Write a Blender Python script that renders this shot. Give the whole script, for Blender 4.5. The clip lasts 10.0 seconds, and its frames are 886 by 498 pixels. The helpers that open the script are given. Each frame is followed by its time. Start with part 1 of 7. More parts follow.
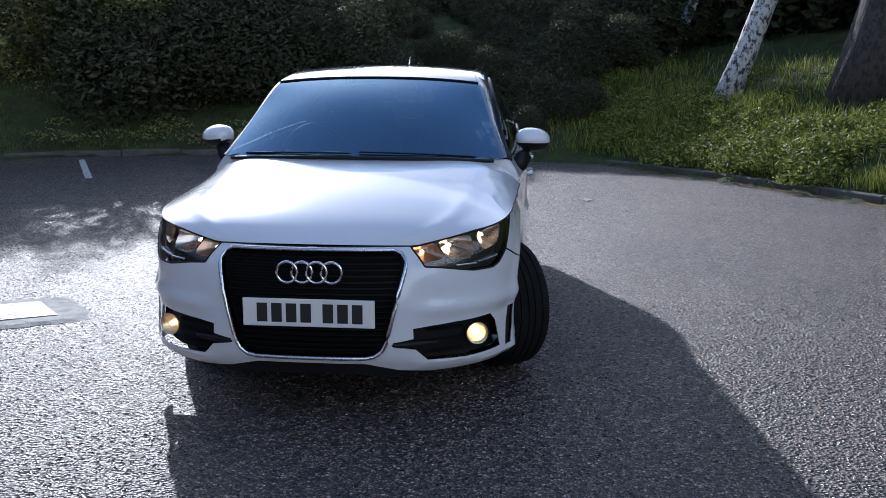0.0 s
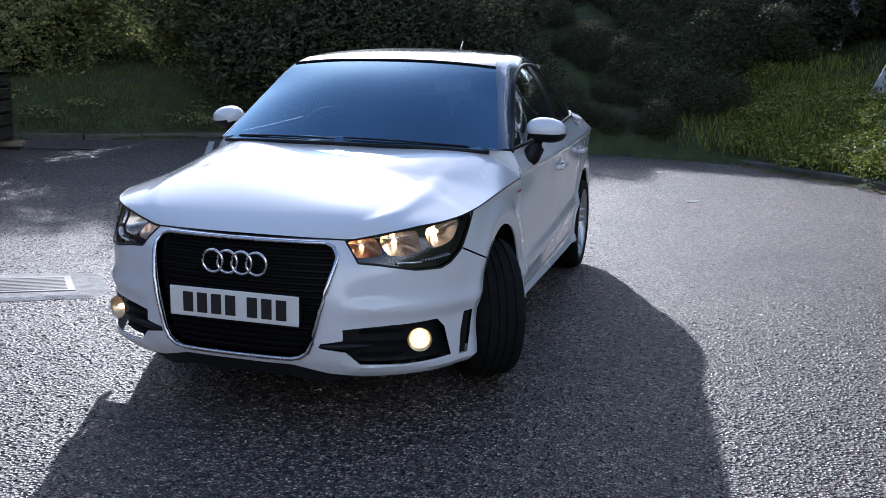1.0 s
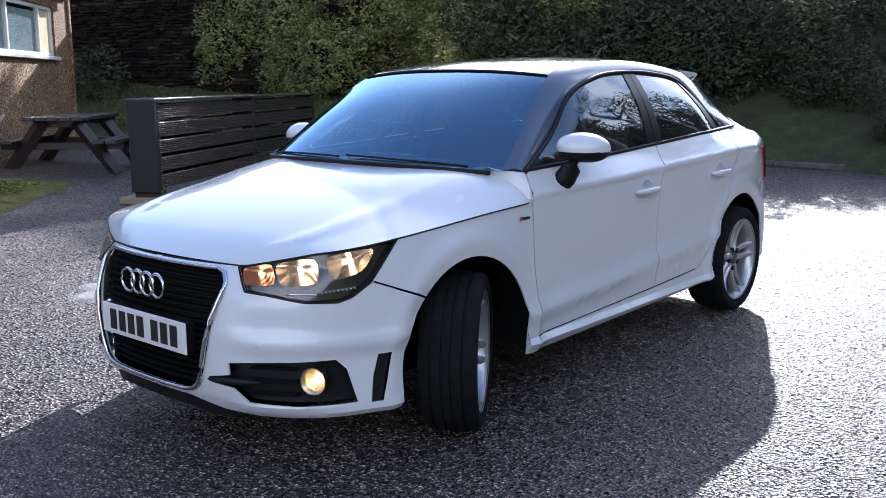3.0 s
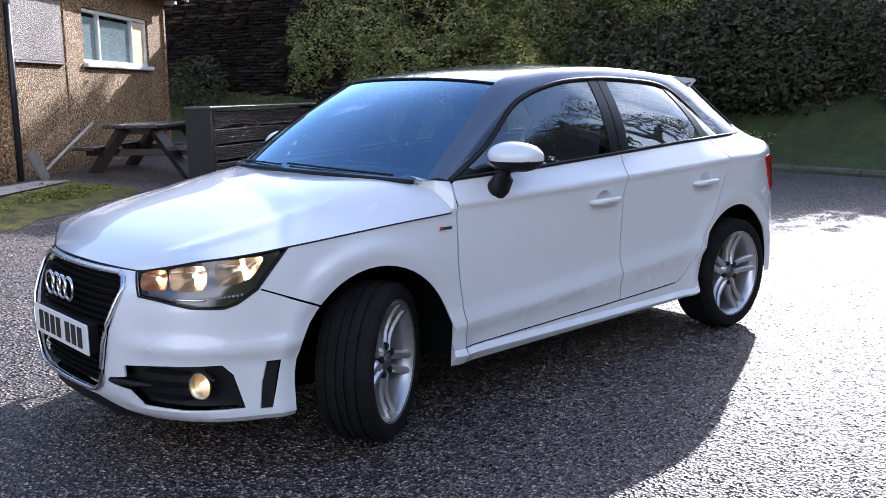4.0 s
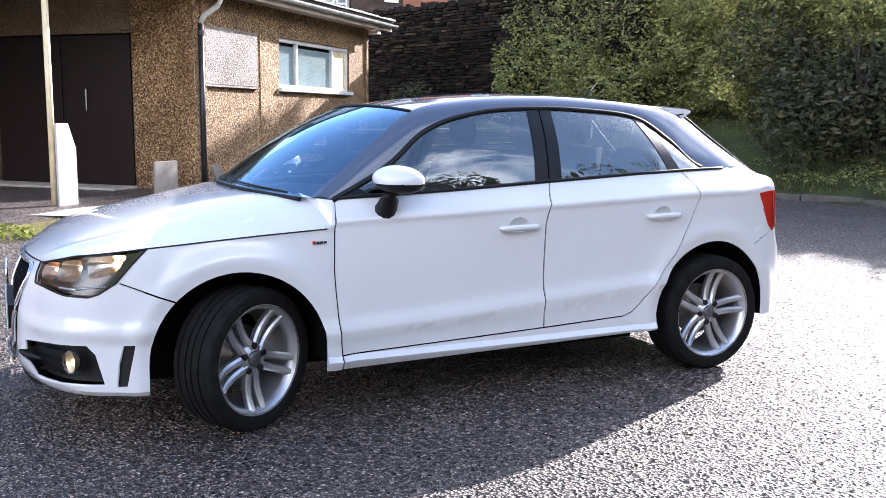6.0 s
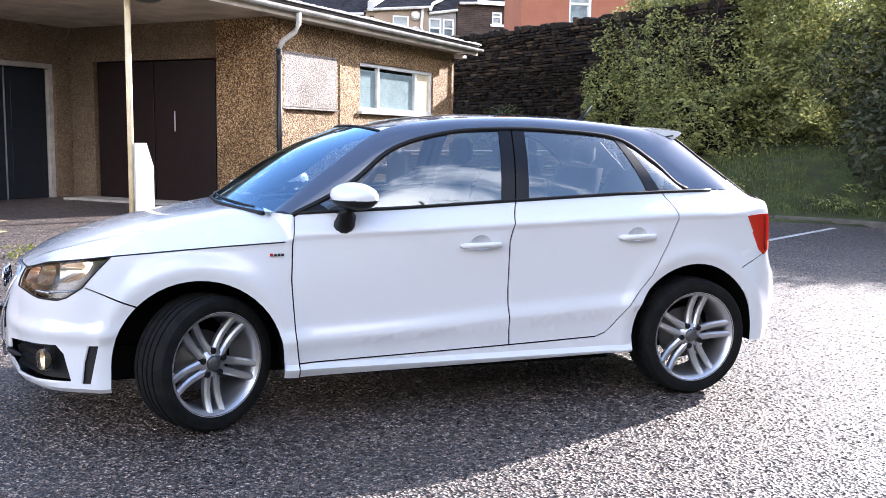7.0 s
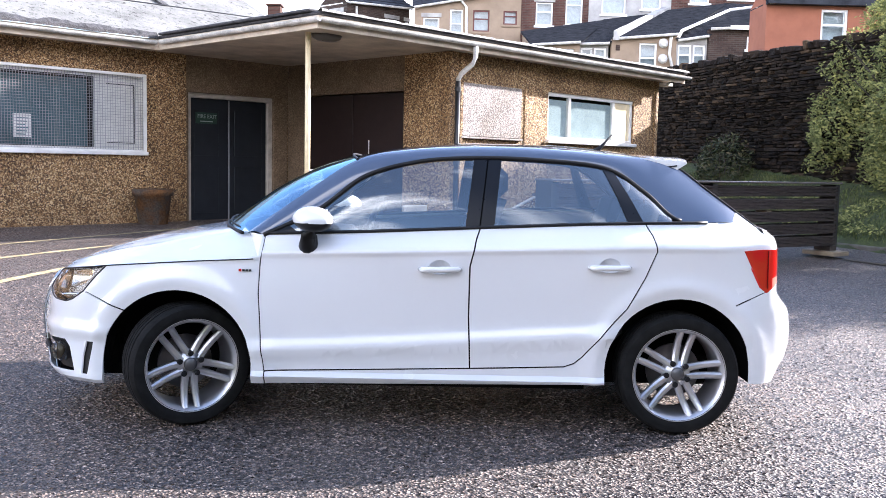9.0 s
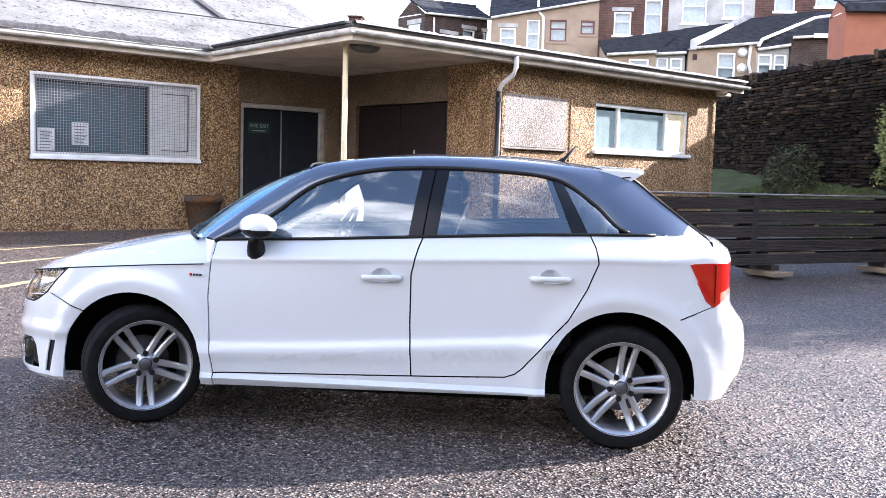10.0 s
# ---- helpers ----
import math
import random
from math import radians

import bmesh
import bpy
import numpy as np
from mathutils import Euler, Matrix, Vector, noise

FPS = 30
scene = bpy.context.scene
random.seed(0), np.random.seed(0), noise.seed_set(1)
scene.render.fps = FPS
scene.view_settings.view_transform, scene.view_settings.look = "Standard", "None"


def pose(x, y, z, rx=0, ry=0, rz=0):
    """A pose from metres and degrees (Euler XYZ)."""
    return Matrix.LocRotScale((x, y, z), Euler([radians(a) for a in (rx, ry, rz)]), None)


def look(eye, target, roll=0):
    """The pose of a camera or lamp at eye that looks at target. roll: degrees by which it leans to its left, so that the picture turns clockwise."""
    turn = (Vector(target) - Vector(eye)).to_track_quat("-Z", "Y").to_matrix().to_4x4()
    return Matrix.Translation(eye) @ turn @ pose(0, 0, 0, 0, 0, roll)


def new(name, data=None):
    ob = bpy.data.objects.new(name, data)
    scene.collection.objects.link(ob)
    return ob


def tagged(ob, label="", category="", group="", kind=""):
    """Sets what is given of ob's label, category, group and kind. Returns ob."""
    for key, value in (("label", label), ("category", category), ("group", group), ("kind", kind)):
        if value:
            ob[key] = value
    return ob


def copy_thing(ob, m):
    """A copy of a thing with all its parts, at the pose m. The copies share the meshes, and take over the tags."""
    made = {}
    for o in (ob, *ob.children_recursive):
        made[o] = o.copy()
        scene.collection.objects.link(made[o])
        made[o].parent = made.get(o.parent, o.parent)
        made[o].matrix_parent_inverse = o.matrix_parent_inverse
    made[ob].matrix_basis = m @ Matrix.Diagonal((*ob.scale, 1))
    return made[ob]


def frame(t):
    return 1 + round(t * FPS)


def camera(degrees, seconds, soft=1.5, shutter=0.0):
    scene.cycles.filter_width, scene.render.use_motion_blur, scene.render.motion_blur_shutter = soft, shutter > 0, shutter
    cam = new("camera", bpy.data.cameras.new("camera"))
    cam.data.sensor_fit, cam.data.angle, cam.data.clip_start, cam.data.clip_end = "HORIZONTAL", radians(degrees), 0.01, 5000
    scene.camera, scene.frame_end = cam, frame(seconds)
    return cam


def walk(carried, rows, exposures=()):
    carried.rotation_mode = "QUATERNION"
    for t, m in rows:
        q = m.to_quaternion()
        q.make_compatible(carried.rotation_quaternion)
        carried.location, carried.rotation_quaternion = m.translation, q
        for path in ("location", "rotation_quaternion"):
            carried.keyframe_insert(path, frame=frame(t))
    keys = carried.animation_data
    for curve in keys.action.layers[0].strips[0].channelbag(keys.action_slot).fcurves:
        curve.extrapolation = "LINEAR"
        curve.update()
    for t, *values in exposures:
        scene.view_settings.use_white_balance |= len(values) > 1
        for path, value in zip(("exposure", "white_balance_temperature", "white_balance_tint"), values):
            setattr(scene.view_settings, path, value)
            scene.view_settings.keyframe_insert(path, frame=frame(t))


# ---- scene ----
# camera and its walk: an arc from the car's nose round to its flank
cam = camera(51.7, 10.0, 0.6)
METRES = 7.989
START = pose(0.842, -4.289, 1.357, -0.526, 0.913, 5.14)
ROWS = [
    (0.0, 0.0, 0.0, 0.0, 0.21, -10.03, -1.21),
    (0.5, 0.0568, 0.0229, -0.0019, 6.52, -10.5, -2.01),
    (1.0, 0.1039, 0.0531, -0.0021, 11.18, -10.82, -2.31),
    (1.5, 0.1533, 0.0839, -0.0023, 18.59, -11.45, -1.86),
    (2.0, 0.1876, 0.1185, -0.0032, 22.55, -11.32, -2.06),
    (2.5, 0.2274, 0.1541, -0.0021, 29.34, -10.77, -1.44),
    (4.0, 0.3422, 0.25, 0.0014, 42.44, -10.06, -0.5),
    (4.5, 0.3781, 0.2872, 0.0006, 46.81, -9.92, -0.43),
    (5.0, 0.4174, 0.3216, 0.0013, 49.5, -9.64, -0.58),
    (5.5, 0.4541, 0.3518, 0.0046, 54.41, -9.24, -1.12),
    (7.0, 0.5428, 0.4593, 0.0058, 66.78, -7.5, -1.71),
    (7.5, 0.5623, 0.4974, 0.0093, 70.52, -6.91, -1.88),
    (8.0, 0.5883, 0.5436, 0.011, 75.76, -6.29, -1.9),
    (8.5, 0.5967, 0.5854, 0.01, 79.34, -6.1, -1.76),
    (9.0, 0.6115, 0.6347, 0.0118, 84.08, -6.26, -1.89),
    (9.5, 0.6215, 0.6782, 0.0127, 86.73, -6.19, -2.24),
    (10.0, 0.6225, 0.7241, 0.0151, 89.68, -5.85, -2.25),
]
walk(cam, [(t, START @ pose(METRES * x, METRES * y, METRES * z, 90 + pitch, roll, yaw)) for t, x, y, z, yaw, pitch, roll in ROWS],
     [(0.0, 0.38, 5500, 13), (1.5, 0.62, 5550, 14), (2.5, 0.9, 5600, 15), (4.5, 1.45, 5850, 17), (7.0, 2.15, 6150, 17), (10.0, 2.2, 6150, 18)])

# ---- daylight: low sun behind the car, clear sky ----
SUN_ELEV, SUN_AZ = 24.0, -23.6          # degrees; azimuth from +y towards +x
world = bpy.data.worlds.new("sky")
scene.world = world
world.use_nodes = True
wn = world.node_tree.nodes
sky = wn.new("ShaderNodeTexSky")
sky.sky_type, sky.sun_disc = "NISHITA", False
sky.sun_elevation, sky.sun_rotation = radians(SUN_ELEV), radians(SUN_AZ)
sky.dust_density, sky.air_density = 1.0, 1.0
wn["Background"].inputs["Strength"].default_value = 0.15
# broken white cloud all over the sky
sky_dir = wn.new("ShaderNodeTexCoord").outputs["Generated"]
cloud = wn.new("ShaderNodeTexNoise")
cloud.inputs["Scale"].default_value, cloud.inputs["Detail"].default_value, cloud.inputs["Roughness"].default_value = 2.6, 7.0, 0.6
cover = wn.new("ShaderNodeValToRGB")
cover.color_ramp.elements[0].position, cover.color_ramp.elements[1].position = 0.34, 0.52
blend = wn.new("ShaderNodeMix")
blend.data_type = "RGBA"
blend.inputs[7].default_value = (8.6, 8.7, 8.9, 1)
wl = world.node_tree.links
wl.new(sky_dir, cloud.inputs["Vector"])
height = wn.new("ShaderNodeSeparateXYZ")              # denser towards the horizon, clear overhead
wl.new(sky_dir, height.inputs[0])
thin = wn.new("ShaderNodeMath")
thin.operation, thin.inputs[1].default_value = "MULTIPLY_ADD", -0.32
wl.new(height.outputs["Z"], thin.inputs[0])
bank = wn.new("ShaderNodeMath")                        # and thicker on the sky's +x side
bank.operation, bank.inputs[1].default_value = "MULTIPLY_ADD", 0.13
wl.new(height.outputs["X"], bank.inputs[0])
wl.new(cloud.outputs["Fac"], bank.inputs[2])
wl.new(bank.outputs[0], thin.inputs[2])
wl.new(thin.outputs[0], cover.inputs["Fac"])
wl.new(cover.outputs["Color"], blend.inputs[0])
wl.new(sky.outputs[0], blend.inputs[6])
wl.new(blend.outputs[2], wn["Background"].inputs["Color"])
sun_data = bpy.data.lights.new("sun", "SUN")
sun_data.energy, sun_data.angle, sun_data.color = 4.2, radians(0.6), (1.0, 0.95, 0.87)
sun = new("sun", sun_data)
el, az = radians(SUN_ELEV), radians(SUN_AZ)
SUN_DIR = Vector((math.cos(el) * math.sin(az), math.cos(el) * math.cos(az), math.sin(el)))
sun.matrix_world = look(SUN_DIR * 60, (0, 0, 0))


# ---- materials ----
def socket(node, *names):
    for n in names:
        if n in node.inputs:
            return node.inputs[n]


class Mat:
    """A node material with a short way to add textures."""

    def __init__(self, name, rough=0.5, metal=0.0, coat=0.0, spec=0.5):
        self.m = bpy.data.materials.new(name)
        self.m.use_nodes = True
        self.t = self.m.node_tree
        self.b = self.t.nodes["Principled BSDF"]
        self.b.inputs["Roughness"].default_value = rough
        self.b.inputs["Metallic"].default_value = metal
        self.b.inputs["Coat Weight"].default_value = coat
        self.b.inputs["Coat Roughness"].default_value = 0.03
        self.b.inputs["Specular IOR Level"].default_value = spec
        self.co = self.t.nodes.new("ShaderNodeTexCoord").outputs["Object"]

    def link(self, a, b):
        self.t.links.new(a, b)

    def node(self, kind, **values):
        n = self.t.nodes.new(kind)
        for k, v in values.items():
            n.inputs[k].default_value = v
        return n

    def noise(self, scale, detail=4.0, rough=0.55, stretch=None):
        n = self.node("ShaderNodeTexNoise", Scale=scale, Detail=detail, Roughness=rough)
        src = self.co
        if stretch:
            mp = self.node("ShaderNodeMapping", Scale=stretch)
            self.link(self.co, mp.inputs["Vector"])
            src = mp.outputs[0]
        self.link(src, n.inputs["Vector"])
        return n.outputs["Fac"]

    def voronoi(self, scale, out="Color", feature="F1"):
        n = self.t.nodes.new("ShaderNodeTexVoronoi")
        n.feature = feature
        n.inputs["Scale"].default_value = scale
        self.link(self.co, n.inputs["Vector"])
        return n.outputs[out]

    def ramp(self, fac, stops):
        n = self.t.nodes.new("ShaderNodeValToRGB")
        els = n.color_ramp.elements
        while len(els) < len(stops):
            els.new(0.5)
        for e, (p, c) in zip(els, stops):
            e.position = p
            e.color = (*c, 1) if len(c) == 3 else c
        self.link(fac, n.inputs["Fac"])
        return n.outputs["Color"]

    def mix(self, fac, a, b, how="MIX"):
        n = self.t.nodes.new("ShaderNodeMix")
        n.data_type, n.blend_type = "RGBA", how
        for val, sock in ((fac, n.inputs[0]), (a, n.inputs[6]), (b, n.inputs[7])):
            if hasattr(val, "links"):
                self.link(val, sock)
            elif isinstance(val, tuple):
                sock.default_value = (*val, 1)
            else:
                sock.default_value = val
        return n.outputs[2]

    def color(self, c):
        if isinstance(c, tuple):
            self.b.inputs["Base Color"].default_value = (*c, 1)
        else:
            self.link(c, self.b.inputs["Base Color"])
        return self

    def roughness(self, fac, lo, hi):
        n = self.node("ShaderNodeMapRange", **{"To Min": lo, "To Max": hi})
        self.link(fac, n.inputs["Value"])
        self.link(n.outputs[0], self.b.inputs["Roughness"])
        return self

    def bump(self, height, distance, strength=1.0):
        n = self.node("ShaderNodeBump", Strength=strength, Distance=distance)
        self.link(height, n.inputs["Height"])
        old = self.b.inputs["Normal"].links
        if old:
            self.link(old[0].from_socket, n.inputs["Normal"])
        self.link(n.outputs[0], self.b.inputs["Normal"])
        return self

    def facets(self, colour, tilt):
        """Leans the surface by a random direction for each cell of a texture."""
        last = colour
        normal = self.t.nodes.new("ShaderNodeNewGeometry").outputs["Normal"]
        for how, value in (("SUBTRACT", (0.5, 0.5, 0.5)), ("MULTIPLY", (tilt, tilt, tilt)), ("ADD", normal), ("NORMALIZE", None)):
            n = self.t.nodes.new("ShaderNodeVectorMath")
            n.operation = how
            self.link(last, n.inputs[0])
            if hasattr(value, "links"):
                self.link(value, n.inputs[1])
            elif value:
                n.inputs[1].default_value = value
            last = n.outputs[0]
        self.link(last, self.b.inputs["Normal"])
        return self

    def emit(self, c, power):
        self.b.inputs["Emission Color"].default_value = (*c, 1)
        self.b.inputs["Emission Strength"].default_value = power
        return self

    def random(self):
        return self.t.nodes.new("ShaderNodeObjectInfo").outputs["Random"]


def plain(name, c, rough=0.5, metal=0.0, coat=0.0, vary=0.15, scale=6.0, fine=90.0, bump=0.0004, spec=0.5):
    """A surface of one colour with soft blotches, fine grain and a little relief."""
    m = Mat(name, rough, metal, coat, spec)
    lo, hi = tuple(v * (1 - vary) for v in c), tuple(min(1, v * (1 + vary)) for v in c)
    big = m.ramp(m.noise(scale), [(0.3, lo), (0.7, hi)])
    small = m.noise(fine, 2.0)
    m.color(m.mix(vary * 0.6, big, m.ramp(small, [(0.3, lo), (0.7, hi)]), "MIX"))
    if rough > 0.12:
        m.roughness(m.noise(scale * 3), max(0.05, rough - 0.08), min(1, rough + 0.08))
    if bump:
        m.bump(small, bump)
    return m.m


def glass(name, tint, gloss_rough=0.0, base=0.06, gloss_tint=(1, 1, 1)):
    """A thin pane: tinted see-through with mirror reflections by angle."""
    m = bpy.data.materials.new(name)
    m.use_nodes = True
    t = m.node_tree
    t.nodes.remove(t.nodes["Principled BSDF"])
    clear, gloss = t.nodes.new("ShaderNodeBsdfTransparent"), t.nodes.new("ShaderNodeBsdfGlossy")
    clear.inputs["Color"].default_value = (*tint, 1)
    gloss.inputs["Roughness"].default_value = gloss_rough
    gloss.inputs["Color"].default_value = (*gloss_tint, 1)
    mix = t.nodes.new("ShaderNodeMixShader")
    edge, power, scale = t.nodes.new("ShaderNodeLayerWeight"), t.nodes.new("ShaderNodeMath"), t.nodes.new("ShaderNodeMath")
    edge.inputs["Blend"].default_value = 0.5
    power.operation, power.inputs[1].default_value = "POWER", 4.5
    scale.operation, scale.inputs[1].default_value, scale.inputs[2].default_value = "MULTIPLY_ADD", 1 - base, base
    t.links.new(edge.outputs["Facing"], power.inputs[0])
    t.links.new(power.outputs[0], scale.inputs[0])
    t.links.new(scale.outputs[0], mix.inputs[0])
    t.links.new(clear.outputs[0], mix.inputs[1])
    t.links.new(gloss.outputs[0], mix.inputs[2])
    t.links.new(mix.outputs[0], t.nodes["Material Output"].inputs["Surface"])
    return m


def asphalt_mat():
    m = Mat("coarse_asphalt", 0.5, spec=0.8)
    stones = m.voronoi(74.0)
    sep = m.t.nodes.new("ShaderNodeSeparateColor")
    m.link(stones, sep.inputs[0])
    chips = m.ramp(sep.outputs[0], [(0.0, (0.055, 0.042, 0.037)), (0.35, (0.145, 0.109, 0.096)), (0.6, (0.27, 0.206, 0.177)), (0.85, (0.46, 0.368, 0.32)), (1.0, (0.7, 0.59, 0.52))])
    stain = m.noise(0.55, 6.0, 0.6)
    c = m.mix(m.ramp(stain, [(0.38, (0, 0, 0)), (0.62, (1, 1, 1))]), (0.56, 0.53, 0.52), (0.9, 0.845, 0.795))
    oil = m.ramp(m.noise(1.9, 5.0, 0.65), [(0.3, (0.5, 0.48, 0.48)), (0.42, (1, 1, 1)), (0.75, (1.18, 1.16, 1.12))])
    # dark binder and the shade between stones, both put into the colour
    gaps = m.ramp(m.voronoi(74.0, "Distance", "DISTANCE_TO_EDGE"), [(0.04, (0.05, 0.05, 0.05)), (0.2, (1, 1, 1))])
    speck = m.ramp(m.noise(34.0, 3.0, 0.7), [(0.38, (0.36, 0.36, 0.38)), (0.5, (0.88, 0.88, 0.88)), (0.62, (1.45, 1.41, 1.38))])
    c = m.mix(1.0, c, oil, "MULTIPLY")
    m.color(m.mix(1.0, m.mix(1.0, m.mix(1.0, chips, gaps, "MULTIPLY"), c, "MULTIPLY"), speck, "MULTIPLY"))
    m.roughness(sep.outputs[1], 0.2, 0.8)
    m.facets(stones, 1.1)
    m.bump(m.voronoi(74.0, "Distance"), 0.016, 0.8)
    m.bump(m.noise(420.0, 2.0), 0.0012, 0.6)
    return m.m


def pebbledash_mat(name, tones, scale=62.0):
    m = Mat(name, 0.75)
    sep = m.t.nodes.new("ShaderNodeSeparateColor")
    m.link(m.voronoi(scale), sep.inputs[0])
    c = m.ramp(sep.outputs[0], [(0.0, tones[0]), (0.35, tones[1]), (0.7, tones[2]), (1.0, tones[3])])
    grime = m.ramp(m.noise(1.1, 6.0), [(0.35, (0.62, 0.58, 0.52)), (0.65, (1, 1, 1))])
    m.color(m.mix(1.0, c, grime, "MULTIPLY"))
    m.bump(m.voronoi(scale, "Distance"), 0.012, 0.9)
    return m.m


def felt_mat():
    """Pale mineral felt with streaks, dark specks and mossy spots."""
    m = Mat("streaked_pale_roof_felt", 0.95, spec=0.2)
    base = m.ramp(m.noise(1.6, 6.0, 0.65), [(0.3, (0.115, 0.115, 0.11)), (0.7, (0.225, 0.225, 0.215))])
    spots = m.ramp(m.noise(13.0, 4.0, 0.7), [(0.36, (0.3, 0.3, 0.29)), (0.43, (1, 1, 1)), (0.62, (1.12, 1.12, 1.1))])
    m.color(m.mix(1.0, base, spots, "MULTIPLY"))
    m.bump(m.noise(40.0, 4.0), 0.02)
    return m.m


def grass_mat():
    m = Mat("grassy_earth", 0.9)
    a = m.ramp(m.noise(3.0, 6.0, 0.7), [(0.3, (0.035, 0.03, 0.018)), (0.5, (0.05, 0.065, 0.018)), (0.75, (0.09, 0.12, 0.03))])
    b = m.ramp(m.noise(45.0, 3.0), [(0.3, (0.5, 0.5, 0.45)), (0.7, (1.25, 1.25, 1.1))])
    m.color(m.mix(1.0, a, b, "MULTIPLY"))
    m.bump(m.noise(30.0, 5.0), 0.06, 0.8)
    return m.m


def leaf_mat(name, dark, light, dry=None, rough=0.6, through_light=0.35):
    m = Mat(name, rough, spec=0.3)
    geo = m.t.nodes.new("ShaderNodeNewGeometry").outputs["Random Per Island"]
    stops = [(0.0, dark), (0.6, light), (1.0, dry or light)]
    m.color(m.ramp(geo, stops))
    trans = m.t.nodes.new("ShaderNodeBsdfTranslucent")
    m.link(m.ramp(geo, stops), trans.inputs["Color"])
    mix = m.t.nodes.new("ShaderNodeMixShader")
    mix.inputs[0].default_value = through_light
    m.link(m.b.outputs[0], mix.inputs[1])
    m.link(trans.outputs[0], mix.inputs[2])
    m.link(mix.outputs[0], m.t.nodes["Material Output"].inputs["Surface"])
    return m.m


def bark_mat(name, base, spots):
    m = Mat(name, 0.85)
    blot = m.noise(14.0, 5.0, 0.7, (1, 1, 0.6))
    m.color(m.ramp(blot, [(0.42, spots), (0.52, base)]))
    m.bump(m.noise(22.0, 5.0, 0.6, (1, 1, 0.3)), 0.03)
    return m.m


def wood_mat(name, dark, light, rough=0.5):
    m = Mat(name, rough)
    g = m.noise(7.0, 6.0, 0.6, (0.8, 14, 14))
    m.color(m.mix(0.35, m.ramp(g, [(0.3, dark), (0.7, light)]), m.ramp(m.random(), [(0, dark), (1, light)])))
    m.bump(g, 0.003)
    return m.m


def stone_mat():
    m = Mat("dry_stone", 0.9, spec=0.12)
    c = m.ramp(m.random(), [(0, (0.013, 0.011, 0.0105)), (0.5, (0.025, 0.02, 0.017)), (0.88, (0.043, 0.032, 0.024)), (1, (0.1, 0.072, 0.048))])
    m.color(m.mix(1.0, c, m.ramp(m.noise(9.0, 6.0, 0.65), [(0.3, (0.45, 0.43, 0.42)), (0.7, (1.2, 1.15, 1.1))]), "MULTIPLY"))
    m.bump(m.noise(28.0, 6.0, 0.65), 0.03)
    return m.m


def carpaint(name, c, rough=0.25):
    m = Mat(name, rough, 0.0, 1.0)
    dust = m.noise(1.7, 6.0, 0.65)
    m.color(m.ramp(dust, [(0.3, tuple(v * 0.97 for v in c)), (0.7, c)]))
    m.roughness(m.noise(3.0, 5.0), rough - 0.03, rough + 0.05)
    return m.m


ASPHALT = asphalt_mat()
PEBBLE = pebbledash_mat("brown_pebbledash", [(0.035, 0.018, 0.008), (0.17, 0.085, 0.034), (0.44, 0.26, 0.11), (0.82, 0.62, 0.37)], 72.0)
# plainer pebbledash, its tones darkened and flattened for the shade under the canopy
PORCH_SHADE = pebbledash_mat("shaded_porch_render", [(0.12, 0.08, 0.047), (0.175, 0.12, 0.073), (0.225, 0.155, 0.097), (0.3, 0.215, 0.14)])
PEBBLE_PALE = pebbledash_mat("pinkish_grey_pebbledash", [(0.13, 0.115, 0.11), (0.28, 0.25, 0.24), (0.42, 0.375, 0.355), (0.6, 0.55, 0.52)], 75.0)
GRASS = grass_mat()
LEAF_DARK = leaf_mat("scrub_leaves", (0.025, 0.03, 0.016), (0.07, 0.08, 0.035), (0.13, 0.11, 0.06))
LEAF_GREEN = leaf_mat("laurel_leaves", (0.12, 0.14, 0.055), (0.27, 0.285, 0.11), (0.52, 0.49, 0.17), 0.8, 0.5)
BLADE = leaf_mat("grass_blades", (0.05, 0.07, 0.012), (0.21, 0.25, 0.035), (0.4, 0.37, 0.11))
# turf copy of BLADE, its colours darkened for the shaded far bank
BLADE_SHADED = leaf_mat("shaded_turf_blades", (0.045, 0.06, 0.02), (0.115, 0.14, 0.042), (0.2, 0.2, 0.08))
BARK_PALE = bark_mat("pale_lichen_bark", (0.62, 0.6, 0.58), (0.06, 0.05, 0.045))
BARK_DARK = bark_mat("dark_bark", (0.07, 0.055, 0.045), (0.03, 0.025, 0.02))
STONE = stone_mat()
MORTAR = plain("dark_wall_core", (0.03, 0.026, 0.022), 0.95)
CONCRETE = plain("weathered_concrete", (0.42, 0.38, 0.33), 0.85, vary=0.3, bump=0.003)
KERB = plain("mossy_kerb_stone", (0.1, 0.09, 0.075), 0.9, vary=0.35, bump=0.004)
WHITE_PAINT = plain("weathered_white_paint", (0.74, 0.72, 0.68), 0.5, vary=0.12, bump=0.001)
CREAM_PAINT = plain("cream_paint", (0.72, 0.6, 0.38), 0.5, vary=0.15)
SOFFIT = plain("cream_soffit_boarding", (0.5, 0.42, 0.33), 0.7, vary=0.35, scale=2.5, fine=30.0)
GUTTER = plain("grey_white_gutter", (0.56, 0.54, 0.51), 0.5, vary=0.5, scale=4.0, fine=40.0)
FELT = plain("pale_grey_roof_felt", (0.3, 0.29, 0.275), 0.9, vary=0.75, scale=14.0, fine=50.0, bump=0.02)
FELT_PITCH = felt_mat()
FELT_DARK = plain("mossy_roof_edge", (0.055, 0.053, 0.055), 0.95, vary=0.9, scale=9.0, bump=0.02)
BLACK_PIPE = plain("black_cast_pipe", (0.02, 0.02, 0.022), 0.4)
DOOR_BROWN = plain("dark_brown_door_paint", (0.017, 0.009, 0.008), 0.5, spec=0.3)
DOOR_DARK = plain("near_black_door_paint", (0.014, 0.017, 0.022), 0.45, spec=0.3)
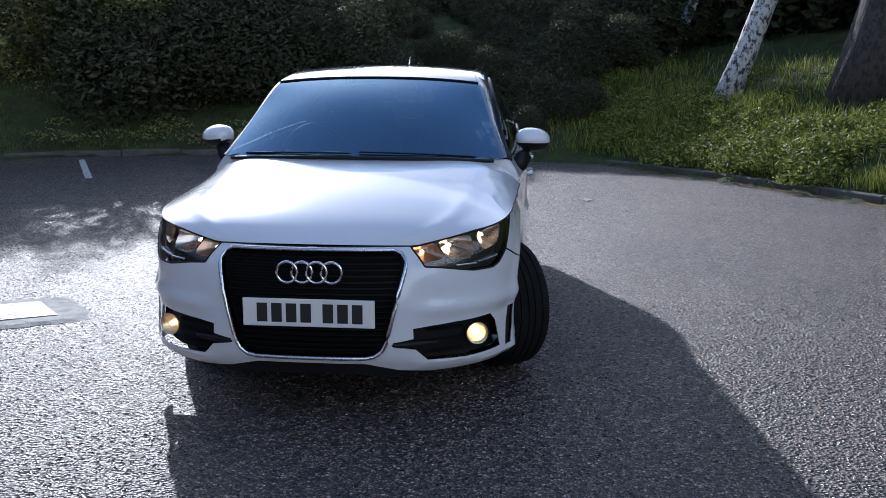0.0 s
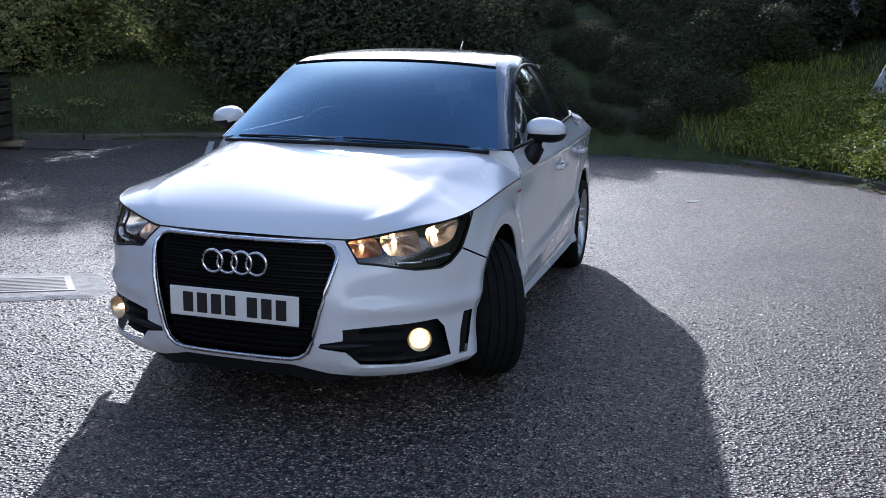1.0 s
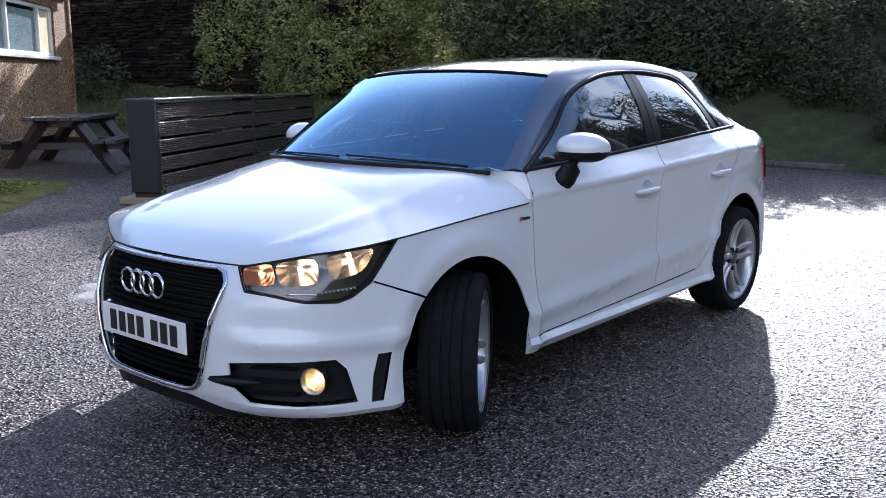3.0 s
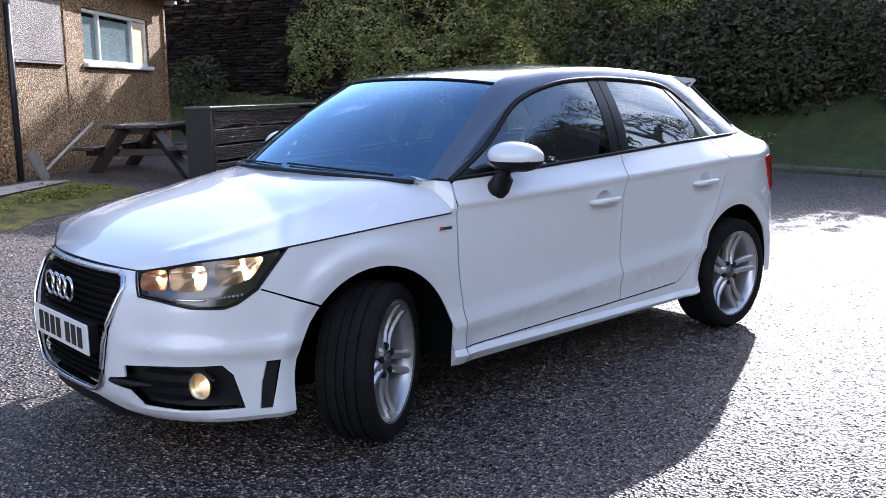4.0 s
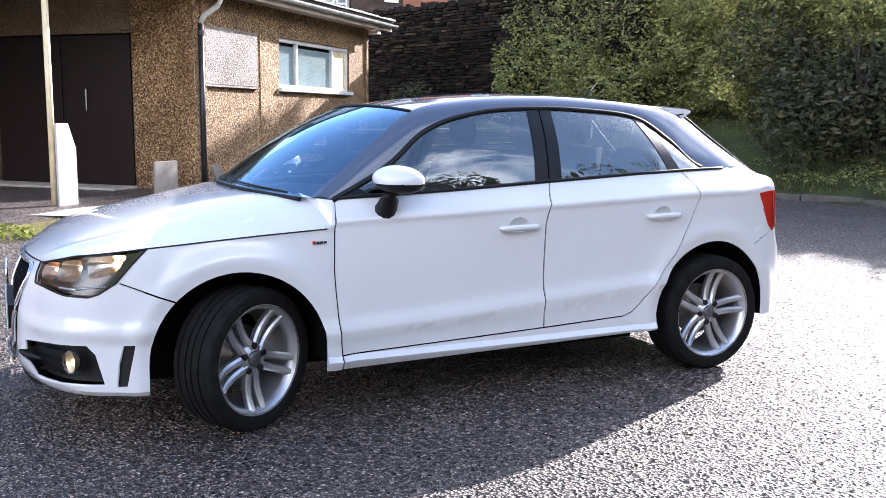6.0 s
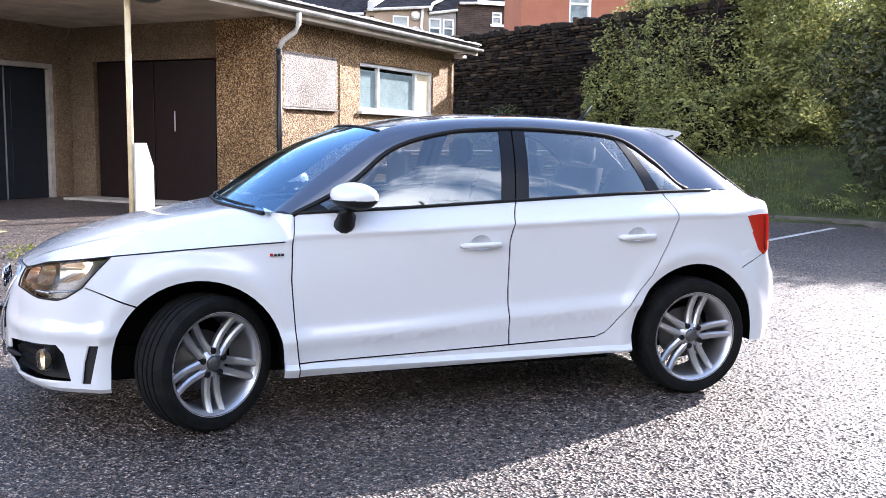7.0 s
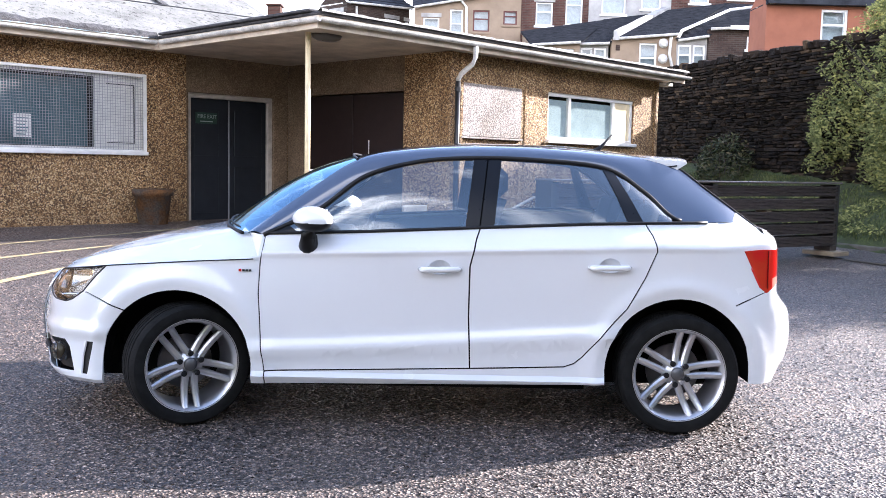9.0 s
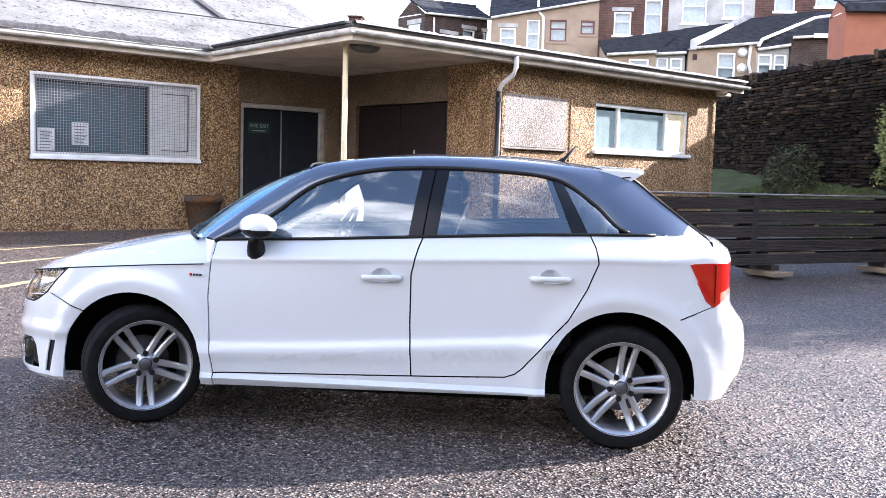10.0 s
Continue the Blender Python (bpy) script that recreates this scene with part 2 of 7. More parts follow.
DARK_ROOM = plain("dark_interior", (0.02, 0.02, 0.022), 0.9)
FROSTED = plain("frosted_pane", (0.5, 0.56, 0.58), 0.25, vary=0.1)
TEAL_BLIND = plain("blue_grey_blind", (0.085, 0.17, 0.2), 0.6, vary=0.1)
PANE = glass("window_glass", (0.75, 0.8, 0.8))
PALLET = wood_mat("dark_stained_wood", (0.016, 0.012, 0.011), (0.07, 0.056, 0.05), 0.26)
# darker, rougher wood for the screen's posts and end board
PALLET_DARKER = wood_mat("darker_end_wood", (0.006, 0.005, 0.005), (0.02, 0.017, 0.016), 0.6)
PALE_WOOD = wood_mat("weathered_wood", (0.16, 0.115, 0.07), (0.36, 0.29, 0.2))
YELLOW_LINE = plain("worn_yellow_line", (0.32, 0.26, 0.14), 0.85, vary=0.8, scale=9.0, fine=60.0)
WHITE_LINE = plain("worn_white_line", (0.5, 0.48, 0.45), 0.8, vary=0.45, scale=14.0)
# grey chosen to dim the window mesh, its shade put into the colour
GREY_WIRE = plain("dimmed_grey_metal", (0.34, 0.34, 0.36), 0.5, 0.4)
METAL_GRATE = plain("worn_iron", (0.2, 0.185, 0.17), 0.6, 0.3, vary=0.4, bump=0.003)


# ---- mesh tools ----
def link_mesh(name, bm, material, smooth=False):
    me = bpy.data.meshes.new(name)
    bm.to_mesh(me)
    bm.free()
    for mt in (material if isinstance(material, (list, tuple)) else [material]):
        me.materials.append(mt)
    if smooth:
        me.polygons.foreach_set("use_smooth", [True] * len(me.polygons))
    return new(name, me)


def part(name, bm, material, parent, label="", smooth=False, m=None):
    """One mesh object under a thing or a part."""
    ob = link_mesh(name, bm, material, smooth)
    ob.parent = parent
    if m is not None:
        ob.matrix_basis = m
    if label:
        ob["label"] = label
    return ob


def thing(name, label, category, m=None, group="", kind=""):
    ob = new(name)
    ob.empty_display_size = 0.1
    if m is not None:
        ob.matrix_basis = m
    return tagged(ob, label, category, group, kind)


def box(bm, x0, x1, y0, y1, z0, z1, bevel=0.0):
    vs = [bm.verts.new((x, y, z)) for x in (x0, x1) for y in (y0, y1) for z in (z0, z1)]
    fs = [bm.faces.new([vs[i] for i in f]) for f in ((0, 1, 3, 2), (4, 6, 7, 5), (0, 4, 5, 1), (2, 3, 7, 6), (0, 2, 6, 4), (1, 5, 7, 3))]
    if bevel:
        bmesh.ops.bevel(bm, geom=list({e for f in fs for e in f.edges}), offset=bevel, segments=1, affect="EDGES")
    return bm


def boxed(x0, x1, y0, y1, z0, z1, bevel=0.0):
    return box(bmesh.new(), x0, x1, y0, y1, z0, z1, bevel)


def tube(bm, path, radius, sides=10, cap=True):
    """A round bar along a list of points; radius a number or one for each point."""
    pts = [Vector(p) for p in path]
    rad = radius if isinstance(radius, (list, tuple)) else [radius] * len(pts)
    rings = []
    for i, p in enumerate(pts):
        d = (pts[min(i + 1, len(pts) - 1)] - pts[max(i - 1, 0)]).normalized()
        a = d.cross(Vector((0, 0, 1)) if abs(d.z) < 0.95 else Vector((1, 0, 0))).normalized()
        b = d.cross(a)
        rings.append([bm.verts.new(p + (a * math.cos(k * math.tau / sides) + b * math.sin(k * math.tau / sides)) * rad[i]) for k in range(sides)])
    for r, s in zip(rings, rings[1:]):
        for k in range(sides):
            bm.faces.new((r[k], r[(k + 1) % sides], s[(k + 1) % sides], s[k]))
    if cap:
        bm.faces.new(rings[0][::-1])
        bm.faces.new(rings[-1])
    return bm


def lathe(bm, profile, sides=48, axis="x", close=False):
    """Turns (radius, along) points round an axis."""
    rings = []
    for k in range(sides):
        a = k * math.tau / sides
        ring = []
        for r, h in profile:
            c, s = r * math.cos(a), r * math.sin(a)
            ring.append(bm.verts.new({"x": (h, c, s), "y": (c, h, s), "z": (c, s, h)}[axis]))
        rings.append(ring)
    n = len(profile)
    for k in range(sides):
        a, b = rings[k], rings[(k + 1) % sides]
        for i in range(n if close else n - 1):
            bm.faces.new((a[i], a[(i + 1) % n], b[(i + 1) % n], b[i]))
    bmesh.ops.recalc_face_normals(bm, faces=bm.faces)
    return bm


def grid(bm, rows, close=False):
    """A sheet of quads from rows of points."""
    vs = [[bm.verts.new(p) for p in r] for r in rows]
    for a, b in zip(vs, vs[1:]):
        for i in range(len(a) - 1):
            bm.faces.new((a[i], a[i + 1], b[i + 1], b[i]))
    return bm


def prism(bm, outline, depth, axis="y", start=0.0):
    """A flat outline (pairs) made solid along an axis."""
    put = {"y": lambda a, b, d: (a, d, b), "x": lambda a, b, d: (d, a, b), "z": lambda a, b, d: (a, b, d)}[axis]
    f0 = [bm.verts.new(put(a, b, start)) for a, b in outline]
    f1 = [bm.verts.new(put(a, b, start + depth)) for a, b in outline]
    bm.faces.new(f0)
    bm.faces.new(f1[::-1])
    for i in range(len(f0)):
        j = (i + 1) % len(f0)
        bm.faces.new((f0[i], f1[i], f1[j], f0[j]))
    bmesh.ops.recalc_face_normals(bm, faces=bm.faces)
    return bm


def wall_sheet(bm, x0, x1, z0, z1, y, thick, holes=()):
    """A wall from x0 to x1 with real rectangular openings (a0, a1, b0, b1); its front is at y."""
    xs = sorted({x0, x1, *(v for h in holes for v in h[:2])})
    zs = sorted({z0, z1, *(v for h in holes for v in h[2:])})
    open_at = lambda a, b: any(h[0] < a < h[1] and h[2] < b < h[3] for h in holes)
    solid = {(i, j): not open_at((xs[i] + xs[i + 1]) / 2, (zs[j] + zs[j + 1]) / 2) for i in range(len(xs) - 1) for j in range(len(zs) - 1)}
    for (i, j), on in solid.items():
        if not on:
            continue
        a, b, c, d = xs[i], xs[i + 1], zs[j], zs[j + 1]
        f, g = y, y + thick
        bm.faces.new([bm.verts.new(p) for p in ((a, f, c), (b, f, c), (b, f, d), (a, f, d))])
        bm.faces.new([bm.verts.new(p) for p in ((b, g, c), (a, g, c), (a, g, d), (b, g, d))])
        for di, dj, q in ((-1, 0, ((a, f, c), (a, f, d), (a, g, d), (a, g, c))), (1, 0, ((b, f, d), (b, f, c), (b, g, c), (b, g, d))),
                          (0, -1, ((a, f, c), (a, g, c), (b, g, c), (b, f, c))), (0, 1, ((a, g, d), (a, f, d), (b, f, d), (b, g, d)))):
            if not solid.get((i + di, j + dj), False):
                bm.faces.new([bm.verts.new(p) for p in q])
    bmesh.ops.remove_doubles(bm, verts=bm.verts, dist=0.0005)
    return bm


def lerp(table, x):
    """Value at x of a table of (x, value), joined by straight lines."""
    return float(np.interp(x, [t[0] for t in table], [t[1] for t in table]))


def curve_at(table, x):
    """The same with soft curves."""
    xs, ys = [t[0] for t in table], [t[1] for t in table]
    if x <= xs[0]:
        return ys[0]
    if x >= xs[-1]:
        return ys[-1]
    i = max(k for k in range(len(xs) - 1) if xs[k] <= x)
    sl = [(ys[k + 1] - ys[k]) / (xs[k + 1] - xs[k]) for k in range(len(xs) - 1)]
    def tangent(k):
        if k == 0:
            return sl[0]
        if k == len(xs) - 1:
            return sl[-1]
        return 0.0 if sl[k - 1] * sl[k] <= 0 else 2 * sl[k - 1] * sl[k] / (sl[k - 1] + sl[k])
    h = xs[i + 1] - xs[i]
    u = (x - xs[i]) / h
    return ((2 * u**3 - 3 * u**2 + 1) * ys[i] + (u**3 - 2 * u**2 + u) * h * tangent(i)
            + (-2 * u**3 + 3 * u**2) * ys[i + 1] + (u**3 - u**2) * h * tangent(i + 1))


# ---- the ground ----
FOOT = [(-60, -6.0), (-20, 4.2), (-16, 5.9), (-13, 7.0), (-11, 7.9), (-9.8, 8.0), (-8, 8.7), (-6.7, 9.9), (-4, 10.7), (-1, 10.6), (2.1, 10.5), (3.5, 8.6), (4.8, 6.2), (8, 0.5), (14, -9), (60, -60)]
WALL_A, WALL_B = Vector((-26.0, 5.6, 0)), Vector((-10.2, 10.27, 0))     # line of the stone retaining wall
WALL_DIR = (WALL_B - WALL_A).normalized()
WALL_OUT = Vector((WALL_DIR.y, -WALL_DIR.x, 0))                        # towards the car park


def behind_wall(x, y):
    return (Vector((x, y, 0)) - WALL_A).dot(-WALL_OUT)


def yard(x, y):
    """Height of the car park: level at the car, rising gently to the building and the bank."""
    v = (x + y) * math.sqrt(0.5)
    rise = min(max((-v - 0.3) / 5.0, 0.0), 1.0)
    return 0.3 * rise * rise * (3 - 2 * rise) + 0.012 * min(max(y - 2.5, 0.0), 12.0) * min(max((3.0 - x) / 4.0, 0.0), 1.0)


def ground_z(x, y):
    z = yard(x, y)
    d = y - lerp(FOOT, x)
    if d > 0 and x > -22:
        slope = lerp([(-22, 0.45), (-11.5, 0.48), (-7, 0.52), (0, 0.5), (2.5, 0.36), (4, 0.24), (60, 0.2)], x)
        bump = 0.25 * noise.noise((x * 0.5, y * 0.5, 0)) + 0.08 * noise.noise((x * 2, y * 2, 3))
        top = lerp([(-14, 2.2), (-10, 3.0), (-4, 6.5), (3, 6.0), (6, 5.0), (60, 5.0)], x)
        z += 0.1 + top * (1 - math.exp(-slope * d / top)) + bump * min(d, 1.0)
    r, turn = math.hypot(x - 0.7, y - 1.2), math.degrees(math.atan2(y - 1.2, x - 0.7))
    if r > 10 and -60 < turn < 50:
        f = min((r - 10) / 3.0, 1.0)
        side = min((50 - turn) / 12, (turn + 60) / 12, 1.0)
        z = max(z, 5.0 * f * f * (3 - 2 * f) * side)
    b = behind_wall(x, y)
    if b > 0.25 and x < -10.4:
        z = max(z, 3.3 + 0.13 * min(b, 25))
    return z


def ground_sheet():
    def steps(lo, hi, fine_lo, fine_hi, fine):
        mid = list(np.arange(fine_lo, fine_hi, fine))
        left = [fine_lo - (fine_lo - lo) * (k / 14) ** 2.2 for k in range(14, 0, -1)]
        right = [fine_hi + (hi - fine_hi) * (k / 14) ** 2.2 for k in range(0, 15)]
        return left + mid + right
    xs, ys = steps(-900, 900, -28, 14, 0.33), steps(-900, 900, -10, 26, 0.33)
    bm = bmesh.new()
    rows = []
    for y in ys:
        rows.append([(x, y, (yard(x, y) if x > 6.2 and y < lerp(FOOT, x) + 0.95 and math.hypot(x - 0.7, y - 1.2) < 10 else ground_z(x, y)) - (0.03 if y < lerp(FOOT, x) + (0.95 if x > 6.2 else 0.2) and behind_wall(x, y) < 0.2 else 0.0)) for x in xs])
    grid(bm, rows)
    ob = link_mesh("ground", bm, GRASS, True)
    return tagged(ob, "rough grass and bare earth rising into a shaded bank", "ground", kind="structure")


ground_sheet()


def car_park_sheet():
    bm = bmesh.new()
    rows = []
    for i in range(111):
        x = -17 + i * 0.3 if i < 110 else 26
        top = min(lerp(FOOT, x), 10.9)
        rows.append([(x, -16 + (top + 16) * j / 90, yard(x, -16 + (top + 16) * j / 90)) for j in range(91)])
    grid(bm, [r[::-1] for r in rows])
    ob = link_mesh("car_park", bm, ASPHALT, True)
    return tagged(ob, "coarse grey-brown tarmac car park, worn and stained", "tarmac", kind="structure")


car_park_sheet()


def kerb_run(points, name, label, height=0.13, width=0.13, piece=0.9):
    """Kerb stones laid end to end, each its own piece."""
    holder = thing(name, label, "kerb", kind="structure")
    for a, b in zip(points, points[1:]):
        a, b = Vector((*a, 0)), Vector((*b, 0))
        n = max(1, round((b - a).length / piece))
        for k in range(n):
            p, q = a.lerp(b, k / n), a.lerp(b, (k + 1) / n)
            length = (q - p).length - 0.012
            bm = boxed(0, length, -width / 2, width / 2, -0.12, height + random.uniform(-0.012, 0.008), 0.015)
            yaw = math.degrees(math.atan2(q.y - p.y, q.x - p.x)) + random.uniform(-0.7, 0.7)
            part("kerb_stone", bm, KERB, holder, m=pose(p.x, p.y, yard(p.x, p.y), 0, 0, yaw))
    return holder


kerb_run([(9.6, -2.03), (8.0, 0.5), (6.4, 3.35), (4.8, 6.2), (3.5, 8.6), (2.1, 10.5)], "kerb", "low dark mossy kerb stones edging the grass bank", 0.1)
kerb_run([(-1.0, 10.6), (-4.0, 10.7), (-6.7, 9.9), (-8.0, 8.7), (-9.8, 8.0)], "bank_edging", "low stone edging along the foot of the bank", 0.09)

# worn painted lines
def stripe(a, b, width, material, name, label):
    bm = bmesh.new()
    a, b = Vector((*a, 0)), Vector((*b, 0))
    side = (b - a).normalized().cross(Vector((0, 0, 1))) * width / 2
    n = 14
    rows = [[(*(p + s * side).xy, yard(*(p + s * side).xy) + 0.004) for s in (-1, 1)] for p in (a.lerp(b, k / n) for k in range(n + 1))]
    grid(bm, rows)
    return tagged(link_mesh(name, bm, material), label, "line", kind="structure")


for a, b in (((-4.2, -4.0), (-8.3, -2.1)), ((-2.9, -3.4), (-6.6, -1.75)), ((-1.6, -2.8), (-5.4, -1.6))):
    stripe(a, b, 0.09, YELLOW_LINE, "yellow_line", "worn yellow parking line on the tarmac")
stripe((-6.1, 9.4), (-4.85, 7.1), 0.09, WHITE_LINE, "white_line", "faded white parking line on the tarmac")


# ---- the flat-roofed building: its front runs at 45 degrees to the car ----
BUILD = pose(0, 0, 0, 0, 0, 135)        # local x along the front, y into the building
FLOOR = 0.3
building = thing("pavilion", "single-storey brown pebbledash pavilion with porch canopy and pale roof", "building", BUILD)
EAVE = 2.93


def flat(name, material, label, x0, x1, z0, z1, y, thick, holes=(), parent=building):
    return part(name, wall_sheet(bmesh.new(), x0, x1, z0, z1, y, thick, holes), material, parent, label)


# right block: front wall, side wall to the porch, end wall
WIN_R = (9.08, 11.62, 1.74, 2.51)
flat("wall", PEBBLE, "brown pebbledash wall", 6.77, 12.38, -0.1, EAVE, 4.7, 0.25, [WIN_R])
part("wall", wall_sheet(bmesh.new(), 4.955, 5.66, -0.1, EAVE, 0, 0.25), PEBBLE, building, "", m=pose(6.77, 0, 0, 0, 0, 90) @ pose(0, -0.25, 0))
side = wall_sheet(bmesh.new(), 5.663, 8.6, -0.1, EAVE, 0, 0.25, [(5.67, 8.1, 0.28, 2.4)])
part("wall", side, PORCH_SHADE, building, "plainer wall in the porch, toned down for its shade", m=pose(6.77, 0, 0, 0, 0, 90) @ pose(0, -0.25, 0))
end = wall_sheet(bmesh.new(), 4.955, 11.0, -0.1, EAVE, 0, 0.25)
part("wall", end, PEBBLE, building, "", m=pose(12.13, 0, 0, 0, 0, 90) @ pose(0, -0.25, 0))
flat("wall", PEBBLE, "", 7.03, 12.12, -0.1, EAVE, 10.75, 0.25)
# left block, set back
WIN_L = (1.58, 4.07, 1.39, 2.54)
DOOR_L = (4.83, 6.48, 0.28, 2.36)
flat("wall", PEBBLE, "brown pebbledash wall", -9.0, 4.78, -0.1, EAVE, 8.6, 0.25, [WIN_L])
flat("wall", PORCH_SHADE, "plainer wall behind the porch, toned down for its shade", 4.783, 6.76, -0.1, EAVE, 8.6, 0.25, [DOOR_L])
flat("wall", PEBBLE, "", -9.0, 6.51, -0.1, EAVE, 13.5, 0.25)
part("wall", wall_sheet(bmesh.new(), 8.855, 13.49, -0.1, EAVE, 0, 0.25), PEBBLE, building, "", m=pose(-9.0, 0, 0, 0, 0, 90) @ pose(0, -0.25, 0))
# near-black boxes stand in for the unlit rooms behind the openings
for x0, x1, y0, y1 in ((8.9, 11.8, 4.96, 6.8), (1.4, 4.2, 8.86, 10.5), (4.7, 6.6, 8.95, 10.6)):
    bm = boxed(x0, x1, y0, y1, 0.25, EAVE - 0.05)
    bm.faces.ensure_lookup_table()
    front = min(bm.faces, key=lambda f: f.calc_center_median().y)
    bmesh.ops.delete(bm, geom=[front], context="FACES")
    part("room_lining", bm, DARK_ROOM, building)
# pilasters and joints
for x0, x1, y0 in ((6.70, 6.80, 4.62), (6.95, 7.02, 4.655), (8.47, 8.53, 4.685), (12.3, 12.4, 4.66), (4.3, 4.78, 8.56)):
    part("pilaster", boxed(x0, x1, y0, y0 + 0.2, 0.0, EAVE - 0.01, 0.01), PEBBLE, building)
part("plinth", boxed(-8.9, 4.3, 8.54, 8.7, -0.05, 0.42, 0.01), PEBBLE, building)
# pale render panel
part("render_panel", boxed(7.0, 8.36, 4.66, 4.75, 1.72, 2.5, 0.008), PEBBLE_PALE, building, "pinkish-grey pebbledash infill panel")
part("panel_ledge", boxed(6.98, 8.4, 4.645, 4.72, 1.69, 1.718, 0.004), PEBBLE_PALE, building)
part("base_slab", boxed(5.85, 6.32, 4.66, 4.7, 0.25, 0.72, 0.01), plain("grey_board", (0.26, 0.23, 0.2), 0.85, vary=0.2), building, "grey slab leaning on the wall foot")


def casement(x0, x1, z0, z1, y, mullions, name, label, panes):
    """A window in an opening: frame of bars, panes and a sill."""
    w = part(name, boxed(x0 - 0.04, x1 + 0.04, y - 0.07, y + 0.12, z0 - 0.06, z0 - 0.002, 0.008), WHITE_PAINT, building, label)
    bars = bmesh.new()
    for a, b, c, d in ((x0 + 0.001, x1 - 0.001, z1 - 0.06, z1 - 0.001), (x0 + 0.001, x1 - 0.001, z0 + 0.001, z0 + 0.05)):
        box(bars, a, b, y + 0.03, y + 0.1, c, d, 0.006)
    for mx, half in [(x0 + 0.03, 0.029), (x1 - 0.03, 0.029)] + [(m, 0.03) for m in mullions]:
        box(bars, mx - half, mx + half, y + 0.032, y + 0.098, z0 + 0.051, z1 - 0.061, 0.006)
    part("window_frame", bars, WHITE_PAINT, w)
    edges = [x0 + 0.06] + [v for m in mullions for v in (m - 0.03, m + 0.03)] + [x1 - 0.06]
    for k, (mt, lb) in enumerate(panes):
        part("pane", grid(bmesh.new(), [[(edges[2 * k], y + 0.06, z0 + 0.051), (edges[2 * k], y + 0.06, z1 - 0.061)], [(edges[2 * k + 1], y + 0.06, z0 + 0.051), (edges[2 * k + 1], y + 0.06, z1 - 0.061)]]), mt, w, lb)
    return w


cw = casement(*WIN_R, 4.7, (9.72, 11.02), "window", "white-framed three-light window", [(PANE, ""), (PANE, ""), (CREAM_PAINT, "cream-painted blind light")])
part("blind", boxed(9.1, 10.99, 4.79, 4.8, 1.76, 2.4), FROSTED, cw, "white roller blind")
lw = casement(*WIN_L, 8.6, (3.34,), "window", "large window behind white security mesh", [(PANE, ""), (WHITE_PAINT, "white-boarded light")])
part("blind", boxed(1.66, 3.3, 8.86, 8.87, 1.45, 2.45), TEAL_BLIND, lw, "blue-grey blind")
for x0, z0, wd, ht in ((2.14, 1.55, 0.25, 0.33), (1.66, 1.46, 0.24, 0.32)):
    notice = part("paper_notice", boxed(x0, x0 + wd, 8.648, 8.652, z0, z0 + ht), WHITE_PAINT, lw, "white paper notice with rows of print")
    for k in range(6):
        part("print_bar", boxed(x0 + 0.04, x0 + wd - 0.04 - 0.02 * (k % 3), 8.644, 8.6465, z0 + ht - 0.07 - k * 0.045, z0 + ht - 0.055 - k * 0.045), TEAL_BLIND, notice)
for x0, x1, z0, z1 in ((3.5, 3.94, 2.38, 2.392), (3.928, 3.94, 1.52, 2.379), (3.5, 3.94, 1.508, 1.52)):
    part("board_joint", boxed(x0, x1, 8.645, 8.655, z0, z1), BLACK_PIPE, lw)
mesh = bmesh.new()
for k in range(62):
    x = 1.6 + k * 0.04
    box(mesh, x, x + 0.005, 8.575, 8.58, 1.41, 2.52)
for k in range(29):
    z = 1.41 + k * 0.04
    box(mesh, 1.6, 4.05, 8.574, 8.578, z, z + 0.005)
part("security_mesh", mesh, GREY_WIRE, lw, "welded wire security mesh")
mesh = bmesh.new()
for x0, x1, z0, z1 in ((1.55, 4.1, 1.37, 1.41), (1.55, 4.1, 2.52, 2.56), (1.55, 1.6, 1.411, 2.519), (4.05, 4.1, 1.411, 2.519)):
    box(mesh, x0, x1, 8.565, 8.59, z0, z1)
part("mesh_frame", mesh, WHITE_PAINT, lw, "white mesh frame")

# doors
ld = part("double_door", boxed(DOOR_L[0] + 0.09, 5.64, 8.72, 8.76, 0.3, 2.27, 0.006), DOOR_DARK, building, "near-black double doors in a pale frame")
part("door_leaf", boxed(5.66, DOOR_L[1] - 0.09, 8.72, 8.76, 0.3, 2.27, 0.006), DOOR_DARK, ld)
fr = bmesh.new()
box(fr, DOOR_L[0] + 0.002, DOOR_L[0] + 0.08, 8.66, 8.8, 0.29, 2.355)
box(fr, DOOR_L[1] - 0.08, DOOR_L[1] - 0.002, 8.66, 8.8, 0.29, 2.355)
box(fr, DOOR_L[0] + 0.081, DOOR_L[1] - 0.081, 8.66, 8.8, 2.28, 2.355)
part("door_frame", fr, CONCRETE, ld, "pale weathered door frame")
part("meeting_stile", boxed(5.64, 5.66, 8.71, 8.72, 0.3, 2.27), GREY_WIRE, ld)
for z0 in (0.42, 1.35):
    for x0, x1 in ((5.0, 5.45), (5.76, 6.3)):
        part("door_panel", boxed(x0, x1, 8.712, 8.722, z0, z0 + 0.75, 0.004), DOOR_DARK, ld)
SIGN_GREEN = plain("green_sign", (0.009, 0.035, 0.024), 0.5)
SIGN_PALE = plain("dull_sign_white", (0.3, 0.34, 0.32), 0.6)
sg = part("exit_sign", boxed(5.02, 5.42, 8.703, 8.711, 1.87, 2.05), SIGN_GREEN, ld, "small green fire exit sign")


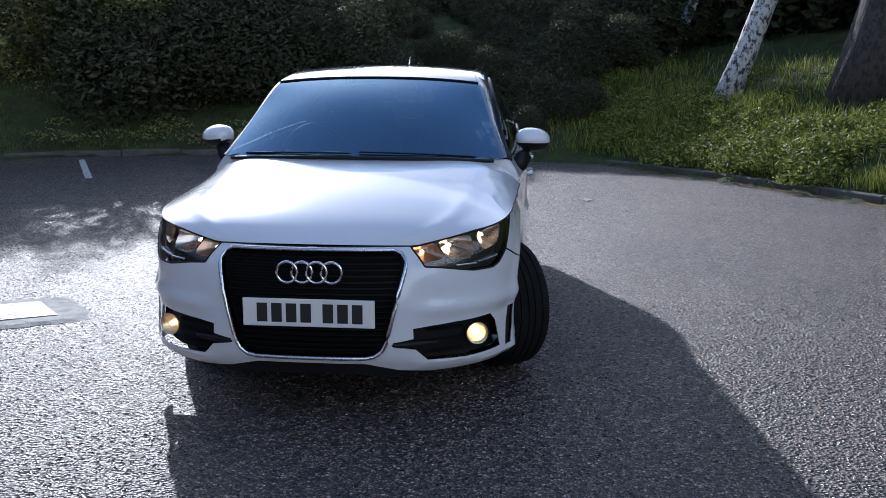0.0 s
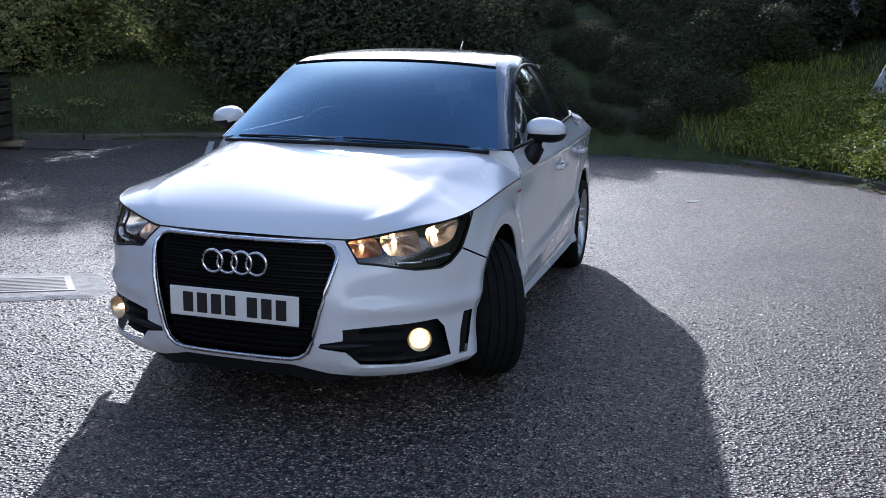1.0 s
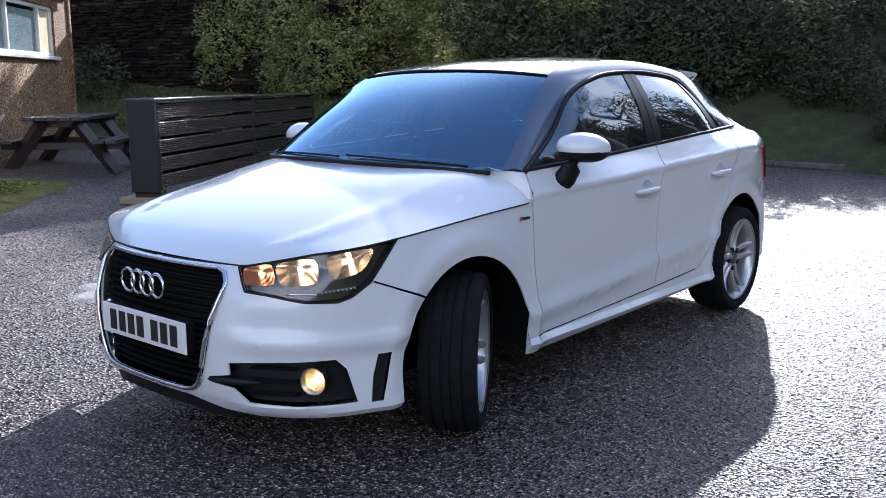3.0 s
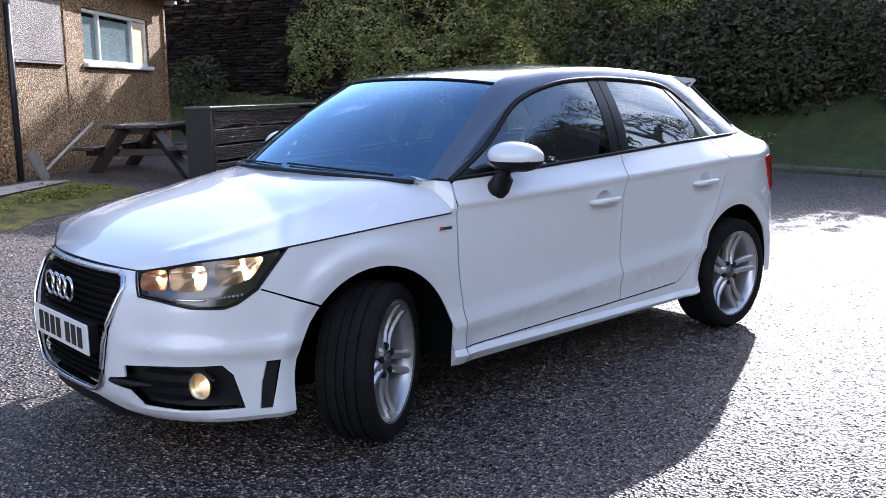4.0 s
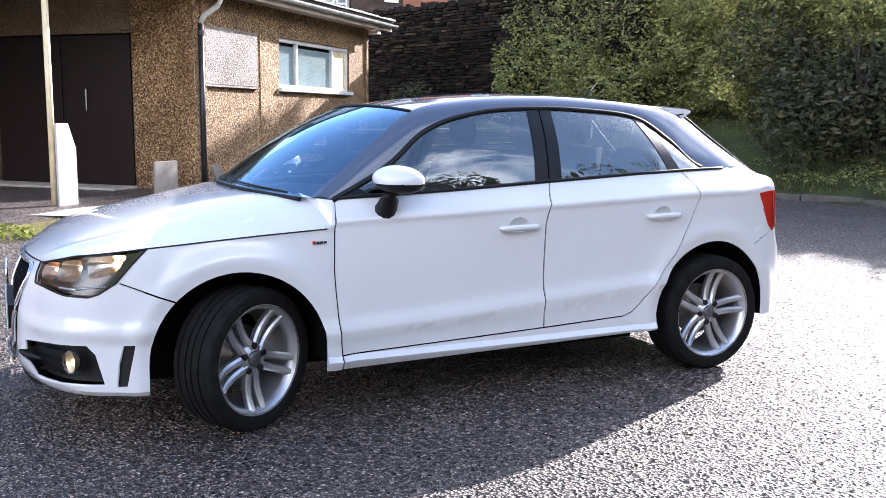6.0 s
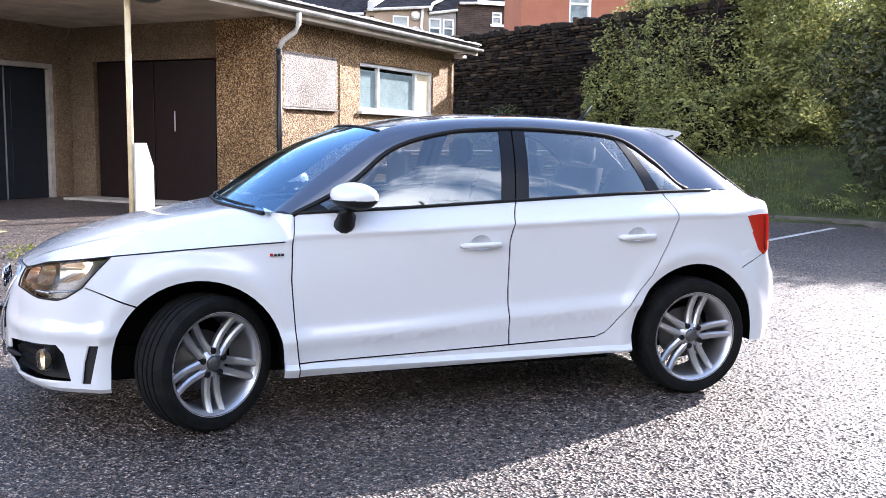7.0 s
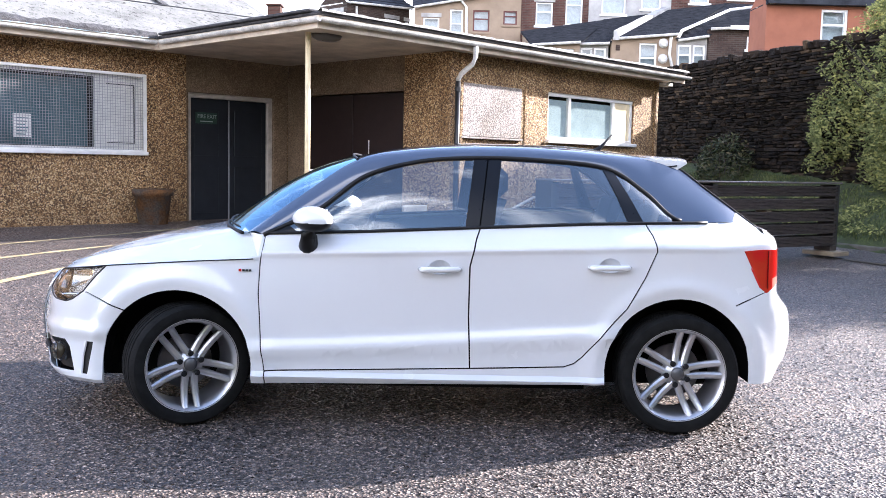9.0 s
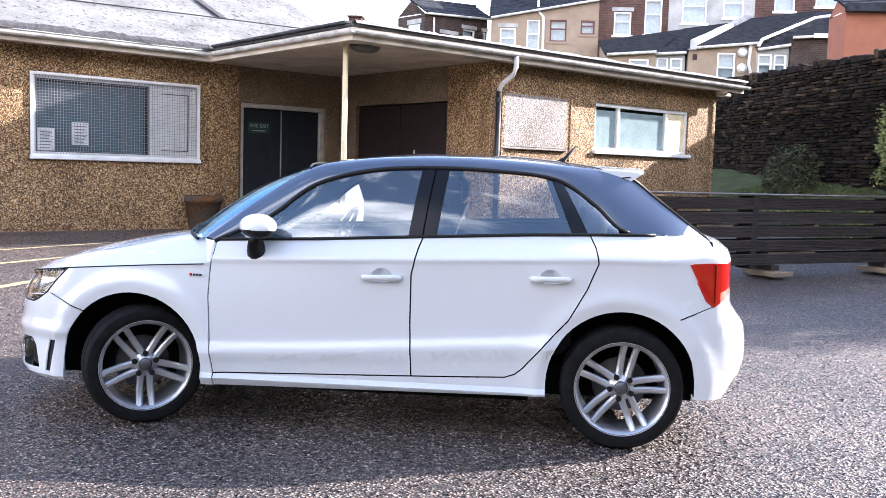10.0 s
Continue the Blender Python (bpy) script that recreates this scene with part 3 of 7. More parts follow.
def lettering(text, size, m, parent, material, name="lettering"):
    cu = bpy.data.curves.new(name, "FONT")
    cu.body, cu.size, cu.align_x, cu.extrude = text, size, "CENTER", 0.001
    tmp = bpy.data.objects.new(name, cu)
    scene.collection.objects.link(tmp)
    me = bpy.data.meshes.new_from_object(tmp.evaluated_get(bpy.context.evaluated_depsgraph_get()))
    bpy.data.objects.remove(tmp)
    me.materials.clear()
    me.materials.append(material)
    ob = new(name, me)
    ob.parent, ob.matrix_basis = parent, m
    return ob


lettering("FIRE", 0.085, pose(5.13, 8.7005, 1.96, 90), sg, SIGN_PALE)
lettering("EXIT", 0.085, pose(5.32, 8.7005, 1.96, 90), sg, SIGN_PALE)
part("print_bar", boxed(5.1, 5.34, 8.7, 8.702, 1.9, 1.915), SIGN_PALE, sg)

bd = part("double_door", boxed(6.8, 6.84, 5.72, 6.88, 0.3, 2.38, 0.006), DOOR_BROWN, building, "dark brown double doors in the porch")
part("door_leaf", boxed(6.8, 6.84, 6.9, 8.05, 0.3, 2.38, 0.006), DOOR_BROWN, bd)
part("door_handle", boxed(6.75, 6.77, 6.444, 6.452, 1.35, 1.65, 0.002), WHITE_PAINT, bd, "thin pale pull handle")
part("step", boxed(6.2, 6.74, 5.6, 8.2, 0.1, 0.33, 0.015), CONCRETE, building)

# porch floor and apron
apron = bmesh.new()
rows = []
for k in range(30):
    x = -9 + k * 0.55
    edge = 7.6 if x < 3.6 else 4.05
    rows.append([(x, y, FLOOR - 0.02 + 0.006 * noise.noise((x, y, 0))) for y in (edge, edge + 0.4, edge + 0.9, 8.58)])
grid(apron, [r[::-1] for r in rows])
part("apron", apron, CONCRETE, building, "pale concrete path along the walls")

# roofs: canopy and right block are one low roof; the left block has a pale pitched roof
part("soffit", boxed(4.2, 12.6, 4.38, 9.5, EAVE, EAVE + 0.03), SOFFIT, building, "cream soffit boarding")
part("soffit", boxed(-9.2, 4.19, 8.2, 9.5, EAVE, EAVE + 0.03), SOFFIT, building)
roof_bm = bmesh.new()
box(roof_bm, 4.06, 12.78, 4.3, 11.2, EAVE + 0.13, EAVE + 0.17, 0.01)
part("roof", roof_bm, FELT_DARK, building, "dark felted low roof")
def crust(x0, x1, y0, wide, z0, low, high, lift=0.0):
    """A lumpy bead of grit and moss along a roof's edge."""
    rows = []
    n = int((x1 - x0) / 0.022)
    for k in range(n + 1):
        x = x0 + (x1 - x0) * k / n
        h = low + (high - low) * min(1.0, max(0.0, 0.5 + 0.6 * noise.noise((x * 2.1, 0, z0)) + 0.5 * noise.noise((x * 13, 3, z0))))
        d = wide * (0.75 + 0.35 * noise.noise((x * 3.3, 7, z0)))
        rows.append([(x, y0 + 0.01 * noise.noise((x * 17, 1, 1)), z0), (x, y0 + 0.012, z0 + h * 0.8), (x, y0 + d * 0.4, z0 + h + lift * d * 0.4), (x, y0 + d, z0 + h * 0.4 + lift * d), (x, y0 + d + 0.03, z0 - 0.02 + lift * d)])
    bm = grid(bmesh.new(), rows)
    bmesh.ops.recalc_face_normals(bm, faces=bm.faces)
    return bm


edge = crust(4.08, 12.78, 4.255, 0.15, EAVE + 0.165, 0.02, 0.055)
part("roof_edge", edge, FELT, building, "crusty pale chippings on the roof edge")
part("felt_edge", boxed(4.02, 4.16, 4.44, 8.06, EAVE + 0.172, EAVE + 0.21, 0.01), FELT_DARK, building, "black felt drip edge")
slope = bmesh.new()
rows = []
for i in range(41):
    x = -9.3 + i * 0.4125
    rows.append([(x, 8.12 + d, EAVE + 0.13 + 0.5 * d + 0.02 * noise.noise((x * 1.5, d * 2, 0))) for d in (0, 0.3, 0.7, 1.3, 2.0, 2.9, 4.0, 5.6)])
grid(slope, rows)
bmesh.ops.recalc_face_normals(slope, faces=slope.faces)
part("pitched_roof", slope, FELT_PITCH, building, "pale grey mineral-felt pitched roof")
gable = bmesh.new()
grid(gable, [[(7.2, 8.12 + d, z) for d, z in ((0.02, EAVE + 0.16), (5.6, EAVE + 0.16))], [(7.2, 8.12 + d, z) for d, z in ((0.02, EAVE + 0.16), (5.6, EAVE + 2.92))]])
part("roof_gable", gable, WHITE_PAINT, building)
moss = crust(-9.2, 4.04, 8.08, 0.26, EAVE + 0.125, 0.025, 0.085, 0.5)
part("roof_edge", moss, FELT_DARK, building, "crumbling dark mossy roof edge")
part("roof_cable", tube(bmesh.new(), [(-2.0, 9.3, 3.69), (2.5, 9.45, 3.75), (4.59, 9.5, 3.8), (7.0, 9.5, 3.83)], 0.011, 6), BLACK_PIPE, building, "dark cable along the pale roof")
part("roof_streak", boxed(-0.07, 0.07, 0, 0.9, 0, 0.02, 0.004), FELT_DARK, building, "dark patch of bare felt", m=pose(5.0, 9.6, EAVE + 0.13 + 0.76, 26.5, 0, 8))


def fascia(x0, x1, y, material=SOFFIT, turn=None):
    bm = boxed(x0, x1, y, y + 0.025, EAVE - 0.03, EAVE + 0.125)
    return part("fascia", bm, material, building, "", m=turn)


fascia(4.1, 12.75, 4.33)
fascia(-9.3, 4.08, 8.14)
fascia(4.33, 8.2, 0.0, turn=pose(4.1, 0, 0, 0, 0, 90))


def gutter(path, parent):
    """A half-round gutter on brackets along two points."""
    bm = bmesh.new()
    a, b = Vector(path[0]), Vector(path[1])
    d = (b - a).normalized()
    s = d.cross(Vector((0, 0, 1)))
    rows = []
    for k in range(9):
        ang = math.pi * k / 8
        o = s * (0.055 * math.cos(ang)) + Vector((0, 0, -0.055 * math.sin(ang)))
        rows.append([a + o, b + o])
    for k in range(8, -1, -1):
        ang = math.pi * k / 8
        o = s * (0.049 * math.cos(ang)) + Vector((0, 0, -0.049 * math.sin(ang)))
        rows.append([a + o, b + o])
    grid(bm, rows)
    n = int((b - a).length / 0.9)
    g = part("gutter", bm, GUTTER, parent, "grey-white half-round gutter", True)
    for k in range(n + 1):
        p = a.lerp(b, (k + 0.3) / (n + 1))
        br = bmesh.new()
        rows = []
        for j in range(9):
            ang = math.pi * j / 8
            o = s * (0.062 * math.cos(ang)) + Vector((0, 0, -0.062 * math.sin(ang)))
            rows.append([p + o - d * 0.02, p + o + d * 0.02])
        grid(br, rows)
        part("gutter_bracket", br, GUTTER, g, "", True)
    return g


GZ = EAVE + 0.09
gutter([(4.05, 4.265, GZ), (12.8, 4.265, GZ)], building)
gutter([(-9.3, 8.075, GZ), (4.0, 8.075, GZ)], building)
gutter([(4.04, 8.0, GZ), (4.04, 4.25, GZ)], building)
pipe = part("downpipe", tube(bmesh.new(), [(6.83, 4.6, 2.5), (6.83, 4.6, 0.28)], 0.038, 12), BLACK_PIPE, building, "black downpipe", True)
part("pipe_elbow", tube(bmesh.new(), [(6.83, 4.27, GZ - 0.03), (6.83, 4.27, 2.82), (6.83, 4.33, 2.72), (6.83, 4.54, 2.6), (6.83, 4.6, 2.52), (6.83, 4.6, 2.47)], 0.036, 12), GUTTER, pipe, "grey swan-neck", True)
for z in (2.35, 1.3):
    part("pipe_collar", tube(bmesh.new(), [(6.83, 4.6, z), (6.83, 4.6, z + 0.06)], 0.047, 12), BLACK_PIPE, pipe)
part("canopy_post", tube(bmesh.new(), [(4.36, 4.89, 0.25), (4.36, 4.89, EAVE)], 0.036, 12), CREAM_PAINT, building, "slim cream-painted canopy post", True)
part("end_bracket", boxed(12.42, 12.62, 4.5, 4.7, EAVE - 0.09, EAVE - 0.03, 0.01), WHITE_PAINT, building)
lampd = part("bulkhead_lamp", lathe(bmesh.new(), [(0.0, -0.11), (0.1, -0.1), (0.16, -0.06), (0.18, 0.0), (0.0, 0.0)], 20, "z"), plain("grey_lamp_glass", (0.12, 0.11, 0.1), 0.3), building, "unlit oval bulkhead lamp", True, pose(4.66, 4.9, EAVE - 0.001))
lampd.scale = (1.3, 0.8, 0.8)

def rust_tub_mat():
    m = Mat("rust_stained_concrete", 0.9, spec=0.2)
    rust = m.ramp(m.noise(4.0, 5.0, 0.65), [(0.4, (0.085, 0.07, 0.06)), (0.55, (0.11, 0.06, 0.03)), (0.7, (0.16, 0.07, 0.025))])
    m.color(m.mix(1.0, rust, m.ramp(m.noise(40.0, 3.0), [(0.3, (0.6, 0.6, 0.6)), (0.7, (1.2, 1.2, 1.2))]), "MULTIPLY"))
    m.bump(m.noise(30.0, 4.0), 0.01)
    return m.m


white_board = thing("white_board", "white-painted board with a cut-off corner standing at the post", "board", BUILD)
part("panel", prism(bmesh.new(), [(4.34, 0.28), (4.63, 0.28), (4.63, 0.92), (4.52, 1.2), (4.34, 1.2)], 0.03, "y", 4.8), plain("dull_white_board", (0.46, 0.46, 0.46), 0.6, vary=0.1), white_board)
planter = thing("planter", "round weathered concrete planter with rusty base by the wall", "planter", BUILD @ pose(4.02, 8.25, FLOOR - 0.02))
part("tub", lathe(bmesh.new(), [(0.0, 0), (0.2, 0), (0.215, 0.02), (0.27, 0.44), (0.3, 0.45), (0.305, 0.54), (0.29, 0.55), (0.262, 0.55), (0.25, 0.48), (0.0, 0.48)], 32, "z"), rust_tub_mat(), planter, "", True)


# ---- plants ----
def leaf_cloud(bm, blobs, count, size, seed, flat_bottom=0.0, ragged=0.28):
    """Leaves scattered in the outer shells of a few uneven blobs (x, y, z, rx, ry, rz)."""
    rng = random.Random(seed)
    total = sum(b[3] * b[5] for b in blobs)
    for b in blobs:
        for _ in range(int(count * b[3] * b[5] / total)):
            a, h = rng.uniform(0, math.tau), rng.uniform(-1 + flat_bottom, 1)
            r = math.sqrt(max(0, 1 - h * h))
            d = Vector((r * math.cos(a), r * math.sin(a), h))
            where = Vector((seed, b[0], b[2]))
            k = (0.62 + 0.38 * rng.random() ** 0.5) * (1 + ragged * noise.noise(d * 2.3 + where) + 0.6 * ragged * noise.noise(d * 6.5 + where))
            p = Vector((b[0] + d.x * b[3] * k, b[1] + d.y * b[4] * k, b[2] + d.z * b[5] * k))
            s = size * rng.uniform(0.6, 1.4)
            u = Vector((rng.uniform(-1, 1), rng.uniform(-1, 1), rng.uniform(-0.6, 0.6))).normalized()
            w = (d + Vector((rng.uniform(-1, 1), rng.uniform(-1, 1), rng.uniform(-0.3, 1))) * 0.8).normalized()
            v = u.cross(w).normalized()
            q = [p - u * s, p + v * s * 0.45 + w * s * 0.12, p + u * s, p - v * s * 0.45 + w * s * 0.12]
            bm.faces.new([bm.verts.new(c) for c in q])
    return bm


def twigs(bm, count, spread, height, seed, thick=0.012):
    rng = random.Random(seed)
    for _ in range(count):
        a, r = rng.uniform(0, math.tau), rng.uniform(0.3, 1) * spread
        tip = Vector((r * math.cos(a), r * math.sin(a), height * rng.uniform(0.6, 1.05)))
        mid = tip * 0.5 + Vector((rng.uniform(-0.15, 0.15), rng.uniform(-0.15, 0.15), 0.15))
        tube(bm, [(0.1 * math.cos(a), 0.1 * math.sin(a), -0.1), mid, tip], [thick * 1.6, thick, thick * 0.4], 5, False)
    return bm


big = thing("laurel_bush", "large loose green-yellow bush rising over the end of the stone wall", "bush", pose(-11.4, 10.4, 1.15))
part("foliage", leaf_cloud(bmesh.new(), [(-1.7, -1.0, 1.0, 0.75, 0.6, 0.85), (-1.5, -0.5, 2.1, 0.9, 0.8, 1.0), (-0.4, -0.3, 1.3, 1.3, 1.0, 1.2), (0.5, -0.5, 0.6, 1.3, 0.8, 0.9), (-0.3, 0.2, 2.6, 1.3, 1.1, 1.2), (1.2, 0.5, 1.4, 1.4, 1.1, 1.3), (1.0, 0.9, 2.7, 1.2, 1.0, 1.0),
     (2.7, 1.2, 1.3, 1.5, 1.1, 1.3), (4.3, 1.9, 1.2, 1.4, 1.1, 1.2), (-0.9, -0.1, 3.2, 0.8, 0.7, 0.6), (0.3, 0.2, 3.4, 1.0, 0.8, 0.75), (1.5, 0.5, 3.4, 1.1, 0.9, 0.9),
     (2.9, 1.0, 2.7, 1.4, 1.0, 1.2), (4.5, 1.7, 2.4, 1.3, 1.0, 1.1)], 170000, 0.04, 5, 0.0, 0.55), LEAF_GREEN, big)
part("stem_tangle", twigs(bmesh.new(), 60, 1.7, 2.6, 3, 0.014), BARK_DARK, big)
shrub = thing("dark_shrub", "dark green shrub at the foot of the stone wall", "bush", pose(-15.6, 7.9, 0.7))
part("foliage", leaf_cloud(bmesh.new(), [(0, 0, 0.6, 0.9, 0.6, 0.8), (-0.8, 0.1, 0.4, 0.7, 0.5, 0.6)], 3500, 0.05, 8), LEAF_DARK, shrub)
part("stem_tangle", twigs(bmesh.new(), 10, 0.7, 1.0, 4), BARK_DARK, shrub)

# scrub on the shaded bank: three shapes, many plants
SCRUB = []
for k in range(3):
    s = thing("scrub_bush", "dark tangled scrub on the shaded bank", "bush", group="scrub on the bank")
    part("foliage", leaf_cloud(bmesh.new(), [(0, 0, 0.8, 1.1, 1.0, 1.0), (0.9, 0.2 * k, 0.6, 0.9, 0.8, 0.8), (-0.8, 0.3, 0.9 + 0.2 * k, 0.8, 0.8, 0.9), (0.1, -0.6, 0.5, 1.0, 0.7, 0.6)], 6200, 0.058, 20 + k), LEAF_DARK, s)
    part("stem_tangle", twigs(bmesh.new(), 26, 1.3, 1.9, 30 + k), BARK_DARK, s)
    SCRUB.append(s)
rng = random.Random(11)
spots = []
for k in range(64):
    x = rng.uniform(-7.5, 3.2)
    y = lerp(FOOT, x) + rng.uniform(1.3, 8.5)
    spots.append((x, y))
for k in range(34):
    spots.append((rng.uniform(3.0, 15.0), rng.uniform(16.5, 22.0)))
for k in range(60):
    x = rng.uniform(-0.8, 2.6)
    spots.append((x, lerp(FOOT, x) + rng.uniform(0.4, 6.0)))


SHADE_EDGE = [(-7.0, 4.4), (-4.5, 5.2), (-3.2, 6.5), (-1.0, 6.9), (0.2, 8.0), (1.1, 9.3), (2.3, 9.6)]


def light_top(x, y):
    """Greatest height at (x, y) whose shadow stays behind the edge of the bank's shade on the yard."""
    land = x + 0.437 * (y - 7.5)
    return 0.1 + (y - lerp(SHADE_EDGE, land)) / 2.06 if land < 2.3 else 0.3 + (y - 9.7) / 2.06


spots = [(x, y) for x, y in spots if (light_top(x, y) - ground_z(x, y)) / 1.9 > 0.16 and not (x > 2.0 and y < 14.0)]
for k, (x, y) in enumerate(spots):
    room = (light_top(x, y) - ground_z(x, y)) / 1.9
    m = pose(x, y, ground_z(x, y) - 0.1, 0, 0, rng.uniform(0, 360)) @ Matrix.Scale(max(0.16, min(rng.uniform(0.7, 1.35), room)), 4)
    if k < 3:
        SCRUB[k].matrix_basis = m
    else:
        c = copy_thing(SCRUB[k % 3], Matrix.Identity(4))
        c.matrix_basis = m

# dense wood on top of the bank
wood = bmesh.new()
rng = random.Random(77)
blobs = []
for k in range(40):
    x = -9 + k * 0.62
    y = rng.uniform(18.5, 21.5)
    z = ground_z(x, y)
    blobs.append((x, y, z + 0.3, 1.5, 1.3, max(0.3, min(rng.uniform(1.2, 2.0), (light_top(x, y) - z - 0.3) / 1.2))))
for k in range(22):
    x = 4 + k * 1.4
    y = rng.uniform(24, 28)
    blobs.append((x, y, ground_z(x, y) + 0.6, 1.8, 1.5, rng.uniform(1.0, 1.6)))
for k in range(64):                     # tall trees beyond the grass bank
    a, r = radians(rng.uniform(32, 70)), rng.uniform(15, 18)
    x, y = r * math.sin(a), r * math.cos(a)
    blobs.append((x, y, rng.uniform(1.5, 8.0), rng.uniform(1.0, 1.8), 1.5, rng.uniform(1.0, 1.8)))
for k in range(44):                     # low scrub over the high bank beyond the path
    a, r = radians(rng.uniform(60, 125)), rng.uniform(11.6, 12.8)
    x, y = 0.7 + r * math.sin(a), 1.2 + r * math.cos(a)
    blobs.append((x, y, rng.uniform(1.2, 4.6), rng.uniform(0.9, 1.3), 1.0, rng.uniform(0.5, 0.9)))
for k in range(34):                     # and behind the leaning trunks
    a, r = radians(rng.uniform(9, 33)), rng.uniform(24, 28)
    x, y = r * math.sin(a), r * math.cos(a)
    blobs.append((x, y, rng.uniform(3.0, 9.0), rng.uniform(1.2, 2.0), 1.6, rng.uniform(1.2, 2.0)))
for k in range(60):                     # dark undergrowth behind the trunks
    x = rng.uniform(4.2, 12.0)
    y = rng.uniform(14.6, 18.0) - 0.25 * max(0.0, x - 7)
    blobs.append((x, y, ground_z(x, y) + rng.uniform(0.3, 2.4), rng.uniform(0.9, 1.4), 1.0, rng.uniform(0.7, 1.1)))
for k in range(40):                     # far trees behind the houses
    x = rng.uniform(-56, -24)
    y = rng.uniform(37, 46)
    blobs.append((x, y, rng.uniform(3, 9.5), 2.6, 2.2, rng.uniform(1.8, 2.8)))
leaf_cloud(wood, blobs, 160000, 0.16, 9, 0.0, 0.4)
tagged(link_mesh("woodland", wood, LEAF_DARK), "dense dark wood on top of the bank", "trees", kind="stuff")


railing = thing("railing", "dark metal railing with three rails on the high bank", "railing")
RAIL_AT = [(0.7 + 13.3 * math.cos(radians(a)), 1.2 + 13.3 * math.sin(radians(a))) for a in range(-46, 39, 7)]
for x, y in RAIL_AT:
    part("post", boxed(-0.05, 0.05, -0.05, 0.05, -0.3, 1.25, 0.01), BLACK_PIPE, railing, m=pose(x, y, 4.95, 0, 0, math.degrees(math.atan2(y - 1.2, x - 0.7))))
for z in (5.35, 5.75, 6.18):
    for p, q in zip(RAIL_AT, RAIL_AT[1:]):
        part("rail", tube(bmesh.new(), [(*p, z), (*q, z)], 0.045, 6), BLACK_PIPE, railing)


def trunk(name, label, base, top, r0, r1, material, seed, limbs=5):
    """A leaning tapered trunk with a few limbs and small leaf clumps high up."""
    t = thing(name, label, "tree", pose(*base))
    rng = random.Random(seed)
    d = Vector(top) - Vector(base)
    pts = [d * f + Vector((rng.uniform(-1, 1), rng.uniform(-1, 1), 0)) * 0.03 for f in np.linspace(0, 1, 9)]
    pts[0] = -d.normalized() * 0.3
    part("trunk", tube(bmesh.new(), pts, [r0 * 1.25, r0] + [r0 + (r1 - r0) * f for f in np.linspace(0.15, 1, 7)], 14), material, t, "", True)
    crown = []
    for k in range(limbs):
        f = rng.uniform(0.62, 1.0)
        p = d * f
        q = p + Vector((rng.uniform(-1.6, 1.6), rng.uniform(-1.2, 1.6), rng.uniform(0.7, 1.8)))
        part("limb", tube(bmesh.new(), [p, p.lerp(q, 0.5) + Vector((0, 0, 0.1)), q], [r1 * 0.6, r1 * 0.4, 0.015], 8), material, t, "", True)
        crown.append((q.x, q.y, q.z, 0.9, 0.9, 0.6))
    part("crown", leaf_cloud(bmesh.new(), crown, 1500, 0.07, seed), LEAF_DARK, t)
    return t


trunk("leaning_tree", "leaning tree with pale blotched lichen-covered trunk on the grass bank", (4.16, 11.8, ground_z(4.16, 11.8)), (6.15, 11.6, 6.9), 0.19, 0.12, BARK_PALE, 1)
trunk("leaning_tree", "thinner leaning tree with pale trunk further up the bank", (3.9, 16.2, ground_z(3.9, 16.2)), (5.6, 15.9, 7.2), 0.12, 0.08, BARK_PALE, 2)
trunk("ivy_tree", "thick dark ivy-covered trunk on the grass bank", (5.72, 9.9, ground_z(5.72, 9.9)), (6.75, 9.7, 6.6), 0.42, 0.3, BARK_DARK, 3)
trunk("stump", "short rough brown tree stump on the grass bank", (5.75, 8.3, ground_z(5.75, 8.3)), (5.85, 8.3, ground_z(5.75, 8.3) + 0.5), 0.2, 0.16, BARK_DARK, 4, 0)

# grass blades on the sunlit bank and along the foot of the shaded one
rng = random.Random(42)
blades, turf = bmesh.new(), bmesh.new()
count = 0
while count < 62000:
    if rng.random() < 0.6:
        x = rng.uniform(1.0, 9.0)
        if rng.random() > (x - 0.9) / 2.0:
            continue
        y = lerp(FOOT, x) + 0.12 + abs(rng.gauss(0, 3.2))
    else:
        x = rng.uniform(-17.0, -4.5)
        y = lerp(FOOT, x) + 0.1 + rng.uniform(0, 2.6)
        if behind_wall(x, y) > -0.25 and x < -10:
            continue
    if y > 17:
        continue
    patch = noise.noise((x * 0.9, y * 0.9, 5))
    if patch < -0.25 and rng.random() < 0.8:
        continue
    z = ground_z(x, y)
    h = rng.uniform(0.08, 0.24) * (1 + 0.8 * max(patch, -0.4)) * (1.0 if x > 0 else 0.38)
    a = rng.uniform(0, math.tau)
    w = Vector((math.cos(a), math.sin(a), 0)) * 0.008
    lean = Vector((rng.uniform(-0.5, 0.5), rng.uniform(-0.5, 0.5), 0)) * h
    p = Vector((x, y, z - 0.02))
    mid = p + Vector((0, 0, h * 0.6)) + lean * 0.35
    tip = p + Vector((0, 0, h)) + lean
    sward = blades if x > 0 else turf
    vs = [sward.verts.new(c) for c in (p - w, p + w, mid + w * 0.7, mid - w * 0.7, tip)]
    sward.faces.new(vs[:4])
    sward.faces.new((vs[3], vs[2], vs[4]))
    count += 1
mounds = []
for k in range(300):                    # mossy tufts in the sun
    x = rng.uniform(2.15, 6.2)
    y = lerp(FOOT, x) + 0.1 + abs(rng.gauss(0, 2.6))
    if y < 14.5 and noise.noise((x * 0.7, y * 0.7, 2)) > -0.15:
        mounds.append((x, y, ground_z(x, y), rng.uniform(0.15, 0.5), rng.uniform(0.15, 0.45), rng.uniform(0.1, 0.28)))
leaf_cloud(blades, mounds, 46000, 0.03, 61, 0.7)
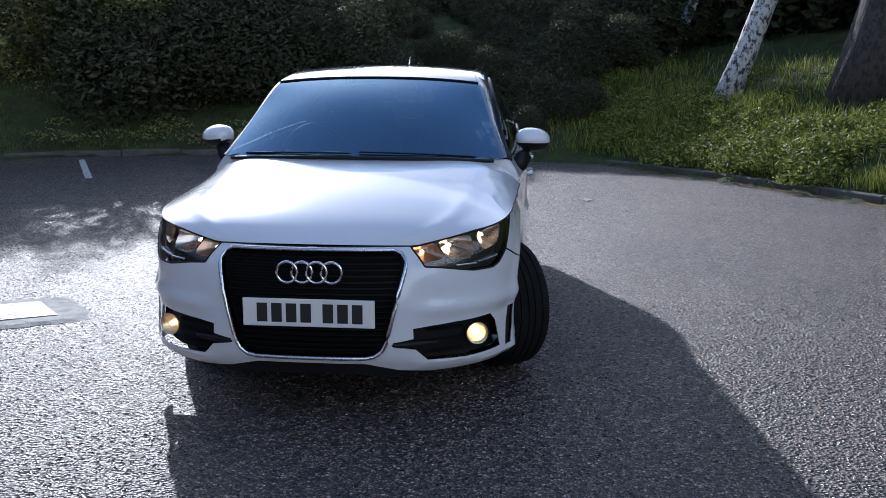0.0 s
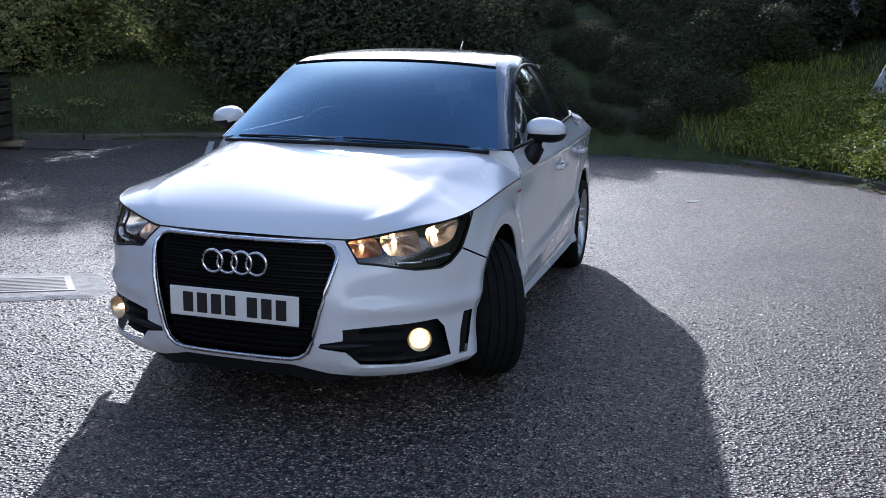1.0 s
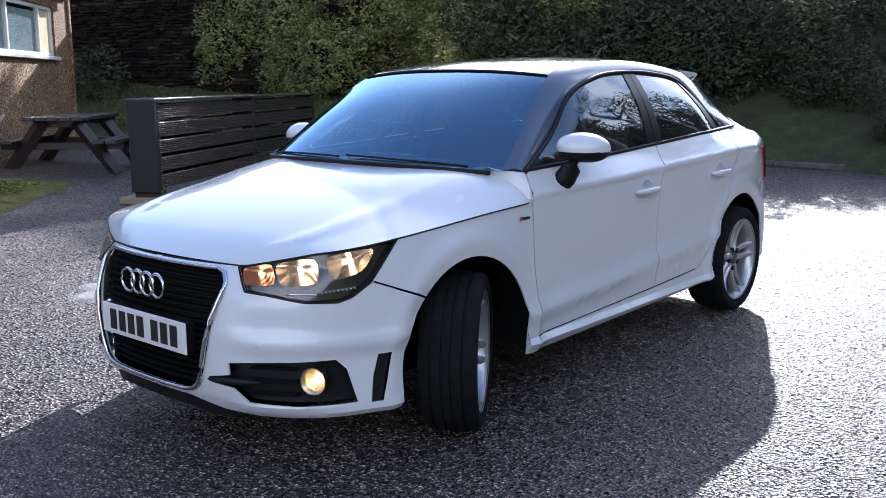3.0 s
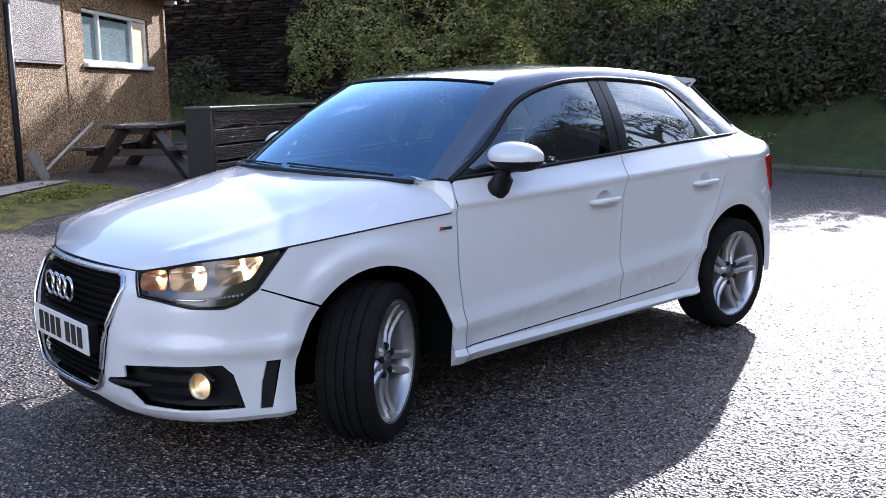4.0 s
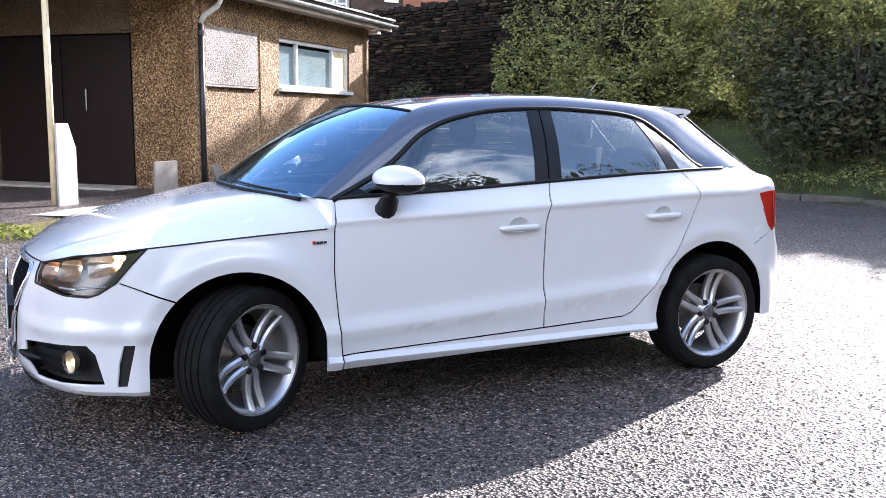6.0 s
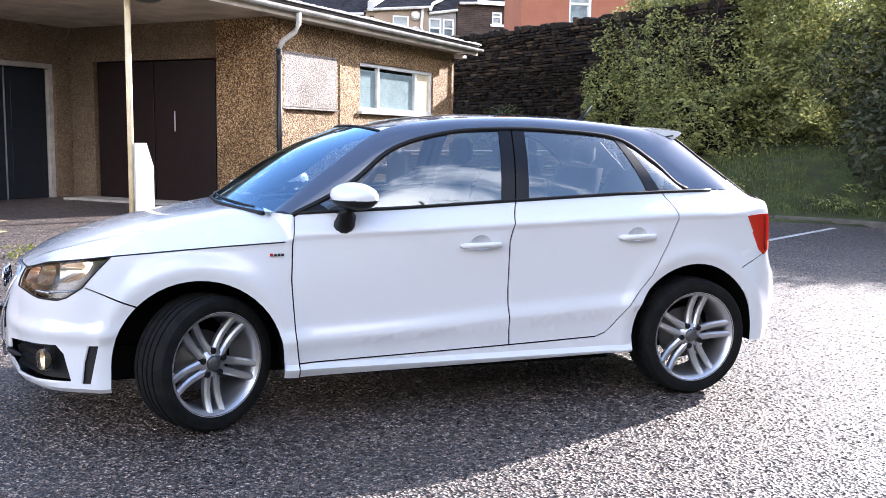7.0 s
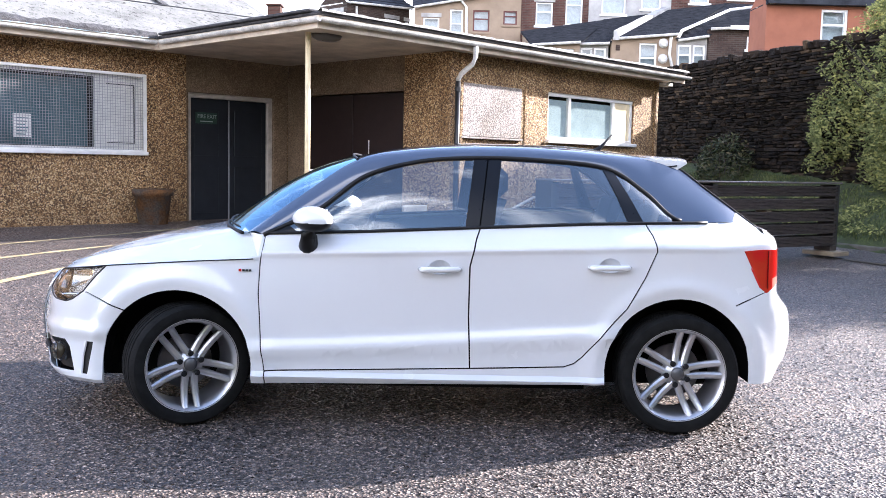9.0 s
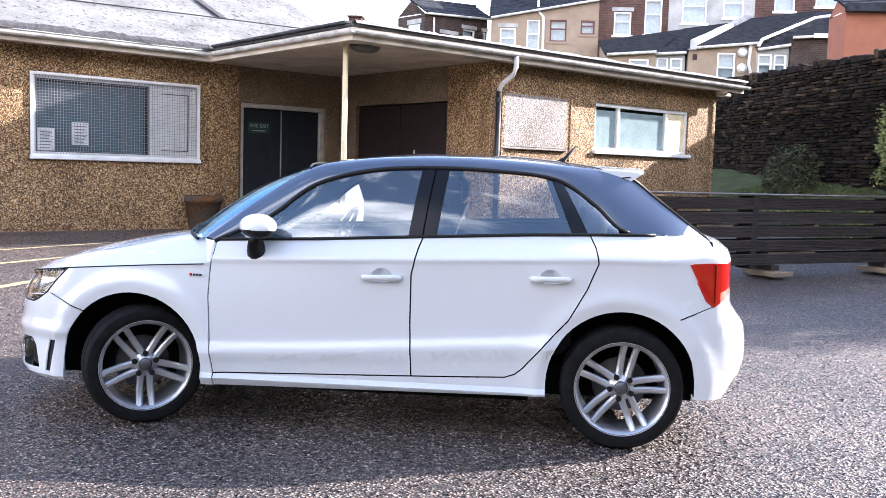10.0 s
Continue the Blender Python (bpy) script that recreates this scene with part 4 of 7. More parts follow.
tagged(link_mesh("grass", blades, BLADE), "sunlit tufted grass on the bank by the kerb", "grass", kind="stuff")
tagged(link_mesh("grass", turf, BLADE_SHADED), "short grass on the bank below the stone wall, coloured darker for shade", "grass", kind="stuff")
# low weeds on the bank by the wall
weeds = bmesh.new()
wb = []
for k in range(46):
    x = rng.uniform(-14.0, -3.0)
    y = lerp(FOOT, x) + rng.uniform(0.15, 1.1)
    if behind_wall(x, y) > -0.4:
        continue
    wb.append((x, y, ground_z(x, y) + 0.03, rng.uniform(0.2, 0.5), rng.uniform(0.2, 0.4), rng.uniform(0.06, 0.16)))
leaf_cloud(weeds, wb, 7000, 0.03, 15, 0.6)
tagged(link_mesh("weeds", weeds, LEAF_GREEN), "low leafy weeds along the foot of the bank", "weeds", kind="stuff")
tuft = bmesh.new()
tb = []
for k in range(40):
    u, v = rng.uniform(1.0, 6.6), rng.uniform(-4.2, -3.4)
    tb.append(((-u + v) * 0.7071, (u + v) * 0.7071, 0.24, rng.uniform(0.08, 0.22), rng.uniform(0.08, 0.22), rng.uniform(0.03, 0.07)))
leaf_cloud(tuft, tb, 4000, 0.02, 16, 0.6)
tagged(link_mesh("weeds", tuft, BLADE), "bright green weeds along the path edge", "weeds", kind="stuff")


# ---- dry-stone retaining wall ----
stone_wall = thing("wall_stone", "tall dark dry-stone retaining wall with rough coping", "wall", kind="structure")
WALL_TOP = 3.9
core = bmesh.new()
L = (WALL_B - WALL_A).length
rows = []
for s in (0, L):
    p = WALL_A + WALL_DIR * s
    rows.append([p + WALL_OUT * 0.05 + Vector((0, 0, 0)), p + WALL_OUT * 0.05 + Vector((0, 0, WALL_TOP)), p - WALL_OUT * 0.4 + Vector((0, 0, WALL_TOP)), p - WALL_OUT * 0.4])
grid(core, rows)
part("wall_core", core, MORTAR, stone_wall)


def stone_block(rng, w, h, d):
    """A rough stone: a box with knocked corners."""
    bm = bmesh.new()
    box(bm, 0, w, 0, d, 0, h)
    for v in bm.verts:
        v.co += Vector((rng.uniform(-0.1, 0.1) * w * 0.5, rng.uniform(-0.25, 0.25) * d, rng.uniform(-0.14, 0.14) * h))
    bmesh.ops.bevel(bm, geom=bm.edges[:], offset=min(h, w) * 0.13, segments=1, affect="EDGES")
    return bm


rng = random.Random(5)
STONES = []
for k in range(14):
    bm = stone_block(rng, 1.0, 1.0, 1.0)
    me = bpy.data.meshes.new("stone")
    bm.to_mesh(me)
    bm.free()
    me.materials.append(STONE)
    STONES.append(me)
wall_yaw = math.degrees(math.atan2(WALL_DIR.y, WALL_DIR.x))
rest = bmesh.new()
single = 0
z = 0.4
while z < WALL_TOP + 0.02:
    h = rng.uniform(0.05, 0.09)
    if z + h > WALL_TOP:
        h = rng.uniform(0.16, 0.24)          # coping set on edge
    s = 1.0
    while s < L:
        w = rng.uniform(0.14, 0.42) if z + h < WALL_TOP + 0.05 else rng.uniform(0.12, 0.3)
        d = rng.uniform(0.13, 0.19)
        p = WALL_A + WALL_DIR * s + WALL_OUT * (d - 0.015) + Vector((0, 0, z))
        hh = h if z + h < WALL_TOP + 0.05 else h * rng.uniform(0.7, 1.25)
        m = pose(p.x, p.y, p.z, 0, 0, wall_yaw) @ Matrix.Diagonal((w - 0.012, d + 0.1, hh - 0.01, 1))
        if 8.5 < s < 13.2 and 2.0 < z and single < 300:
            ob = new("stone", rng.choice(STONES))
            ob.parent, ob.matrix_basis = stone_wall, m
            single += 1
        else:
            me = rng.choice(STONES)
            n0 = len(rest.verts)
            rest.from_mesh(me)
            rest.verts.ensure_lookup_table()
            for v in rest.verts[n0:]:
                v.co = m @ v.co
        s += w
    z += h
ob = part("stones", rest, None, stone_wall)
ob.data.materials.clear()
REST_STONE = Mat("dry_stone_courses", 0.9, spec=0.12)
isl = REST_STONE.t.nodes.new("ShaderNodeNewGeometry").outputs["Random Per Island"]
REST_STONE.color(REST_STONE.mix(1.0, REST_STONE.ramp(isl, [(0, (0.013, 0.011, 0.0105)), (0.5, (0.025, 0.02, 0.017)), (0.88, (0.043, 0.032, 0.024)), (1, (0.1, 0.072, 0.048))]), REST_STONE.ramp(REST_STONE.noise(6.0, 6.0, 0.65), [(0.3, (0.45, 0.43, 0.42)), (0.7, (1.2, 1.15, 1.1))]), "MULTIPLY"))
REST_STONE.bump(REST_STONE.noise(18.0, 6.0, 0.65), 0.03)
ob.data.materials.append(REST_STONE.m)
tagged(ob, kind="stuff")


# ---- terraced houses on the higher ground ----
def brick_mat(name, a, b, c):
    m = Mat(name, 0.9, spec=0.2)
    t = m.t.nodes.new("ShaderNodeTexBrick")
    t.inputs["Color1"].default_value, t.inputs["Color2"].default_value, t.inputs["Mortar"].default_value = (*a, 1), (*b, 1), (*c, 1)
    t.inputs["Scale"].default_value, t.inputs["Mortar Size"].default_value = 1.0, 0.008
    t.inputs["Brick Width"].default_value, t.inputs["Row Height"].default_value = 0.23, 0.075
    mp = m.node("ShaderNodeMapping")
    mp.inputs["Rotation"].default_value = (radians(-90), 0, 0)
    m.link(m.co, mp.inputs["Vector"])
    m.link(mp.outputs[0], t.inputs["Vector"])
    m.color(m.mix(1.0, t.outputs["Color"], m.ramp(m.noise(1.4, 6.0), [(0.3, (0.6, 0.58, 0.56)), (0.7, (1.1, 1.08, 1.05))]), "MULTIPLY"))
    m.bump(t.outputs["Fac"], -0.006)
    return m.m


def slate_mat():
    m = Mat("slate_roof", 0.8, spec=0.15)
    m.color(m.ramp(m.noise(3.0, 6.0, 0.7), [(0.3, (0.014, 0.015, 0.019)), (0.7, (0.05, 0.054, 0.066))]))
    w = m.t.nodes.new("ShaderNodeTexWave")
    w.wave_type, w.bands_direction = "BANDS", "X"
    w.inputs["Scale"].default_value, w.inputs["Distortion"].default_value = 2.2, 0.6
    m.link(m.co, w.inputs["Vector"])
    m.bump(w.outputs["Fac"], 0.03)
    return m.m


BRICK_DARK = brick_mat("sooty_brick", (0.05, 0.033, 0.029), (0.085, 0.055, 0.045), (0.09, 0.083, 0.077))
BRICK_RED = brick_mat("red_brick", (0.095, 0.043, 0.034), (0.14, 0.07, 0.055), (0.12, 0.11, 0.1))
CREAM_RENDER = plain("cream_render", (0.3, 0.225, 0.16), 0.9, vary=0.15, scale=2.0, bump=0.003)
WHITE_RENDER = plain("stained_white_render", (0.38, 0.37, 0.355), 0.9, vary=0.4, scale=1.5, bump=0.003)
ORANGE_RENDER = plain("orange_brick_render", (0.29, 0.105, 0.06), 0.85, vary=0.1, scale=3.0, bump=0.002)
SLATE = slate_mat()
UPVC = plain("white_upvc", (0.82, 0.82, 0.82), 0.3, vary=0.05)
RED_FRAME = plain("dark_red_frame", (0.12, 0.03, 0.025), 0.5)
NET = plain("net_curtain", (0.5, 0.55, 0.6), 0.8)


def house(name, label, x, y0, y1, zb, zt, material, windows, depth=7.0, roof=0.7, top=None, rise=0.0):
    """A house whose wall faces +x at x, with openings (y0, y1, z0, z1, frame). Its eaves climb by rise from y0 to y1.
    top: (ya, za, yb, zb) of a lean-to roof's upper edge, else a ridge runs behind the eaves."""
    h = thing(name, label, "house", group="terrace")
    up = lambda yy: zt + rise * (yy - y0) / (y1 - y0)
    holes = [w[:4] for w in windows]
    sheet = wall_sheet(bmesh.new(), y0, y1, zb, zt, 0, 0.3, holes)
    for v in sheet.verts:
        if v.co.z > zt - 0.001:
            v.co.z = up(v.co.x)
    part("wall", sheet, material, h, "", m=pose(x, 0, 0, 0, 0, 90))
    xr = x - (depth if top else depth * 0.5)
    ya, za, yb, zc = top or (y0, zt + depth * 0.5 * roof, y1, up(y1) + depth * 0.5 * roof)
    for yy, yt, zr in ((y0 + 0.003, ya, za), (y1 - 0.003, yb, zc)):
        far = (x - depth, yt if top else yy, zr if top else up(yy))
        rows = [[(x - 0.3, yy, zb), (x - 0.3, yy, up(yy) - 0.03)], [(far[0], far[1], zb), (far[0], far[1], far[2] - 0.03)]]
        sides = grid(bmesh.new(), rows)
        if not top:                        # the gable's triangle
            sides.faces.new([sides.verts.new(c) for c in ((x, yy, up(yy)), (xr, yy, zr), (x - depth, yy, up(yy)))])
        part("side_wall", sides, material, h)
    corner = lambda f, g: Vector((x + 0.25, y0 - 0.1, up(y0) + 0.03)).lerp(Vector((x + 0.25, y1 + 0.1, up(y1) + 0.03)), g).lerp(Vector((xr, ya - 0.1, za + 0.03)).lerp(Vector((xr, yb + 0.1, zc + 0.03)), g), f)
    deck = part("roof", grid(bmesh.new(), [[corner(0, 0.002) - Vector((0, 0, 0.05)), corner(1, 0.002) - Vector((0, 0, 0.05))], [corner(0, 0.998) - Vector((0, 0, 0.05)), corner(1, 0.998) - Vector((0, 0, 0.05))]]), SLATE, h, "dark slate roof")
    n = max(4, int((corner(1, 0.5) - corner(0, 0.5)).length / 0.3))
    for k in range(n):                         # slates in overlapping courses
        rf = bmesh.new()
        lip = Vector((0, 0, 0.035))
        a, b, c, d = corner(k / n, 0) + lip, corner(k / n, 1) + lip, corner((k + 1) / n, 1), corner((k + 1) / n, 0)
        m = 8
        rows = [[a.lerp(b, q / m) - lip * 1.3, a.lerp(b, q / m), d.lerp(c, q / m)] for q in range(m + 1)]
        grid(rf, rows)
        part("slate_course", rf, SLATE, deck)
    if not top:
        part("ridge_tiles", tube(bmesh.new(), [corner(1, 0), corner(1, 1)], 0.09, 8), SLATE, deck)
    part("eaves_gutter", tube(bmesh.new(), [(x + 0.22, y0, zt - 0.02), (x + 0.22, y1, up(y1) - 0.02)], 0.06, 8), GUTTER, h)
    for a, b, c, d, fm in windows:
        w = part("window", boxed(x - 0.02, x + 0.07, a - 0.08, b + 0.08, c - 0.1, c - 0.002), UPVC if fm != RED_FRAME else CREAM_RENDER, h, "window with pale sill")
        fb = bmesh.new()
        t = 0.07
        mid = c + (d - c) * 0.56
        for q in ((a + 0.002, a + t, c + 0.002, d - 0.002), (b - t, b - 0.002, c + 0.002, d - 0.002), (a + t, b - t, c + 0.002, c + t), (a + t, b - t, d - t, d - 0.002), (a + t, b - t, mid, mid + 0.06)):
            box(fb, x - 0.14, x - 0.05, q[0], q[1], q[2], q[3])
        part("window_frame", fb, fm, w)
        for z0, z1 in ((c + t, mid), (mid + 0.06, d - t)):
            part("pane", grid(bmesh.new(), [[(x - 0.1, a + t, z0), (x - 0.1, a + t, z1)], [(x - 0.1, b - t, z0), (x - 0.1, b - t, z1)]]), PANE, w)
        part("curtain", boxed(x - 0.32, x - 0.31, a, b, c, d), NET, w)
        if d < zt - 0.3:
            part("lintel", boxed(x - 0.01, x + 0.03, a - 0.1, b + 0.1, d + 0.02, d + 0.2), WHITE_RENDER, w)
    return h


TX = -38.6
# back wing standing at an angle to the row, gable to the south
wing = house("terraced_house", "sooty brick back wing with gable end and white lintels", 0.0, 0.0, 4.15, 2.5, 8.72, BRICK_DARK,
             [(1.08, 2.08, 7.0, 7.9, UPVC), (2.5, 3.33, 7.5, 8.3, UPVC), (3.85, 4.1, 7.0, 8.3, UPVC)], 2.0, 0.72, rise=0.25)
wing.matrix_basis = pose(TX, -2.85, 0, 0, 0, 46.6)
part("gable_window", boxed(-1.15, -0.3, -0.03, 0.002, 7.7, 8.25, 0.01), NET, wing, "small pale gable window")
part("lintel", boxed(-1.25, -0.2, -0.05, 0.0, 8.27, 8.5, 0.01), WHITE_RENDER, wing)
part("rain_pipe", tube(bmesh.new(), [(0.06, 0.55, 8.6), (0.06, 0.55, 6.0)], 0.05, 8), GUTTER, wing)
cream_house = house("terraced_house", "cream-rendered terraced house with dark slate roof", TX + 0.02, 0.31, 5.33, 2.5, 8.55, CREAM_RENDER,
                    [(0.74, 1.49, 7.0, 8.1, UPVC), (1.99, 2.6, 6.95, 8.5, UPVC), (3.07, 3.85, 7.5, 8.5, RED_FRAME), (4.5, 5.15, 7.85, 8.5, RED_FRAME)], rise=0.9)
part("rain_pipe", tube(bmesh.new(), [(TX + 0.12, 2.5, 9.6), (TX + 0.12, 2.5, 8.9), (TX + 0.12, 2.75, 8.6), (TX + 0.12, 2.78, 6.5)], 0.06, 8), UPVC, cream_house)
house("terraced_house", "red-brown brick terraced house with white windows", TX + 0.05, 5.34, 8.5, 2.5, 11.0, BRICK_RED, [(6.02, 6.82, 7.85, 8.92, UPVC), (7.42, 8.22, 7.9, 9.5, UPVC)])
house("terraced_house", "stained white-rendered terraced house", TX + 0.02, 8.51, 12.4, 2.5, 11.0, WHITE_RENDER, [(9.12, 10.25, 8.45, 9.8, UPVC), (10.98, 11.92, 8.72, 9.9, UPVC)])
house("terraced_house", "red-brown brick terraced house at the row's end", TX, 12.41, 18.5, 2.5, 11.0, BRICK_RED, [(13.27, 14.2, 9.06, 10.3, UPVC), (15.1, 16.6, 9.3, 10.3, UPVC)])
house("terraced_house", "low far house with grey roof", TX - 6, -12, -5.0, 2.5, 7.9, BRICK_DARK, [], 8.0, 0.3)
chim = thing("chimney_stack", "red brick chimney stack on the far roof", "chimney")
part("stack", boxed(TX - 6.8, TX - 6.0, -7.65, -6.95, 7.9, 9.45, 0.03), BRICK_RED, chim)
part("stack_cap", boxed(TX - 6.87, TX - 5.93, -7.72, -6.88, 9.45, 9.55, 0.02), BRICK_RED, chim)
EX = -31.0
house("back_extension", "cream-rendered back extension with slate lean-to roof", EX, 5.08, 6.95, 2.5, 5.98, CREAM_RENDER, [(5.95, 6.72, 4.9, 5.85, UPVC)], 7.4, top=(5.4, 7.5, 9.3, 8.15), rise=0.14)
house("back_extension", "white-framed glazed lean-to between extensions", EX - 0.25, 6.97, 8.12, 2.5, 6.08, WHITE_RENDER, [(7.04, 7.5, 5.0, 5.95, UPVC), (7.56, 8.04, 5.0, 5.95, UPVC)], 7.15, top=(9.32, 8.15, 11.9, 8.55), rise=0.06)
part_wall = thing("parapet", "stained white rendered parapet between the lean-to roofs", "wall")
prow = [[Vector((EX + 0.3, 8.2, 6.2)), Vector((EX + 0.3, 8.2, 6.55)), Vector((EX + 0.3, 8.42, 6.55)), Vector((EX + 0.3, 8.42, 6.2))],
        [Vector((TX + 0.1, 12.0, 8.4)), Vector((TX + 0.1, 12.0, 8.85)), Vector((TX + 0.1, 12.3, 8.85)), Vector((TX + 0.1, 12.3, 8.4))]]
par = grid(bmesh.new(), [[a.lerp(b, k / 9) + Vector((0, 0, 0.06 * noise.noise((k * 0.8, 0, 3)))) for a, b in zip(*prow)] for k in range(10)])
par.faces.new([par.verts.new(c) for c in prow[0]])
part("coping", par, WHITE_RENDER, part_wall)
ext = house("back_extension", "cream-rendered back extension with tall window and vent", EX, 8.2, 10.74, 2.5, 6.28, CREAM_RENDER, [(9.29, 9.98, 4.8, 6.15, UPVC)], 7.4, top=(12.25, 8.65, 15.0, 9.05), rise=0.24)
part("vent_grille", boxed(EX, EX + 0.03, 8.36, 8.52, 5.84, 6.06, 0.005), BRICK_DARK, ext)
part("soil_pipe", tube(bmesh.new(), [(EX + 0.1, 10.5, 6.5), (EX + 0.1, 10.45, 5.7), (EX + 0.1, 10.6, 5.2), (EX + 0.1, 10.6, 3.0)], 0.06, 8), GUTTER, ext)
for z in (6.15, 5.55):
    part("flue", lathe(bmesh.new(), [(0.0, 0.0), (0.16, 0.0), (0.19, 0.1), (0.12, 0.2), (0.0, 0.2)], 14, "x"), GUTTER, ext, m=pose(EX + 0.01, 10.2, z))
house("back_extension", "white-framed kitchen lean-to with slate roof", EX - 0.2, 10.78, 12.0, 2.5, 6.3, WHITE_RENDER, [(10.86, 11.4, 5.2, 6.15, UPVC), (11.46, 11.94, 5.2, 6.15, UPVC)], 7.2, top=(15.0, 9.05, 16.4, 9.0), rise=0.2)
ext = house("back_extension", "brick back extension with white fascia and small window", EX, 12.01, 14.4, 2.5, 6.75, BRICK_DARK, [(13.5, 13.95, 6.0, 6.5, UPVC)], 7.4, top=(16.4, 9.0, 19.0, 9.0), rise=0.15)
part("fascia_board", boxed(EX + 0.26, EX + 0.3, 12.75, 14.4, 6.72, 6.88), UPVC, ext)
waste = thing("waste_pipe", "white plastic waste pipe sloping up the slate roofs", "pipe")
part("pipe", tube(bmesh.new(), [(EX + 0.35, 10.72, 6.35), (EX + 0.3, 10.85, 6.62), (-34.2, 13.8, 8.05), (-34.2, 14.95, 8.22)], 0.06, 8), UPVC, waste)
OX = -21.5
orange = house("orange_house", "orange-rendered low house with dark eaves and white windows", OX, 10.8, 19.5, 2.5, 6.12, ORANGE_RENDER, [(12.4, 13.18, 4.9, 5.97, UPVC), (14.85, 15.95, 5.1, 5.83, UPVC)], 1.4, 0.6, rise=0.5)
part("eaves_board", boxed(OX + 0.05, OX + 0.3, 10.75, 19.4, 0.0, 0.22), SLATE, orange, "dark eaves board", m=Matrix.Translation((0, 0, 6.05)))


# ---- yard things ----
def ribbed_board(length, height, thick):
    """A decking board on edge, with grooves along its face."""
    bm = bmesh.new()
    n = 7
    rows = []
    prof = []
    for k in range(n):
        z0, z1 = height * k / n, height * (k + 1) / n
        prof += [(0.0, z0 + 0.002), (0.0, z1 - 0.009), (0.009, z1 - 0.002), (0.009, z1)]
    prof = [(thick, 0.0)] + prof + [(thick, height)]
    for x in (0, length):
        rows.append([(x, y, z) for y, z in prof])
    grid(bm, rows)
    for x in (0, length):
        bm.faces.new([bm.verts.new((x, y, z)) for y, z in prof])
    bmesh.ops.recalc_face_normals(bm, faces=bm.faces)
    return bm


FA, FB = Vector((-5.42, 2.55, 0)), Vector((-8.1, 7.1, 0))
fence_len = (FB - FA).length
fyaw = math.degrees(math.atan2(FB.y - FA.y, FB.x - FA.x))
FZ = 0.2
screen = thing("slatted_screen", "low double-sided screen of dark ribbed decking boards on pale feet", "fence", pose(FA.x, FA.y, FZ, 0, 0, fyaw))
for k in range(5):
    z = 0.05 + k * 0.178
    for y in (-0.14, 0.14):
        bm = ribbed_board(fence_len - 0.1, 0.142, 0.03)
        part("board", bm, PALLET, screen, "", m=pose(0.05, y, z) if y < 0 else pose(fence_len - 0.05, y, z, 0, 0, 180))
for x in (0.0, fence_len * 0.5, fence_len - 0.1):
    part("post", boxed(x, x + 0.1, -0.135, 0.135, 0.0, 0.93, 0.006), PALLET_DARKER, screen)
part("end_board", boxed(-0.03, 0.0, -0.15, 0.15, 0.02, 0.95, 0.004), PALLET_DARKER, screen)
# cap wood made paler than the boards, sun glint put into its colour
part("cap_rail", boxed(-0.04, fence_len + 0.02, -0.16, 0.16, 0.94, 0.965, 0.006), wood_mat("sunlit_cap_wood", (0.05, 0.042, 0.038), (0.14, 0.12, 0.11), 0.2), screen, "dark cap board, coloured paler for the sun on it")
for x in (-0.08, fence_len * 0.55, fence_len - 0.25):
    part("foot", boxed(x, x + 0.36, -0.27, 0.27, -0.1, -0.03, 0.01), PALE_WOOD, screen, "pale wooden foot")
    part("bearer", boxed(x + 0.1, x + 0.24, -0.14, 0.14, -0.029, 0.04, 0.004), PALLET, screen)

rng = random.Random(19)
for k in range(9):                       # pale packing pieces between the boards
    x, z = rng.uniform(0.3, fence_len - 0.5), 0.05 + rng.randrange(1, 5) * 0.178
    part("packer", boxed(x, x + rng.uniform(0.08, 0.45), -0.1, 0.1, z - 0.046, z - 0.014, 0.003), PALE_WOOD, screen, "pale wooden packing piece")

table = thing("picnic_table", "dark weathered A-frame picnic table beside the wall", "table", pose(*[(-8.72 - 3.62) * 0.7071, (8.72 - 3.62) * 0.7071, 0.16], 0, 0, 135))
for k in range(5):
    part("top_board", boxed(-0.9, 0.9, -0.36 + k * 0.146, -0.36 + k * 0.146 + 0.136, 0.7, 0.745, 0.006), PALLET, table)
for sy in (-1, 1):
    for k in range(2):
        y0 = sy * 0.62 + (-0.14 + k * 0.145)
        part("seat_board", boxed(-0.95, 0.95, y0, y0 + 0.135, 0.42, 0.462, 0.006), PALLET, table)
for x in (-0.62, 0.62):
    for sy in (-1, 1):
        bm = bmesh.new()
        tube(bm, [(x, sy * 0.68, 0.02), (x, sy * 0.2, 0.69)], 0.085, 4)
        part("leg", bm, PALLET, table)
    part("cross_bar", boxed(x + 0.045, x + 0.09, -0.75, 0.75, 0.33, 0.418, 0.005), PALLET, table)
    part("top_bar", boxed(x + 0.045, x + 0.09, -0.34, 0.34, 0.61, 0.698, 0.005), PALLET, table)

rail = thing("leaning_pole", "pale metal pole leaning low against the wall", "pole", BUILD)
part("bar", tube(bmesh.new(), [(7.0, 4.45, 0.33), (8.95, 4.6, 0.9)], 0.022, 8), CONCRETE, rail, "", True)
slab = thing("leaning_slab", "grey paving slab leaning against the wall", "slab", BUILD @ pose(7.1, 4.4, 0.26, -12, -24, 0))
part("block", boxed(-0.09, 0.09, 0, 0.05, 0, 0.42, 0.01), plain("grey_brown_slab", (0.2, 0.17, 0.14), 0.9, vary=0.25, bump=0.003), slab)

